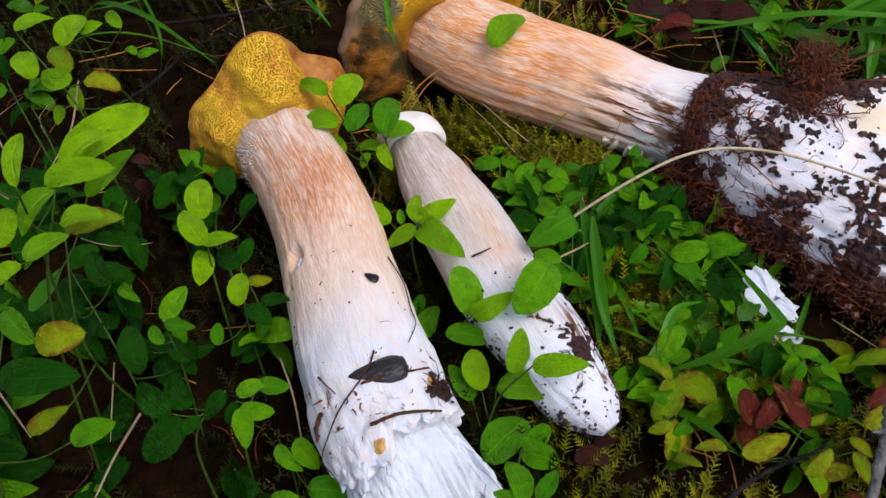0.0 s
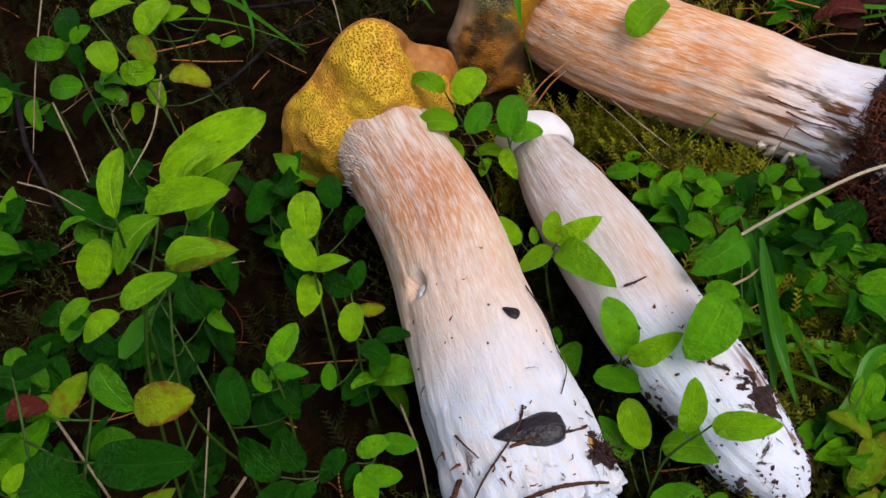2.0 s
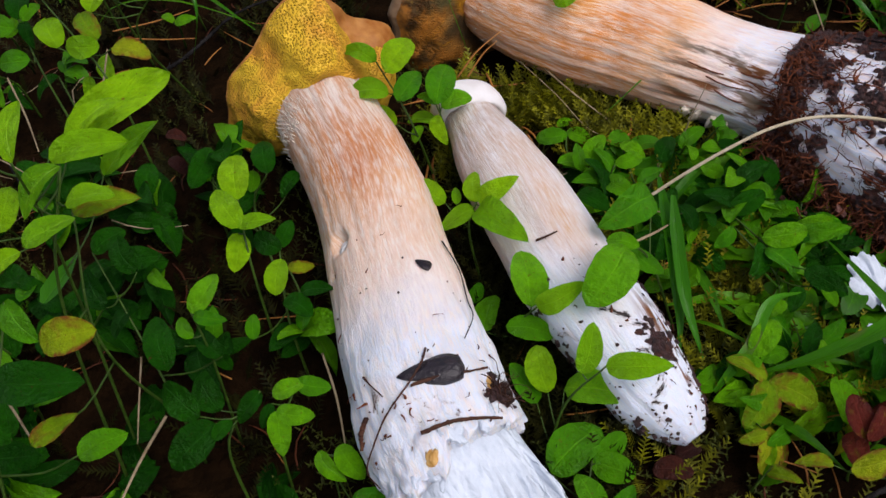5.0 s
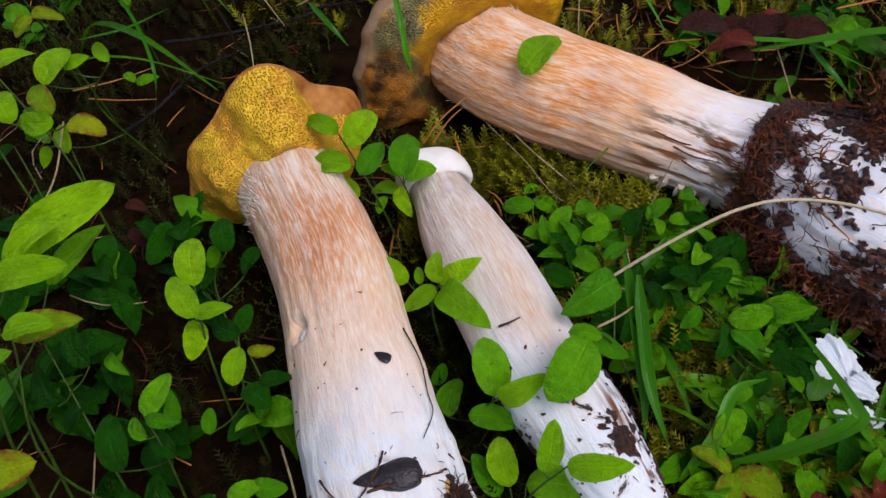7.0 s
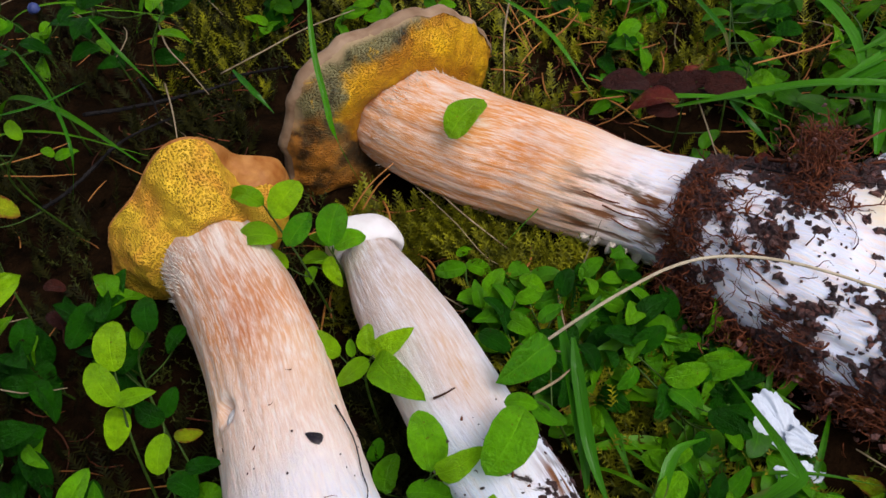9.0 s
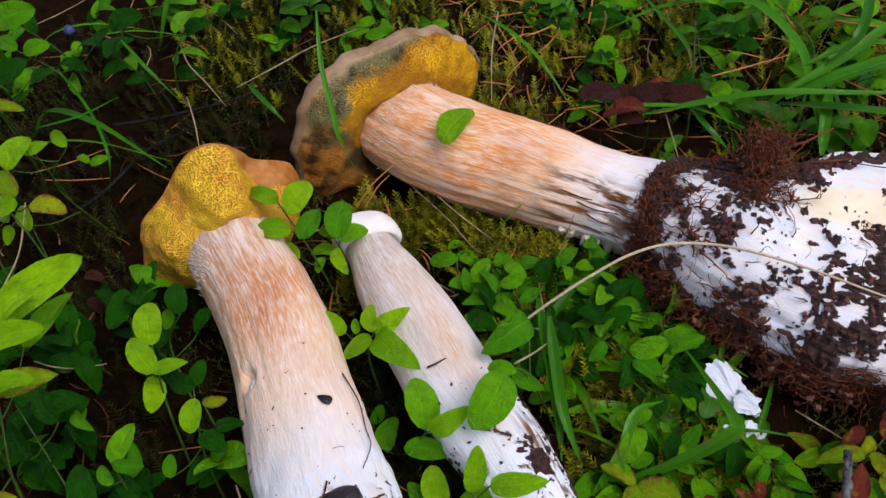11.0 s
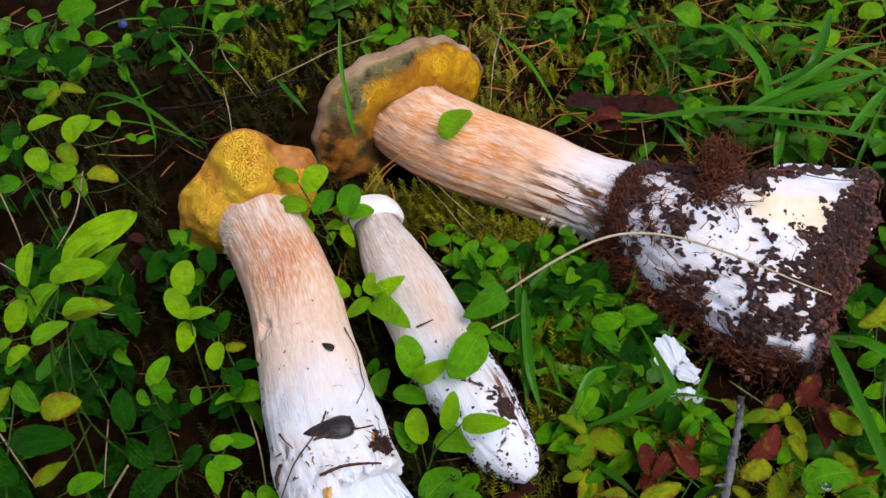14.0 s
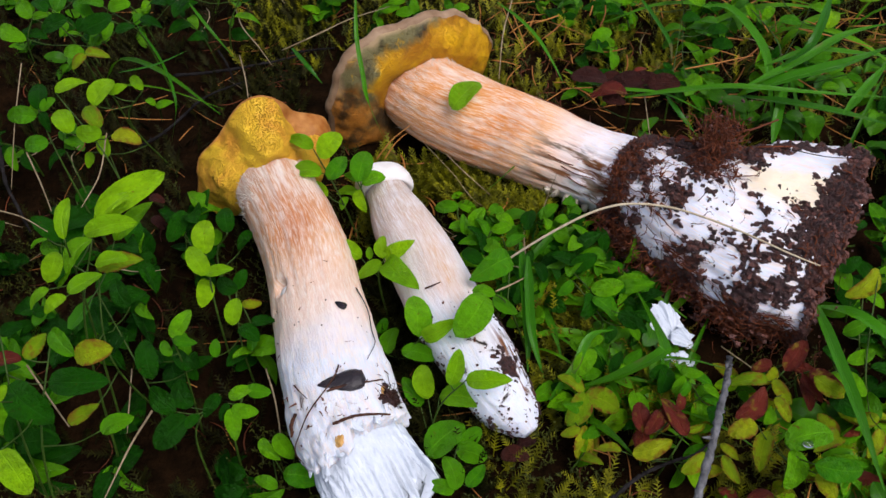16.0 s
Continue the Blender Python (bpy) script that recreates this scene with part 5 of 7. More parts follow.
sprig((-0.186, 0.586), (
    (-0.150, 0.485, 0.080, -0.131, 0.489, 0.086), (-0.111, 0.473, 0.080, -0.102, 0.493, 0.086),
    (-0.152, 0.504, 0.060, -0.159, 0.486, 0.064)),
    (GREEN, DEEP,), "bilberry shoot with narrow leaves behind the twigs", 50)
sprig((-0.277, 0.587), (
    (-0.222, 0.454, 0.090, -0.216, 0.474, 0.096), (-0.213, 0.485, 0.090, -0.190, 0.493, 0.094),
    (-0.216, 0.475, 0.085, -0.204, 0.461, 0.081)),
    (GREEN,), "bilberry shoot with upright leaves in the bush", 51)
sprig((-0.268, 0.442), (
    (-0.227, 0.372, 0.070, -0.220, 0.383, 0.076),),
    (GREEN,), "single bilberry leaf over dry stalks", 52)
sprig((-0.181, 0.458), (
    (-0.169, 0.427, 0.030, -0.158, 0.430, 0.033), (-0.170, 0.429, 0.030, -0.177, 0.433, 0.033)),
    (GREEN,), "small bilberry seedling in the dark litter", 53)
sprig((0.228, 0.559), (
    (0.200, 0.522, 0.045, 0.211, 0.498, 0.048), (0.163, 0.505, 0.045, 0.146, 0.511, 0.048),
    (0.185, 0.419, 0.045, 0.193, 0.410, 0.047)),
    (GREEN,), "bilberry shoot with blunt leaves in the grass", 54)
sprig((0.279, 0.554), (
    (0.248, 0.494, 0.050, 0.266, 0.504, 0.056), (0.287, 0.459, 0.050, 0.297, 0.476, 0.056),
    (0.318, 0.492, 0.050, 0.338, 0.495, 0.052), (0.247, 0.496, 0.050, 0.237, 0.507, 0.056)),
    (GREEN, BRIGHT,), "bilberry shoot with wide leaves behind the grass", 55)
sprig((0.160, 0.455), (
    (0.144, 0.415, 0.045, 0.170, 0.411, 0.047), (0.128, 0.403, 0.045, 0.142, 0.396, 0.046),
    (0.128, 0.418, 0.045, 0.145, 0.421, 0.047)),
    (BROWN,), "glossy dark brown leaves under a grass blade", 56)
sprig((0.275, 0.309), (
    (0.257, 0.292, 0.035, 0.266, 0.296, 0.038), (0.242, 0.270, 0.030, 0.247, 0.256, 0.027),
    (0.241, 0.263, 0.035, 0.255, 0.269, 0.038)),
    (GREEN, DEEP,), "bilberry shoot beside the black rim of the foot", 57)
sprig((0.241, 0.212), (
    (0.219, 0.195, 0.040, 0.229, 0.182, 0.040), (0.219, 0.214, 0.035, 0.224, 0.201, 0.038),
    (0.214, 0.186, 0.035, 0.224, 0.172, 0.038)),
    (GREEN, DEEP,), "low bilberry shoot under a long grass blade", 58)
sprig((0.213, 0.204), (
    (0.203, 0.198, 0.038, 0.209, 0.182, 0.034), (0.185, 0.183, 0.038, 0.190, 0.171, 0.035),
    (0.204, 0.195, 0.042, 0.221, 0.181, 0.040)),
    (REDDISH, TURNING,), "wine-red bilberry leaves with green ribs", 59, wide=0.82)
sprig((0.160, 0.200), (
    (0.154, 0.184, 0.030, 0.158, 0.173, 0.026), (0.144, 0.206, 0.030, 0.154, 0.201, 0.032),
    (0.147, 0.198, 0.030, 0.140, 0.189, 0.030)),
    (GREEN, DEEP,), "bilberry shoot with blue-green leaves by the stick", 60)
sprig((0.144, 0.192), (
    (0.132, 0.187, 0.030, 0.140, 0.171, 0.027), (0.129, 0.182, 0.030, 0.121, 0.170, 0.030)),
    (REDDISH,), "dark red bilberry leaves turned edgeways", 61, wide=0.82)
sprig((0.118, 0.271), (
    (0.105, 0.263, 0.026, 0.124, 0.263, 0.028), (0.118, 0.246, 0.026, 0.132, 0.234, 0.024),
    (0.109, 0.207, 0.026, 0.115, 0.218, 0.032), (0.095, 0.280, 0.024, 0.112, 0.285, 0.028)),
    (DEEP, GREEN,), "bilberry shoot with glossy leaves between blades", 62, wide=0.90)
sprig((0.067, 0.307), (
    (0.062, 0.256, 0.024, 0.067, 0.266, 0.030), (0.034, 0.296, 0.024, 0.046, 0.287, 0.022),
    (0.060, 0.298, 0.024, 0.071, 0.304, 0.029), (0.072, 0.312, 0.022, 0.078, 0.323, 0.028),
    (0.056, 0.326, 0.022, 0.066, 0.317, 0.022)),
    (GREEN, DEEP,), "bilberry seedlings beside the pale stem", 63)
sprig((-0.071, 0.182), (
    (-0.063, 0.176, 0.030, -0.054, 0.165, 0.026), (-0.070, 0.174, 0.030, -0.062, 0.163, 0.027),
    (-0.058, 0.157, 0.026, -0.040, 0.153, 0.025), (-0.060, 0.149, 0.026, -0.072, 0.155, 0.028)),
    (GREEN, DEEP,), "wet bilberry sprig beside the torn foot", 64)
sprig((0.257, 0.233), (
    (0.233, 0.225, 0.030, 0.248, 0.230, 0.033), (0.228, 0.205, 0.034, 0.245, 0.209, 0.037),
    (0.220, 0.201, 0.030, 0.230, 0.192, 0.027), (0.250, 0.248, 0.034, 0.260, 0.240, 0.031),
    (0.249, 0.224, 0.030, 0.258, 0.234, 0.032)),
    (GREEN,), "bilberry shoot with fresh leaves under the earthy rim", 65, wide=0.90)
sprig((0.161, 0.211), (
    (0.150, 0.208, 0.024, 0.160, 0.200, 0.026), (0.139, 0.196, 0.024, 0.149, 0.202, 0.029),
    (0.156, 0.200, 0.024, 0.163, 0.192, 0.024), (0.130, 0.209, 0.020, 0.140, 0.212, 0.023)),
    (GREEN, DEEP,), "bilberry shoot with short leaves below the white scraps", 66, wide=0.90)
sprig((0.211, 0.213), (
    (0.201, 0.207, 0.030, 0.212, 0.200, 0.032), (0.193, 0.205, 0.030, 0.185, 0.197, 0.028),
    (0.180, 0.204, 0.030, 0.192, 0.208, 0.031)),
    (TURNING, REDDISH,), "yellow and red bilberry leaves under the foot", 67, wide=0.90)
loose_leaf((0.049, 0.171, 0.010, 0.064, 0.170, 0.010), BROWN, "withered brown leaf in the litter")
loose_leaf((0.058, 0.176, 0.010, 0.068, 0.179, 0.011), BROWN, "withered brown leaf in the litter")
loose_leaf((-0.153, 0.326, 0.030, -0.145, 0.319, 0.027), BROWN, "withered red-brown leaf under the bush")
loose_leaf((-0.158, 0.342, 0.030, -0.148, 0.340, 0.029), BROWN, "withered red-brown leaf under the bush")
loose_leaf((-0.176, 0.177, 0.100, -0.164, 0.179, 0.101), REDDISH, "withered pink-red leaf in the bush")
loose_leaf((0.165, 0.354, 0.050, 0.174, 0.356, 0.051), REDDISH, "withered pink-red leaf in the bush")

# ==== grass, straws and twigs: lines of places ====
straw("dry_straw", ((0.060, 0.285, 0.028), (0.075, 0.287, 0.040), (0.092, 0.289, 0.052), (0.110, 0.292, 0.060), (0.128, 0.291, 0.065), (0.151, 0.283, 0.068), (0.177, 0.266, 0.070), (0.201, 0.248, 0.070), (0.215, 0.241, 0.068)), 0.0015, PALESTRAW, "long bent dry straw over the earthy foot", "straw")
straw("dry_straw", ((0.023, 0.387, 0.020), (0.036, 0.369, 0.018), (0.053, 0.349, 0.015)), 0.0010, STRAW, "dry straw lying on the moss", "straw")
straw("dry_straw", ((0.013, 0.393, 0.018), (0.030, 0.369, 0.015), (0.045, 0.343, 0.014), (0.065, 0.335, 0.012)), 0.0006, STRAW, "thin dry straw on the moss", "straw")
straw("dry_straw", ((0.073, 0.334, 0.012), (0.071, 0.299, 0.020), (0.072, 0.274, 0.020)), 0.0010, STRAW, "dry straw standing in the leaves", "straw")
straw("dry_straw", ((0.081, 0.324, 0.012), (0.086, 0.326, 0.035), (0.090, 0.325, 0.055)), 0.0006, STRAW, "dry straw standing before the stem", "straw")
straw("dry_straw", ((-0.118, 0.177, 0.055), (-0.131, 0.166, 0.040), (-0.142, 0.143, 0.030)), 0.0012, STRAW, "pale straw under the bilberry bush", "straw")
straw("dry_straw", ((-0.072, 0.215, 0.030), (-0.065, 0.195, 0.030), (-0.061, 0.174, 0.020)), 0.0010, STRAW, "pale thin straw by the stem", "straw")
straw("dry_straw", ((-0.139, 0.211, 0.040), (-0.140, 0.194, 0.030), (-0.142, 0.185, 0.020)), 0.0008, STRAW, "thin dry straw in the bush", "straw")
straw("dry_straw", ((-0.175, 0.358, 0.070), (-0.177, 0.334, 0.060), (-0.187, 0.317, 0.050)), 0.0010, STRAW, "grey dry stalk of an old shoot", "straw")
straw("dry_straw", ((-0.226, 0.355, 0.060), (-0.217, 0.339, 0.050), (-0.204, 0.315, 0.050)), 0.0010, STRAW, "grey dry stalk in the shade", "straw")
straw("dry_straw", ((-0.119, 0.480, 0.030), (-0.112, 0.455, 0.030), (-0.107, 0.432, 0.030)), 0.0010, STRAW, "dry straw behind the yellow cap", "straw")
straw("dry_straw", ((-0.129, 0.536, 0.030), (-0.119, 0.506, 0.035), (-0.107, 0.490, 0.030), (-0.097, 0.479, 0.020)), 0.0010, STRAW, "curled dry straw at the back", "straw")
straw("dry_straw", ((-0.092, 0.497, 0.020), (-0.065, 0.501, 0.030), (-0.042, 0.518, 0.030), (-0.013, 0.532, 0.030)), 0.0010, STRAW, "dry straw behind the brown cap", "straw")
straw("dry_straw", ((0.078, 0.520, 0.040), (0.069, 0.480, 0.040), (0.064, 0.443, 0.030)), 0.0010, STRAW, "long pale straw behind the cap", "straw")
straw("dry_straw", ((0.162, 0.444, 0.030), (0.156, 0.398, 0.040), (0.152, 0.361, 0.045)), 0.0009, STRAW, "dry straw standing behind the stem", "straw")
straw("dry_straw", ((-0.155, 0.169, 0.110), (-0.146, 0.158, 0.100), (-0.134, 0.144, 0.100)), 0.0009, STRAW, "orange dry stalk in the bush", "straw")
straw("dry_straw", ((-0.223, 0.389, 0.100), (-0.226, 0.358, 0.080), (-0.233, 0.334, 0.050)), 0.0008, STRAW, "thin brown dry stalk in the bush", "straw")
straw("dry_straw", ((-0.235, 0.317, 0.050), (-0.220, 0.311, 0.050), (-0.202, 0.299, 0.050)), 0.0009, STRAW, "pale straw crossing the litter", "straw")
straw("dry_straw", ((0.021, 0.330, 0.008), (0.038, 0.312, 0.010), (0.051, 0.297, 0.008)), 0.0008, STRAW, "tan straw beside the moss", "straw")
straw("dry_straw", ((0.051, 0.256, 0.036), (0.061, 0.261, 0.036), (0.069, 0.270, 0.030)), 0.0012, STRAW, "short tan straw behind broad leaves", "straw")
straw("dry_straw", ((0.028, 0.317, 0.012), (0.049, 0.324, 0.014), (0.074, 0.324, 0.012)), 0.0009, STRAW, "tan straw in the low leaves", "straw")
straw("pine_needle", ((-0.193, 0.418, 0.030), (-0.174, 0.415, 0.030), (-0.156, 0.414, 0.030)), 0.0008, NEEDLE, "red-brown pine needle in the litter", "needle")
straw("pine_needle", ((-0.203, 0.425, 0.030), (-0.181, 0.431, 0.030), (-0.163, 0.439, 0.030)), 0.0008, NEEDLE, "red-brown pine needle in the litter", "needle")
straw("pine_needle", ((-0.152, 0.404, 0.020), (-0.148, 0.409, 0.022), (-0.145, 0.418, 0.020)), 0.0007, NEEDLE, "pale pine needle pair in the litter", "needle")
straw("pine_needle", ((-0.018, 0.369, 0.030), (-0.008, 0.375, 0.040), (0.004, 0.383, 0.045)), 0.0009, NEEDLE, "orange needle by the caps", "needle")
straw("pine_needle", ((-0.013, 0.369, 0.030), (-0.005, 0.373, 0.040), (0.002, 0.376, 0.045)), 0.0009, NEEDLE, "orange needle by the caps", "needle")
straw("pine_needle", ((0.073, 0.539, 0.020), (0.078, 0.514, 0.020), (0.084, 0.490, 0.020)), 0.0009, NEEDLE, "orange needle in the moss", "needle")
straw("pine_needle", ((0.079, 0.535, 0.020), (0.083, 0.513, 0.020), (0.087, 0.487, 0.020)), 0.0009, NEEDLE, "orange needle in the moss", "needle")
straw("pine_needle", ((0.180, 0.410, 0.060), (0.202, 0.415, 0.060), (0.226, 0.421, 0.060)), 0.0010, NEEDLE, "orange needle in the grass", "needle")
straw("pine_needle", ((0.245, 0.420, 0.050), (0.260, 0.399, 0.050), (0.275, 0.380, 0.050)), 0.0010, NEEDLE, "red needle in the grass", "needle")
straw("pine_needle", ((0.262, 0.447, 0.060), (0.282, 0.437, 0.060), (0.303, 0.425, 0.060)), 0.0010, NEEDLE, "tan needle in the grass", "needle")
twig("twig", ((-0.182, 0.411, 0.010), (-0.169, 0.413, 0.016), (-0.159, 0.423, 0.018), (-0.146, 0.445, 0.018), (-0.135, 0.458, 0.016), (-0.118, 0.473, 0.012)), 0.0022, BARK, "black crooked twig in the litter", "twig")
twig("twig", ((-0.139, 0.499, 0.020), (-0.130, 0.482, 0.020), (-0.125, 0.469, 0.016)), 0.0016, BARK, "black side twig in the litter", "twig")
twig("twig", ((-0.259, 0.383, 0.040), (-0.252, 0.360, 0.030), (-0.243, 0.345, 0.020), (-0.237, 0.335, 0.010)), 0.0026, BARK, "dark twig under the bush", "twig")
twig("twig", ((-0.172, 0.485, 0.010), (-0.139, 0.483, 0.014), (-0.106, 0.490, 0.014), (-0.082, 0.500, 0.012)), 0.0024, BARK, "black twig behind the caps", "twig")
twig("twig", ((0.101, 0.144, 0.012), (0.116, 0.153, 0.018), (0.132, 0.160, 0.018), (0.146, 0.165, 0.016), (0.156, 0.174, 0.010)), 0.0022, BARK, "dark twig sunk in the moss", "twig")
twig("twig", ((-0.087, 0.504, 0.012), (-0.068, 0.504, 0.014), (-0.055, 0.508, 0.012)), 0.0018, BARK, "dark twig by the brown cap", "twig")
blade("grass_blade", ((0.095, 0.204, 0.020), (0.108, 0.200, 0.034), (0.120, 0.199, 0.046), (0.130, 0.201, 0.054), (0.132, 0.207, 0.053), (0.132, 0.232, 0.040), (0.131, 0.262, 0.024)), 0.0060, BLADE, "broad green folded grass blade", "grass")
blade("grass_blade", ((0.071, 0.281, 0.035), (0.070, 0.259, 0.030), (0.070, 0.234, 0.024), (0.075, 0.215, 0.012)), 0.0052, BLADE, "upright grass blade beside the small stem", "grass")
blade("grass_blade", ((0.068, 0.296, 0.030), (0.068, 0.266, 0.028), (0.068, 0.237, 0.020), (0.067, 0.220, 0.010)), 0.0050, BLADE, "upright green grass blade by the stem", "grass")
blade("grass_blade", ((0.077, 0.202, 0.010), (0.090, 0.213, 0.022), (0.100, 0.228, 0.030), (0.114, 0.235, 0.026)), 0.0045, BLADE, "shiny grass blade among low leaves", "grass")
blade("grass_blade", ((0.204, 0.476, 0.060), (0.218, 0.466, 0.065), (0.227, 0.449, 0.064), (0.235, 0.427, 0.058), (0.235, 0.407, 0.050), (0.234, 0.371, 0.030)), 0.0062, BLADE, "arched grass blade at the back", "grass")
blade("grass_blade", ((0.279, 0.453, 0.080), (0.264, 0.423, 0.080), (0.253, 0.408, 0.074), (0.237, 0.406, 0.060)), 0.0055, BLADE, "arched pale green grass blade", "grass")
blade("grass_blade", ((0.218, 0.397, 0.050), (0.245, 0.398, 0.060), (0.274, 0.401, 0.066), (0.307, 0.412, 0.070)), 0.0090, BLADE, "broad dark green grass blade", "grass")
blade("grass_blade", ((0.217, 0.397, 0.055), (0.250, 0.408, 0.064), (0.282, 0.425, 0.070), (0.312, 0.431, 0.074)), 0.0060, BLADE, "long green grass blade among leaves", "grass")
blade("grass_blade", ((0.142, 0.402, 0.045), (0.174, 0.395, 0.055), (0.207, 0.391, 0.060), (0.253, 0.383, 0.060), (0.298, 0.376, 0.060)), 0.0050, BLADE, "long flat green grass blade", "grass")
blade("grass_blade", ((0.216, 0.399, 0.045), (0.244, 0.385, 0.050), (0.273, 0.374, 0.050), (0.297, 0.362, 0.050)), 0.0060, BLADE, "long drooping green grass blade", "grass")
blade("grass_blade", ((0.108, 0.439, 0.040), (0.119, 0.420, 0.045), (0.137, 0.405, 0.050), (0.167, 0.398, 0.050), (0.192, 0.383, 0.045)), 0.0034, BLADE, "thin green grass blade over moss", "grass")
blade("grass_blade", ((0.169, 0.402, 0.045), (0.177, 0.387, 0.040), (0.187, 0.380, 0.030)), 0.0036, BLADE, "thin green grass blade over moss", "grass")
blade("grass_blade", ((0.166, 0.508, 0.050), (0.174, 0.477, 0.050), (0.179, 0.451, 0.050), (0.179, 0.437, 0.045)), 0.0030, BLADE, "thin drooping green grass blade", "grass")
blade("grass_blade", ((0.065, 0.489, 0.060), (0.077, 0.469, 0.062), (0.089, 0.452, 0.058), (0.098, 0.437, 0.050), (0.106, 0.423, 0.040)), 0.0026, BLADE, "thin arching green grass blade", "grass")
blade("grass_blade", ((0.234, 0.417, 0.055), (0.264, 0.424, 0.060), (0.292, 0.419, 0.060), (0.311, 0.415, 0.060)), 0.0050, BLADE, "grass blade across the back", "grass")
blade("grass_blade", ((0.233, 0.371, 0.030), (0.238, 0.388, 0.045), (0.248, 0.410, 0.050)), 0.0060, BLADE, "green grass blade among the leaves", "grass")
blade("grass_blade", ((0.273, 0.374, 0.050), (0.291, 0.392, 0.055), (0.309, 0.410, 0.060)), 0.0060, BLADE, "green grass blade among the leaves", "grass")
blade("grass_blade", ((0.224, 0.240, 0.034), (0.234, 0.224, 0.048), (0.247, 0.206, 0.050), (0.262, 0.196, 0.044)), 0.0070, BLADE, "broad grass blade beside the roots", "grass")
blade("grass_blade", ((0.222, 0.246, 0.034), (0.217, 0.205, 0.048), (0.217, 0.168, 0.050), (0.219, 0.130, 0.044)), 0.0062, BLADE, "grass blade reaching out of the moss", "grass")
blade("grass_blade", ((-0.024, 0.420, 0.120), (-0.024, 0.396, 0.105), (-0.021, 0.378, 0.090), (-0.019, 0.371, 0.075), (-0.012, 0.375, 0.040)), 0.0026, BLADE, "thin tall grass blade before the brown cap", "grass")
blade("grass_blade", ((-0.082, 0.486, 0.030), (-0.070, 0.466, 0.030), (-0.060, 0.458, 0.020)), 0.0034, BLADE, "grass blade by the twigs", "grass")
blade("grass_blade", ((-0.167, 0.437, 0.090), (-0.149, 0.411, 0.080), (-0.138, 0.384, 0.070), (-0.148, 0.381, 0.040)), 0.0016, BLADE, "thin grass stem in the shade", "grass")
blade("grass_blade", ((-0.174, 0.402, 0.080), (-0.153, 0.408, 0.080), (-0.135, 0.421, 0.080)), 0.0018, BLADE, "thin grass stem in the shade", "grass")
blade("grass_blade", ((-0.142, 0.473, 0.080), (-0.127, 0.455, 0.070), (-0.114, 0.450, 0.050)), 0.0022, BLADE, "thin grass stem at the back", "grass")
blade("grass_blade", ((-0.146, 0.194, 0.100), (-0.143, 0.203, 0.100), (-0.140, 0.213, 0.100)), 0.0070, BLADE, "ribbed grass blade under the bush", "grass")

# the grey stick that stands up before the foot
twig("stick", ((0.100, 0.020, 0.000), (0.108, 0.060, 0.045), (0.118, 0.098, 0.088), (0.126, 0.118, 0.103), (0.133, 0.136, 0.111), (0.138, 0.149, 0.115), (0.139, 0.155, 0.120)), 0.0022, GREYBARK, "weathered grey stick standing up from the moss", "stick")


# ==== small things on the mushrooms ====
def husk_mesh(name, length, width, height):
    """A domed, ridged husk, pointed at one end."""
    verts, faces = [], []
    n, k = 22, 14
    for i in range(n):
        f = i / (n - 1)
        w = width * 0.5 * (f ** 0.9 * (1 - f) ** 0.35) / 0.477 + 0.0002
        for j in range(k):
            a = 2 * math.pi * j / k
            y = math.cos(a) * w * (1 + 0.05 * math.sin(9 * f + 3 * a))
            z = max(-0.15, math.sin(a)) * height * (w / (width * 0.5)) + 0.0003 * math.sin(5 * a) - 0.0006 * math.exp(-((a - 1.4) / 0.18) ** 2)
            verts.append((length * (f - 0.5), y, z))
    for i in range(n - 1):
        for j in range(k):
            j2 = (j + 1) % k
            faces.append((i * k + j, i * k + j2, (i + 1) * k + j2, (i + 1) * k + j))
    return mesh_of(name, verts, faces)


def lay(body, v0, a0, v1, a1, lift):
    """A pose on a skin: x from one place to the other, z outwards."""
    p, o1 = body.at(v0, a0, lift)
    q, o2 = body.at(v1, a1, lift)
    x = Vector(q - p).normalized()
    z = Vector(o1 + o2).normalized()
    y = z.cross(x).normalized()
    return Matrix.Translation(Vector((p + q) / 2)) @ Matrix((x, y, x.cross(y))).transposed().to_4x4()


husk = whole("seed_husk", husk_mesh("seed_husk", 0.0235, 0.0112, 0.0036), HUSK, "wet black husk lying on the tan stem", "husk")
husk.matrix_basis = lay(body_a, 0.838, 3.54, 0.866, 2.62, 0.0012)
chip = whole("bark_chip", husk_mesh("bark_chip", 0.0066, 0.0042, 0.0013), HUSK, "small black bark chip on the stem", "bark")
chip.matrix_basis = lay(body_a, 0.592, 2.83, 0.612, 2.62, 0.0006)


def on_skin(name, body, places, radius, mat, label, category, lift=0.0009):
    """A thin twig or root that follows a skin through (v, a) places."""
    pts = [tuple(body.at(v, a, lift + (0.0008 if i % 2 else 0.0))[0]) for i, (v, a) in enumerate(places)]
    return twig(name, pts, radius, mat, label, category)


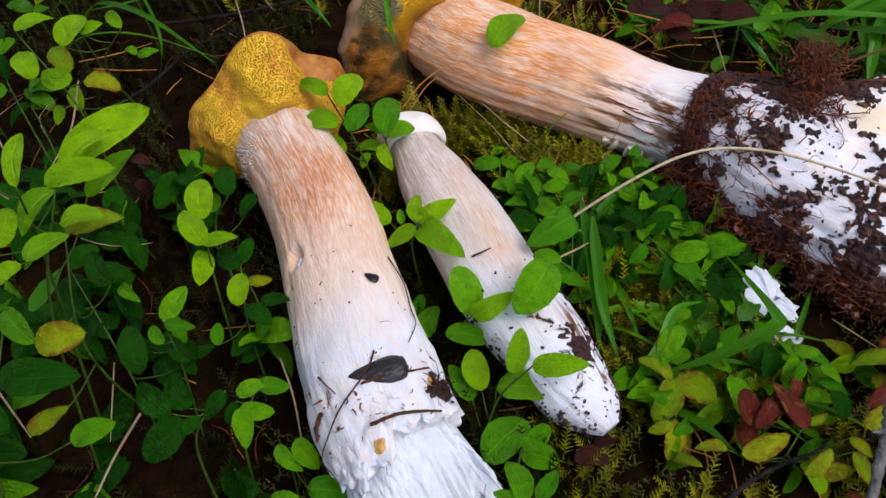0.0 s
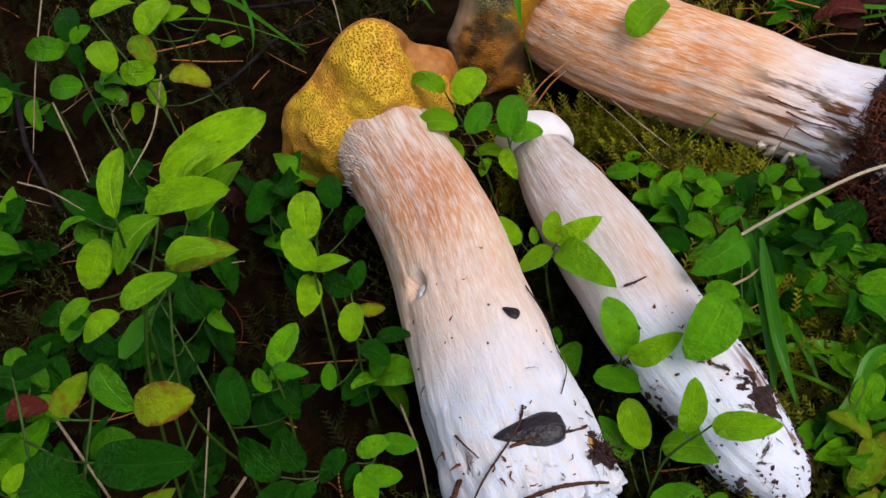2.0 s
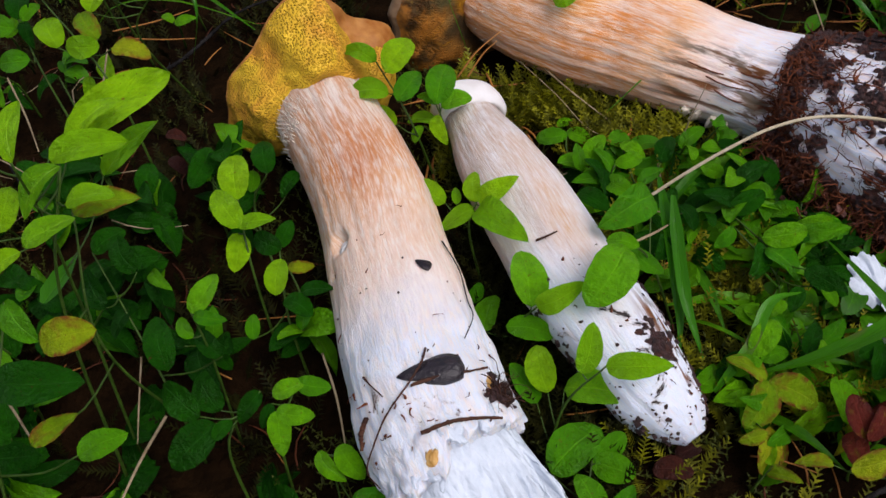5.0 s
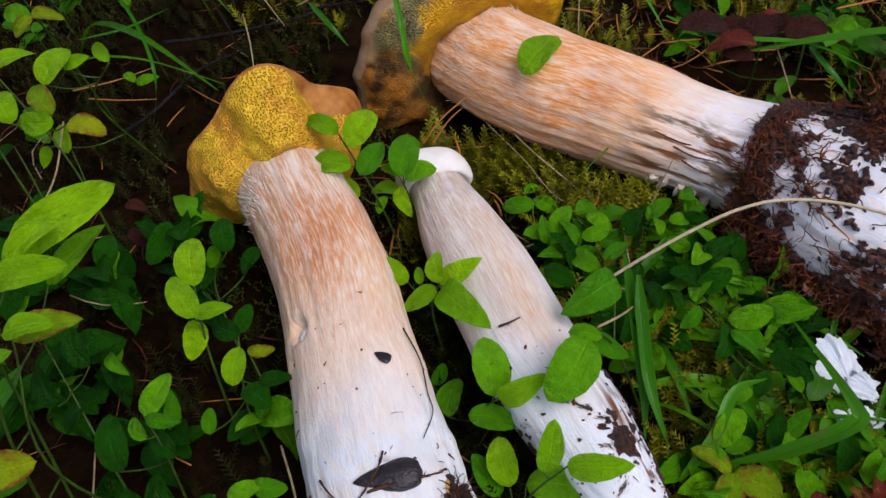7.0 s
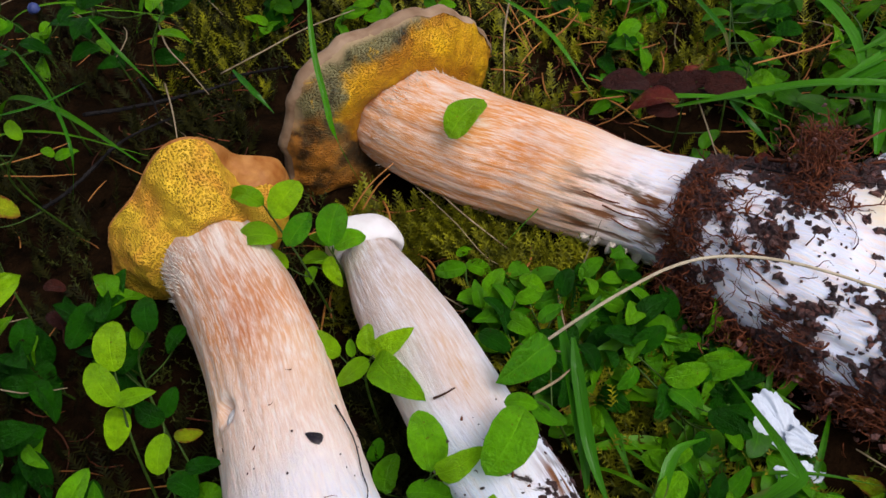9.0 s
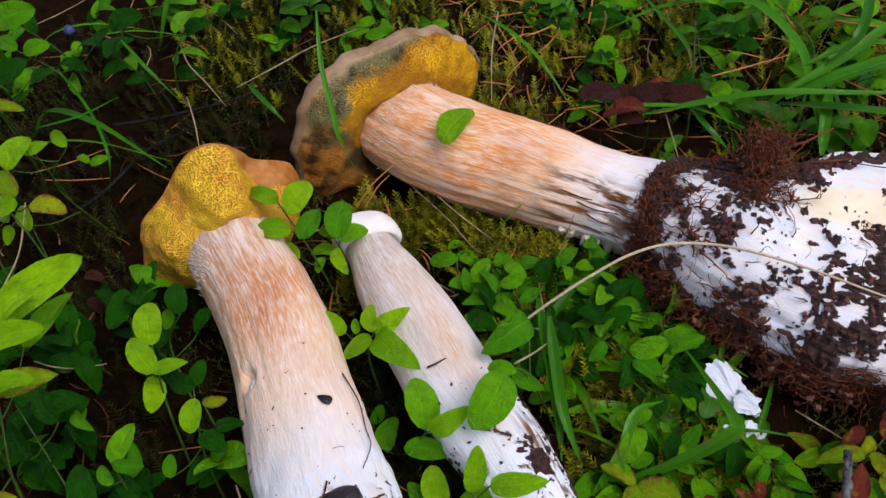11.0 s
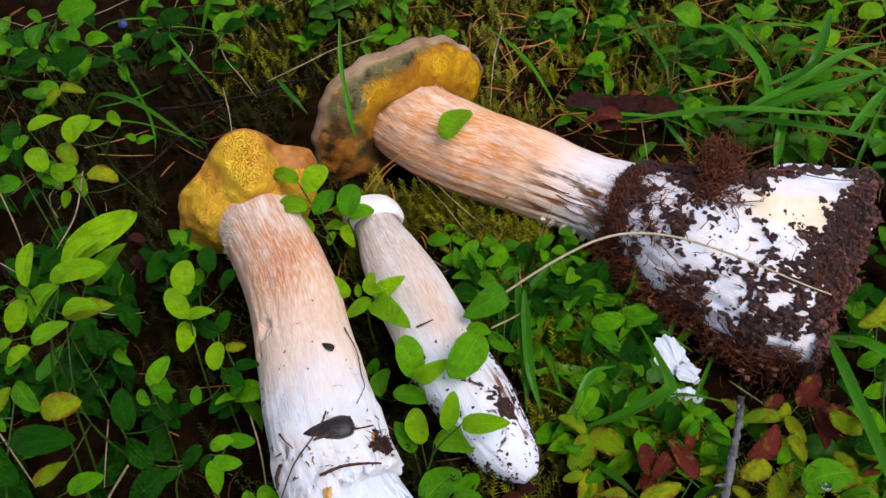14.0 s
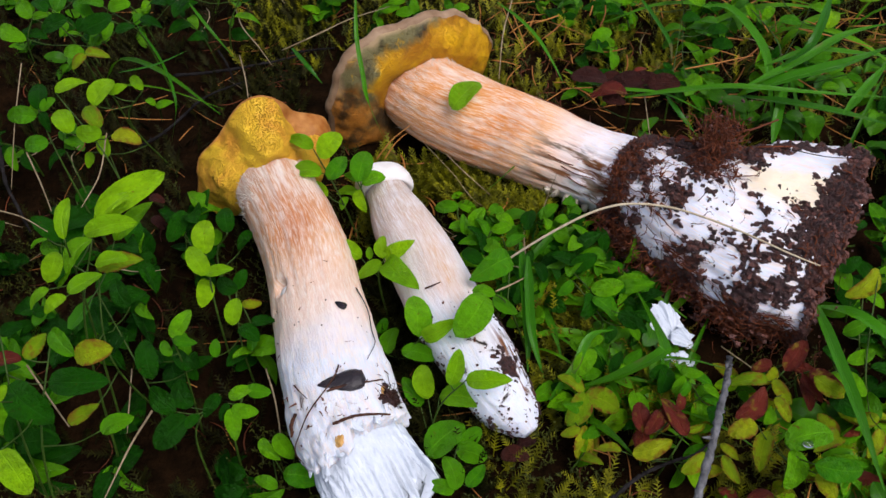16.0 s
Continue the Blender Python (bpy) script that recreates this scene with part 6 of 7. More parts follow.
on_skin("root", body_a, ((0.80, 3.05), (0.83, 3.14), (0.86, 3.34), (0.895, 3.74), (0.92, 4.15), (0.945, 4.45), (0.985, 4.50)), 0.00042, THREAD, "thin brown root across the stem", "root")
on_skin("root", body_a, ((0.53, 2.20), (0.60, 2.12), (0.67, 2.14), (0.72, 2.22), (0.78, 2.48)), 0.0006, BARK, "thin black rootlet along the stem", "root")
on_skin("bark_strip", body_a, ((0.960, 3.45), (0.967, 3.1), (0.975, 2.75), (0.985, 2.48)), 0.0008, THREAD, "strip of brown bark on the stem", "bark")
on_skin("bark_strip", body_a, ((0.87, 4.10), (0.885, 4.25), (0.905, 4.42)), 0.0011, THREAD, "brown bark at the edge of the stem", "bark")
on_skin("root", body_a, ((0.868, 3.35), (0.872, 3.0), (0.875, 2.7), (0.872, 2.45)), 0.0006, THREAD, "thin root under the husk", "root")
on_skin("root", body_a, ((0.80, 3.9), (0.83, 3.8), (0.86, 3.72)), 0.0004, THREAD, "short rootlet on the stem", "root")
on_skin("root", body_b, ((0.46, 3.62), (0.465, 3.4), (0.462, 3.2)), 0.0005, THREAD, "short rootlet on the pale stem", "root")
on_skin("root", body_c, ((0.60, 2.8), (0.65, 2.85), (0.70, 2.8), (0.76, 2.82)), 0.0007, BARK, "black rootlet on the earthy foot", "root", 0.002)
on_skin("root", body_c, ((0.58, 2.4), (0.64, 2.42), (0.70, 2.4), (0.76, 2.5), (0.82, 2.45)), 0.0008, ROOT, "long brown root along the earthy foot", "root", 0.003)
on_skin("root", body_c, ((0.80, 2.5), (0.86, 2.55), (0.91, 2.5), (0.96, 2.45)), 0.0006, BARK, "black root at the rim of the foot", "root", 0.003)
twig("root", ((0.176, 0.339, 0.054), (0.191, 0.341, 0.066), (0.206, 0.344, 0.068), (0.222, 0.351, 0.068)), 0.0008, ROOT, "red-brown root standing up from the foot", "root")

# bits of root and litter that stick to the pale stems, and clumps of soil held by roots
rng = random.Random(77)
bits = []
for body, count, low, high in ((body_a, 34, 0.80, 0.99), (body_a, 8, 0.45, 0.80), (body_b, 22, 0.50, 0.95)):
    for _ in range(count):
        p, o = body.at(rng.uniform(low, high), rng.uniform(2.1, 4.3), 0.0004)
        way = np.cross(o, np.array([rng.uniform(-1, 1) for _ in range(3)]))
        bits.append((p, o, way / np.linalg.norm(way), rng.uniform(0.0015, 0.0050)))
whole("root_bits", fibres("root_bits", bits, rng, 0.00026), ROOT, "small brown bits of root on the pale stems", "roots", kind="stuff")
clump = [(body_a.at(rng.gauss(0.925, 0.012), rng.gauss(2.25, 0.10), 0.001), rng.uniform(0.0006, 0.0022)) for _ in range(60)]
whole("soil_lump", crumbs("soil_lump", [(p, o, s) for (p, o), s in clump], rng), SOIL, "dark soil lump on the edge of the stem", "soil", kind="stuff")
runs = [(p, o, o * 0.4 + np.array([rng.uniform(-1, 1) for _ in range(3)]), rng.uniform(0.004, 0.012)) for (p, o), s in clump]
whole("soil_rootlets", fibres("soil_rootlets", runs, rng, 0.00022), THREAD, "short rootlets in the soil lump", "roots", kind="stuff")
clods = []
for _ in range(300):
    p, o = body_c.at(rng.gauss(0.68, 0.016), rng.gauss(2.72, 0.16), 0.001)
    up = abs(rng.gauss(0, 0.5))
    clods.append((p + np.array((rng.gauss(0, 0.004), 0.010 * up, 0.020 * up)), o, rng.choice((0.0003, 0.0004, 0.0006, 0.0009, 0.0012))))
whole("peat_clump", crumbs("peat_clump", clods, rng), CLOD, "clump of dark peat on top of the foot", "soil", kind="stuff")


def scrap_mesh(name, seed, size):
    """A torn lump of mushroom flesh."""
    bm = bmesh.new()
    bmesh.ops.create_icosphere(bm, subdivisions=4, radius=1.0)
    for w in bm.verts:
        q = w.co * 1.3 + Vector((seed, 0, 0))
        k = 1 + 0.40 * noise.noise(q * 0.9) + 0.22 * noise.noise(Vector((q.x * 1.2, q.y * 5, q.z * 5))) + 0.09 * noise.noise(Vector((q.x * 3, q.y * 14, q.z * 14)))
        w.co = Vector((w.co.x * size[0] * k, w.co.y * size[1] * k, w.co.z * size[2] * k))
    me = bpy.data.meshes.new(name)
    bm.to_mesh(me)
    bm.free()
    me.shade_smooth()
    return me


def flake_mesh(name, seed, sx, sy, thick):
    """A torn flake: a thin ragged plate with ridges that fan out from one side."""
    rings, sides = 14, 72
    verts, faces = [], []
    for side in (1, -1):
        for i in range(rings):
            for j in range(sides):
                t = 2 * math.pi * j / sides
                c, s = math.cos(t), math.sin(t)
                f = i / (rings - 1)
                r = f * (1 + 0.40 * noise.noise(Vector((c * 1.3, s * 1.3, seed))) + 0.20 * noise.noise(Vector((c * 4, s * 4, seed + 3))) + 0.10 * noise.noise(Vector((c * 11, s * 11, seed + 5))))
                x, y = c * r, s * r
                fan = math.atan2(y + 1.6, x)
                z = 0.8 * noise.noise(Vector((fan * 6, seed, 0.4 * y))) + 0.5 * noise.noise(Vector((fan * 17, seed + 1, y))) + side * 0.7 * (1 - f ** 3)
                verts.append((x * sx, y * sy, z * thick))
    m = rings * sides
    for h in (0, m):
        for i in range(rings - 1):
            for j in range(sides):
                a, b = h + i * sides + j, h + i * sides + (j + 1) % sides
                faces.append((a, a + sides, b + sides, b) if h == 0 else (a, b, b + sides, a + sides))
    return mesh_of(name, verts, faces)


for k, (x, y, z, sx, sy, sz, turn) in enumerate(((0.1450, 0.2440, 0.019, 0.0092, 0.0115, 0.0026, 0.3), (0.147, 0.222, 0.014, 0.0090, 0.0048, 0.0022, -0.1), (0.152, 0.234, 0.018, 0.006, 0.007, 0.0022, 0.9))):
    ob = whole("mushroom_scrap", flake_mesh("mushroom_scrap", 3.0 * k + 1, sx, sy, sz), FLESH, "torn white scrap of mushroom flesh below the foot", "mushroom scrap", "mushroom scraps")
    ob.matrix_basis = Matrix.Translation((x, y, z)) @ Matrix.Rotation(turn, 4, "Z") @ Matrix.Rotation(0.35, 4, "X")
for k, (x, y, z) in enumerate(((0.090, 0.3485, 0.018), (0.095, 0.3465, 0.018), (0.101, 0.3425, 0.017), (0.106, 0.3405, 0.016), (0.112, 0.3375, 0.017), (0.117, 0.3355, 0.016))):
    ob = whole("stem_flake", scrap_mesh("stem_flake", 50.0 + 5 * k, (0.0040, 0.0018, 0.0052)), CREAM, "white torn flake under the orange stem", "flake", "stem flakes")
    ob.matrix_basis = Matrix.Translation((x, y, z)) @ Matrix.Rotation(0.5 * k, 4, "Z") @ Matrix.Rotation(0.4, 4, "X")
# crease in the pores, added as a dark thread half sunk in them
straw("rootlet", ((-0.0885, 0.3575, 0.0700), (-0.0880, 0.3545, 0.0680), (-0.0865, 0.3515, 0.0650), (-0.0845, 0.3490, 0.0615)), 0.0010, ROOT, "dark crease across the yellow pores, added as a thin thread", "root")
for k in range(11):
    a, s = 2.15 + 0.21 * k, 0.0016 + 0.0007 * (k % 3)
    v = ragged(a) - 0.006
    ob = whole("flesh_shred", scrap_mesh("flesh_shred", 70.0 + 4 * k, (s * 1.9, s * 0.8, s * 0.35)), FLESH, "white torn shred at the broken foot", "flesh shred", "flesh shreds")
    ob.matrix_basis = lay(body_a, v - 0.012, a, v + 0.012, a - 0.2 * (k % 2) + 0.1, -0.0012)
part("hole_flesh", scrap_mesh("hole_flesh", 91.0, (0.0034, 0.0028, 0.0010)), BUTTON, bolete_a, "white flesh in a gnawed hole", lay(body_a, 0.478, 3.97, 0.500, 3.90, 0.0012))
for v, a, s in ((1.012, 3.42, 0.0030), (0.895, 2.32, 0.0028)):
    ob = whole("ochre_scrap", scrap_mesh("ochre_scrap", 40.0 + 9 * a, (s, s * 0.75, s * 0.35)), OCHRE, "yellow-brown gnawed spot on the torn foot", "flesh shred", "flesh shreds")
    ob.matrix_basis = lay(body_a, v - 0.01, a, v + 0.01, a + 0.1, -0.0002)
for k, (v, a, w) in enumerate(((0.40, 4.0, 0.13), (0.43, 4.15, 0.12), (0.46, 3.85, 0.10), (0.45, 4.35, 0.12), (0.30, 2.35, 0.22))):
    on_skin("skin_crack", body_c, ((v, a), (v + w * 0.3, a + 0.04), (v + w * 0.7, a - 0.02), (v + w, a + 0.05)), 0.0004, ROOT, "dark lengthwise crack in the orange stem", "crack", -0.0002)

# a water drop, a berry
DROP, drop_tree, drop_bsdf = material("water", 0.02, 0.5)
drop_bsdf.inputs["Transmission Weight"].default_value = 1.0
drop_bsdf.inputs["IOR"].default_value = 1.33
BERRY = simple_material("berry_skin", (0.02, 0.03, 0.12), (0.07, 0.10, 0.28), 400, 0.5, 0.3, 0.2, 0.0003)


def bead(name, mat, at, size, label, category):
    """A small round body, flattened below."""
    bm = bmesh.new()
    bmesh.ops.create_uvsphere(bm, u_segments=20, v_segments=12, radius=1.0)
    for w in bm.verts:
        w.co = Vector((w.co.x * size[0], w.co.y * size[1], (w.co.z if w.co.z > 0 else 0.5 * w.co.z) * size[2]))
    me = bpy.data.meshes.new(name)
    bm.to_mesh(me)
    bm.free()
    me.shade_smooth()
    ob = whole(name, me, mat, label, category)
    ob.location = at
    return ob


bead("water_drop", DROP, (0.189, 0.151, 0.0500), (0.0024, 0.0020, 0.0012), "clear water drop on a green leaf", "water drop")
bead("bilberry_fruit", BERRY, (-0.187, 0.518, 0.060), (0.0034, 0.0034, 0.0040), "small ripe blue bilberry in the bush", "berry")


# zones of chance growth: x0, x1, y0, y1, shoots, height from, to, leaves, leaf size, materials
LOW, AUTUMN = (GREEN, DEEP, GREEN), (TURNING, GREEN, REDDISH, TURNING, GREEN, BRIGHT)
ZONES = (
    # shadiest zones mostly take DEEP, whose colour already holds the shade
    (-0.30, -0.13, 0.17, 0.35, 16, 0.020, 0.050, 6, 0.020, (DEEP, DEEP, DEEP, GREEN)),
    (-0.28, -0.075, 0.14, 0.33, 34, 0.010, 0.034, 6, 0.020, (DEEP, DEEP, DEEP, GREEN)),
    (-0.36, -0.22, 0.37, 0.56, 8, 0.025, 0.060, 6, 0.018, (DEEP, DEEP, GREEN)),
    (-0.30, -0.13, 0.48, 0.60, 8, 0.030, 0.070, 6, 0.017, (GREEN, DEEP)),
    (-0.020, 0.03, 0.14, 0.34, 30, 0.008, 0.022, 5, 0.016, LOW),
    (0.030, 0.15, 0.19, 0.335, 62, 0.008, 0.028, 5, 0.0155, LOW),
    (0.060, 0.30, 0.07, 0.22, 52, 0.008, 0.024, 4, 0.017, AUTUMN),
    (0.100, 0.38, 0.40, 0.60, 36, 0.012, 0.036, 5, 0.017, LOW),
    (-0.13, 0.05, 0.535, 0.64, 16, 0.010, 0.035, 5, 0.017, (GREEN, GREEN, DEEP)),
    (0.225, 0.31, 0.15, 0.28, 46, 0.008, 0.030, 5, 0.018, (GREEN, GREEN, TURNING, BRIGHT)),
    (0.280, 0.40, 0.14, 0.40, 44, 0.012, 0.040, 5, 0.018, LOW),
)
rng = random.Random(21)
number = 100
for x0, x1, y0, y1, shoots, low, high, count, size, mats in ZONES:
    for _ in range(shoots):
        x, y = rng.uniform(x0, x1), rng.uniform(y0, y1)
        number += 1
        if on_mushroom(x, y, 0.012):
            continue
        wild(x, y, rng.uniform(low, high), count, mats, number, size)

# shoots that grow close under the edge of the earthy foot
for n, (x, y, h) in enumerate(((0.285, 0.245, 0.030), (0.292, 0.222, 0.026), (0.275, 0.222, 0.022), (0.300, 0.262, 0.034), (0.306, 0.236, 0.028), (0.262, 0.208, 0.018), (0.244, 0.203, 0.016), (0.312, 0.285, 0.034), (0.304, 0.305, 0.034),
                               (0.112, 0.302, 0.026), (0.122, 0.290, 0.024), (0.132, 0.276, 0.022), (0.140, 0.262, 0.020), (0.104, 0.316, 0.024), (0.120, 0.272, 0.024), (0.106, 0.290, 0.024), (0.130, 0.258, 0.022), (0.142, 0.240, 0.018), (0.098, 0.300, 0.022),
                               (0.270, 0.268, 0.020), (0.258, 0.240, 0.020), (0.262, 0.222, 0.018), (0.238, 0.206, 0.014), (0.290, 0.305, 0.024), (0.298, 0.340, 0.024), (0.280, 0.285, 0.022), (0.252, 0.252, 0.014), (0.276, 0.246, 0.024),
                               (0.318, 0.262, 0.034), (0.330, 0.250, 0.030), (0.340, 0.282, 0.034), (0.332, 0.312, 0.036), (0.318, 0.330, 0.034), (0.326, 0.352, 0.036), (0.310, 0.215, 0.026))):
    wild(x, y, h, 5, (GREEN, DEEP), 700 + n, 0.017, "green bilberry shoot close to the earthy foot", 0.3)


def thicket_mesh(boxes, rng):
    """The undergrowth farther out, too dense to count: leaves on short shoots, all in one mesh."""
    shape = [np.array([v.co[:] for v in me.vertices]) for me in LEAVES]
    quads = [[tuple(p.vertices) for p in me.polygons] for me in LEAVES]
    flat = [(0.5 + 0.5 * c, i / 11) for i in range(12) for c in (-1.0, -0.5, 0.0, 0.5, 1.0)]
    verts, faces, uvs = [], [], []
    for x0, x1, y0, y1, shoots, low, high, size in boxes:
        for _ in range(shoots):
            x, y = rng.uniform(x0, x1), rng.uniform(y0, y1)
            if on_mushroom(x, y, 0.012):
                continue
            tall, yaw, h = rng.uniform(low, high), rng.uniform(0, 6.28), ground_height(x, y)
            foot = np.array((x, y, h))
            top = foot + np.array((math.cos(yaw) * 0.4, math.sin(yaw) * 0.4, 1.0)) * tall
            vv, ff = tube_data(np.array([foot, (foot + top) / 2, top]), [0.0006, 0.0005, 0.0003], 4, len(verts))
            verts.extend(vv)
            faces.extend(ff)
            uvs.extend([(0.5, 0.5)] * len(vv))
            for i in range(6):
                b = foot + (top - foot) * (0.35 + 0.65 * (i + 1) / 6)
                a, ln, up = yaw + (1 if i % 2 else -1) * rng.uniform(0.5, 1.6), size * rng.uniform(0.65, 1.2), rng.uniform(-0.2, 0.5)
                tip = b + ln * np.array((math.cos(a) * math.cos(up), math.sin(a) * math.cos(up), math.sin(up)))
                k = rng.randrange(6)
                m = np.array(leaf_pose(b, tip, rng.uniform(-0.4, 0.4), 1.0, (0, -0.1, 1)))
                n = len(verts)
                verts.extend(shape[k] @ m[:3, :3].T + m[:3, 3])
                faces.extend(tuple(n + q for q in f) for f in quads[k])
                uvs.extend(flat)
    return mesh_of("undergrowth", verts, faces, uvs)


# first box: unseen tall shoots, added to block sky light from the left
whole("undergrowth", thicket_mesh((
    (-0.85, -0.38, -0.1, 1.0, 260, 0.08, 0.20, 0.024), (-0.45, 0.50, 0.58, 1.05, 150, 0.02, 0.06, 0.019), (0.36, 0.80, -0.1, 1.0, 110, 0.02, 0.05, 0.019),
    (-0.34, 0.35, -0.45, 0.04, 90, 0.02, 0.05, 0.019), (0.10, 0.40, 0.38, 0.60, 36, 0.008, 0.03, 0.017), (0.05, 0.15, 0.20, 0.33, 26, 0.006, 0.02, 0.016),
    (0.285, 0.42, 0.12, 0.42, 70, 0.008, 0.035, 0.018), (-0.34, -0.20, 0.40, 0.60, 6, 0.008, 0.028, 0.014), (0.225, 0.30, 0.10, 0.24, 40, 0.006, 0.022, 0.017), (0.20, 0.36, 0.04, 0.20, 30, 0.006, 0.02, 0.017)), rng), MIXED, "dense bilberry undergrowth in the shade", "bilberry", kind="stuff")


def tuft_mesh(count, box, rng, size=1.0):
    """Grass that grows among the leaves."""
    verts, faces, uvs = [], [], []
    for _ in range(count):
        x, y = rng.uniform(box[0], box[1]), rng.uniform(box[2], box[3])
        if on_mushroom(x, y, 0.01):
            continue
        a, ln = rng.uniform(-0.9, 1.2) if rng.random() < 0.7 else rng.uniform(0, 6.28), size * rng.uniform(0.05, 0.14)
        h = ground_height(x, y)
        d = np.array((math.cos(a), math.sin(a), 0))
        p = np.array((x, y, h))
        me = ribbon_mesh("tuft", [p, p + d * ln * 0.25 + (0, 0, ln * 0.26), p + d * ln * 0.6 + (0, 0, ln * 0.34), p + d * ln + (0, 0, ln * 0.26)], rng.choice((0.0018, 0.0025, 0.0045, 0.0065)), 14)
        n = len(verts)
        verts.extend(v.co[:] for v in me.vertices)
        faces.extend(tuple(n + q for q in f.vertices) for f in me.polygons)
        uvs.extend((0.5 + 0.5 * c, i / 13) for i in range(14) for c in (-1.0, -0.5, 0.0, 0.5, 1.0))
        bpy.data.meshes.remove(me)
    return mesh_of("grass_tufts", verts, faces, uvs)


whole("grass_tufts", tuft_mesh(52, (0.12, 0.50, 0.36, 0.75), rng), GRASSY, "bright green grass among the leaves", "grass", kind="stuff")
whole("grass_tufts", tuft_mesh(34, (0.055, 0.145, 0.19, 0.31), rng, 0.5), GRASSY, "short green grass between the stems", "grass", kind="stuff")
whole("grass_tufts", tuft_mesh(6, (-0.36, 0.30, 0.46, 0.75), rng), GRASSY, "thin green grass in the shade", "grass", kind="stuff")


# ==== moss, needles and litter ====
def moss_mesh(count, rng):
    verts, faces = [], []
    while count:
        x, y = rng.uniform(-0.45, 0.48), rng.uniform(0.02, 0.75)
        if on_mushroom(x, y, -0.012) or noise.noise(Vector((x * 11, y * 11, 5))) < (0.15 if x < -0.08 else -0.22):
            count -= 1
            continue
        count -= 1
        h = ground_height(x, y)
        tall = rng.uniform(0.005, 0.015)
        a = rng.uniform(0, 6.28)
        top = Vector((x + math.cos(a) * tall * 0.6, y + math.sin(a) * tall * 0.6, h + tall))
        foot = Vector((x, y, h - 0.001))
        for i in range(9):
            f = 0.15 + 0.85 * i / 8
            p = foot.lerp(top, f)
            b = a + i * 2.4
            ln = rng.uniform(0.0016, 0.0032)
            d = Vector((math.cos(b), math.sin(b), 0.6)).normalized()
            s = Vector((-math.sin(b), math.cos(b), 0)) * 0.00045
            k = len(verts)
            verts.extend((p - s, p + s, p + d * ln))
            faces.append((k, k + 1, k + 2))
        k = len(verts)
        s = Vector((-math.sin(a), math.cos(a), 0)) * 0.0003
        verts.extend((foot - s, foot + s, top))
        faces.append((k, k + 1, k + 2))
    return mesh_of("moss", verts, faces, smooth=False)


whole("moss", moss_mesh(17000, rng), MOSS, "low green and brown moss on the forest floor", "moss", kind="stuff")


def litter_mesh(name, count, rng, ln, r, box, bow=0.12, lift=0.012, sides=4):
    verts, faces = [], []
    for _ in range(count):
        x, y = rng.uniform(box[0], box[1]), rng.uniform(box[2], box[3])
        if on_mushroom(x, y, 0.008):
            continue
        a, l = rng.uniform(0, 6.28), ln * rng.uniform(0.5, 1.2)
        h = ground_height(x, y) + rng.uniform(0.002, lift)
        d = np.array((math.cos(a), math.sin(a), rng.uniform(-0.25, 0.25)))
        side = np.array((-math.sin(a), math.cos(a), rng.uniform(-0.3, 0.6))) * bow * rng.uniform(-1, 1)
        p = np.array((x, y, h))
        line = np.array([p + d * l * f + side * l * math.sin(math.pi * f) for f in (0, 0.25, 0.5, 0.75, 1)])
        vv, ff = tube_data(line, [r, r, r, r * 0.9, r * 0.4], sides, len(verts))
        verts.extend(vv)
        faces.extend(ff)
    return mesh_of(name, verts, faces)


def frond_mesh(count, rng, beds):
    """Feather moss: leaning shoots with short leaflets on both sides."""
    verts, faces = [], []
    for n in range(count):
        b = beds[n % len(beds)]
        x, y = rng.uniform(b[0], b[1]), rng.uniform(b[2], b[3])
        if on_mushroom(x, y, -0.004) or noise.noise(Vector((x * 26, y * 26, 2))) < -0.12:
            continue
        h, a, tall = ground_height(x, y), rng.uniform(0, 6.28), rng.uniform(0.010, 0.026)
        lean = rng.uniform(0.2, 1.1)
        d = Vector((math.cos(a) * lean, math.sin(a) * lean, 1)).normalized()
        s = Vector((-math.sin(a), math.cos(a), 0))
        foot = Vector((x, y, h))
        k = len(verts)
        verts.extend((foot - s * 0.0004, foot + s * 0.0004, foot + d * tall))
        faces.append((k, k + 1, k + 2))
        for i in range(16):
            f = 0.2 + 0.8 * i / 15
            side = s if i % 2 else -s
            p = foot + d * tall * f
            ln = 0.0054 * (1.15 - 0.75 * f) * rng.uniform(0.7, 1.2)
            w = (side * 0.8 + d * 0.6 + Vector((0, 0, rng.uniform(-0.2, 0.3)))).normalized()
            k = len(verts)
            verts.extend((p - d * 0.0008, p + d * 0.0009, p + w * ln))
            faces.append((k, k + 1, k + 2))
    return mesh_of("feather_moss", verts, faces, smooth=False)


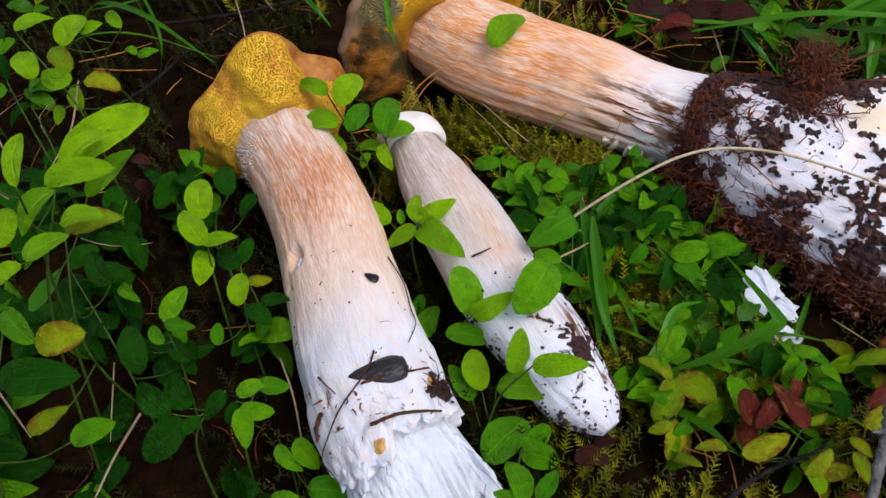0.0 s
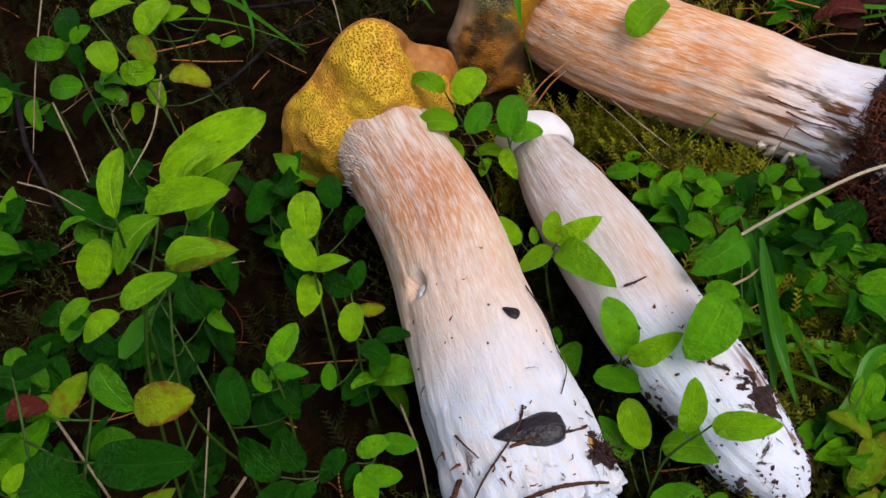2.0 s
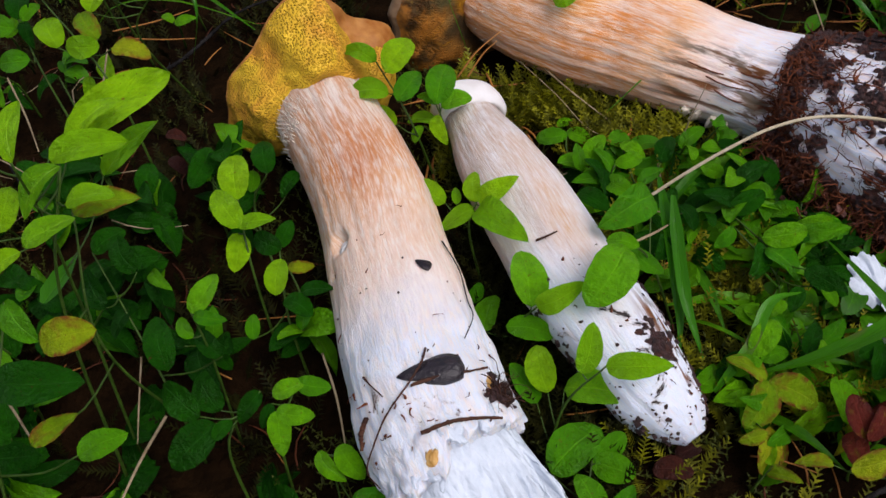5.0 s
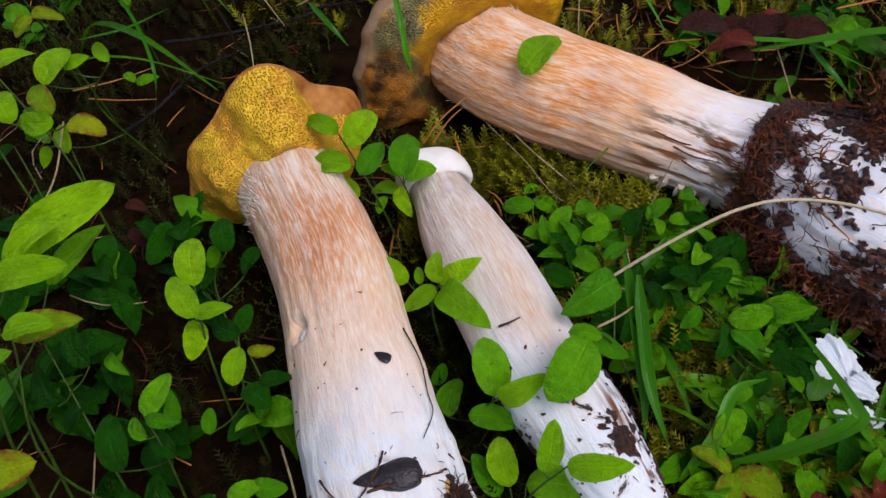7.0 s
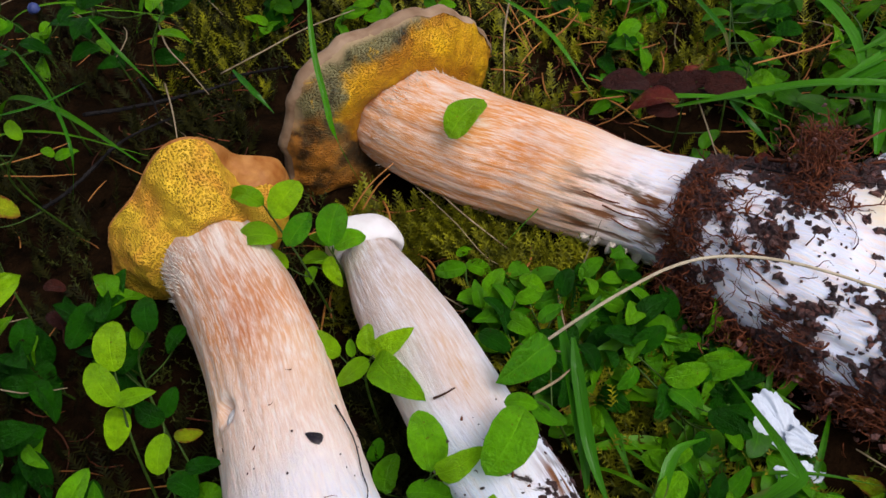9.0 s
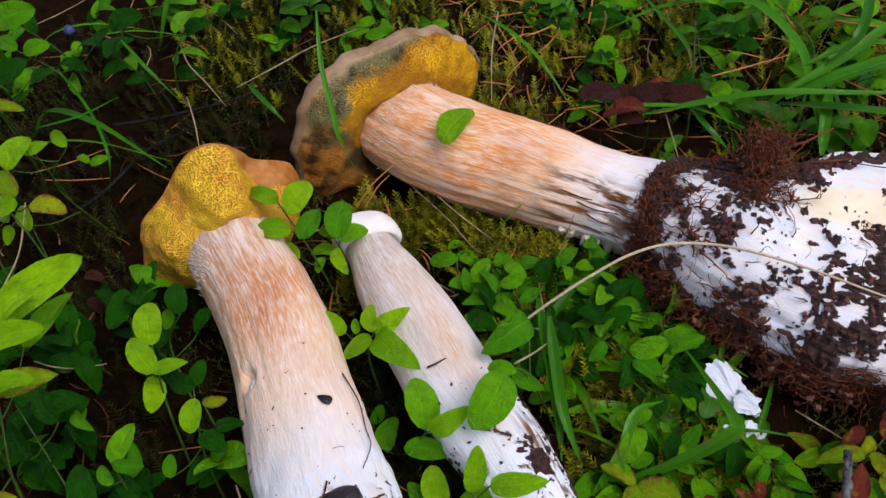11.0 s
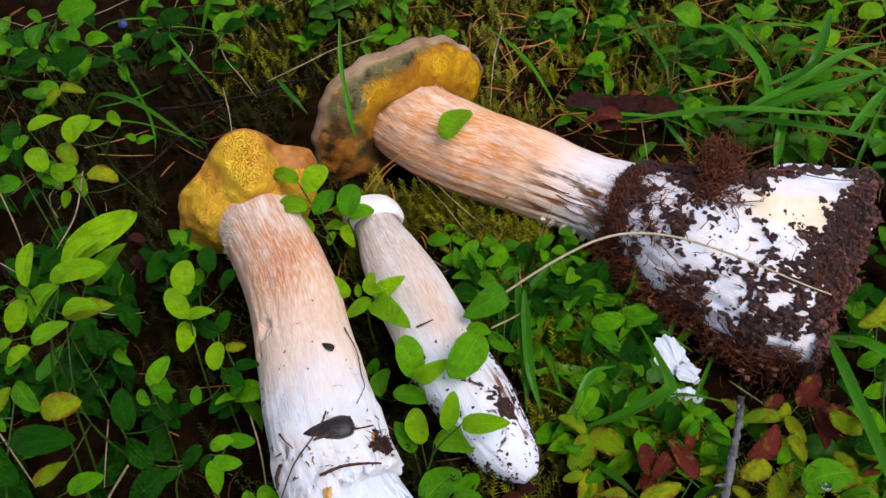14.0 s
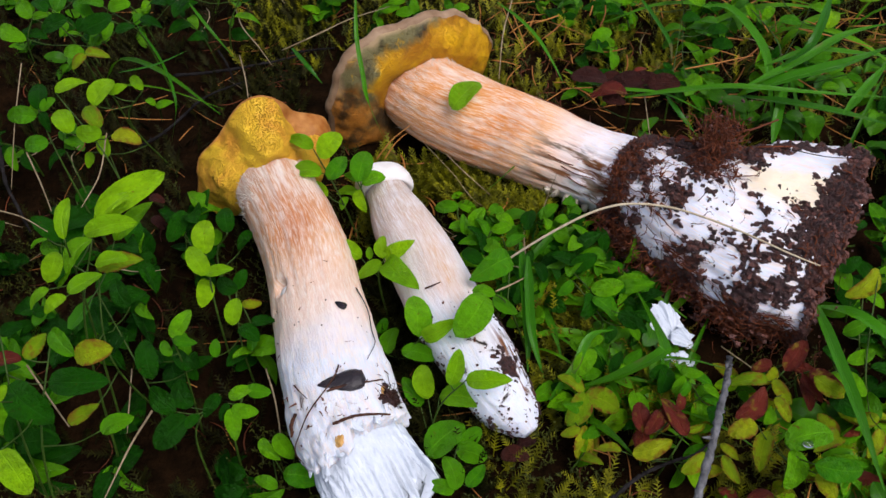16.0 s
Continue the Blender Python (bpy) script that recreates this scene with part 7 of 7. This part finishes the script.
BEDS = ((-0.03, 0.11, 0.325, 0.405), (0.00, 0.09, 0.33, 0.39), (0.02, 0.20, 0.45, 0.66), (0.04, 0.32, 0.04, 0.18), (0.04, 0.16, 0.18, 0.33), (0.15, 0.45, 0.40, 0.66), (-0.13, 0.04, 0.50, 0.66))
whole("shade_moss", frond_mesh(5200, rng, ((-0.34, -0.05, 0.34, 0.62), (-0.30, -0.08, 0.05, 0.34), (-0.12, 0.06, 0.42, 0.66), (-0.02, 0.04, 0.12, 0.34))), DARKMOSS, "moss with the shade under the bushes put into its colour", "moss", kind="stuff")
whole("feather_moss", frond_mesh(8200, rng, BEDS), FEATHER, "yellow-green feather moss shoots", "moss", kind="stuff")
whole("pine_needles", litter_mesh("pine_needles", 330, rng, 0.034, 0.0005, (0.0, 0.42, 0.36, 0.70)), NEEDLE, "fallen orange-brown pine needles", "needles", kind="stuff")
whole("pine_needles", litter_mesh("pine_needles", 200, rng, 0.032, 0.0004, (0.0, 0.42, 0.05, 0.36)), NEEDLE, "pine needles in the low leaves", "needles", kind="stuff")
whole("pine_needles", litter_mesh("pine_needles", 90, rng, 0.028, 0.00035, (-0.34, 0.0, 0.05, 0.66)), NEEDLE, "few pine needles under the bush", "needles", kind="stuff")
whole("litter_fibres", litter_mesh("litter_fibres", 150, rng, 0.018, 0.0004, (-0.12, 0.12, 0.33, 0.52), 0.3, 0.014), ROOT, "red-brown rotten fibres in the litter by the caps", "litter", kind="stuff")
whole("litter_fibres", litter_mesh("litter_fibres", 260, rng, 0.022, 0.0004, (-0.30, 0.40, 0.05, 0.62), 0.3, 0.012), ROOT, "red-brown rotten fibres on the forest floor", "litter", kind="stuff")
whole("dry_straws", litter_mesh("dry_straws", 40, rng, 0.06, 0.0004, (-0.40, 0.42, 0.20, 0.66), 0.15, 0.02), STRAW, "thin dry grass straws in the litter", "straw", kind="stuff")
whole("pine_needles", litter_mesh("pine_needles", 46, rng, 0.026, 0.0006, (-0.035, 0.115, 0.325, 0.40), 0.12, 0.022), NEEDLE, "bright orange pine needles between the stems", "needles", kind="stuff")
whole("pine_needles", litter_mesh("pine_needles", 70, rng, 0.030, 0.0006, (0.06, 0.40, 0.42, 0.60), 0.12, 0.030), NEEDLE, "orange pine needles hanging in the grass", "needles", kind="stuff")
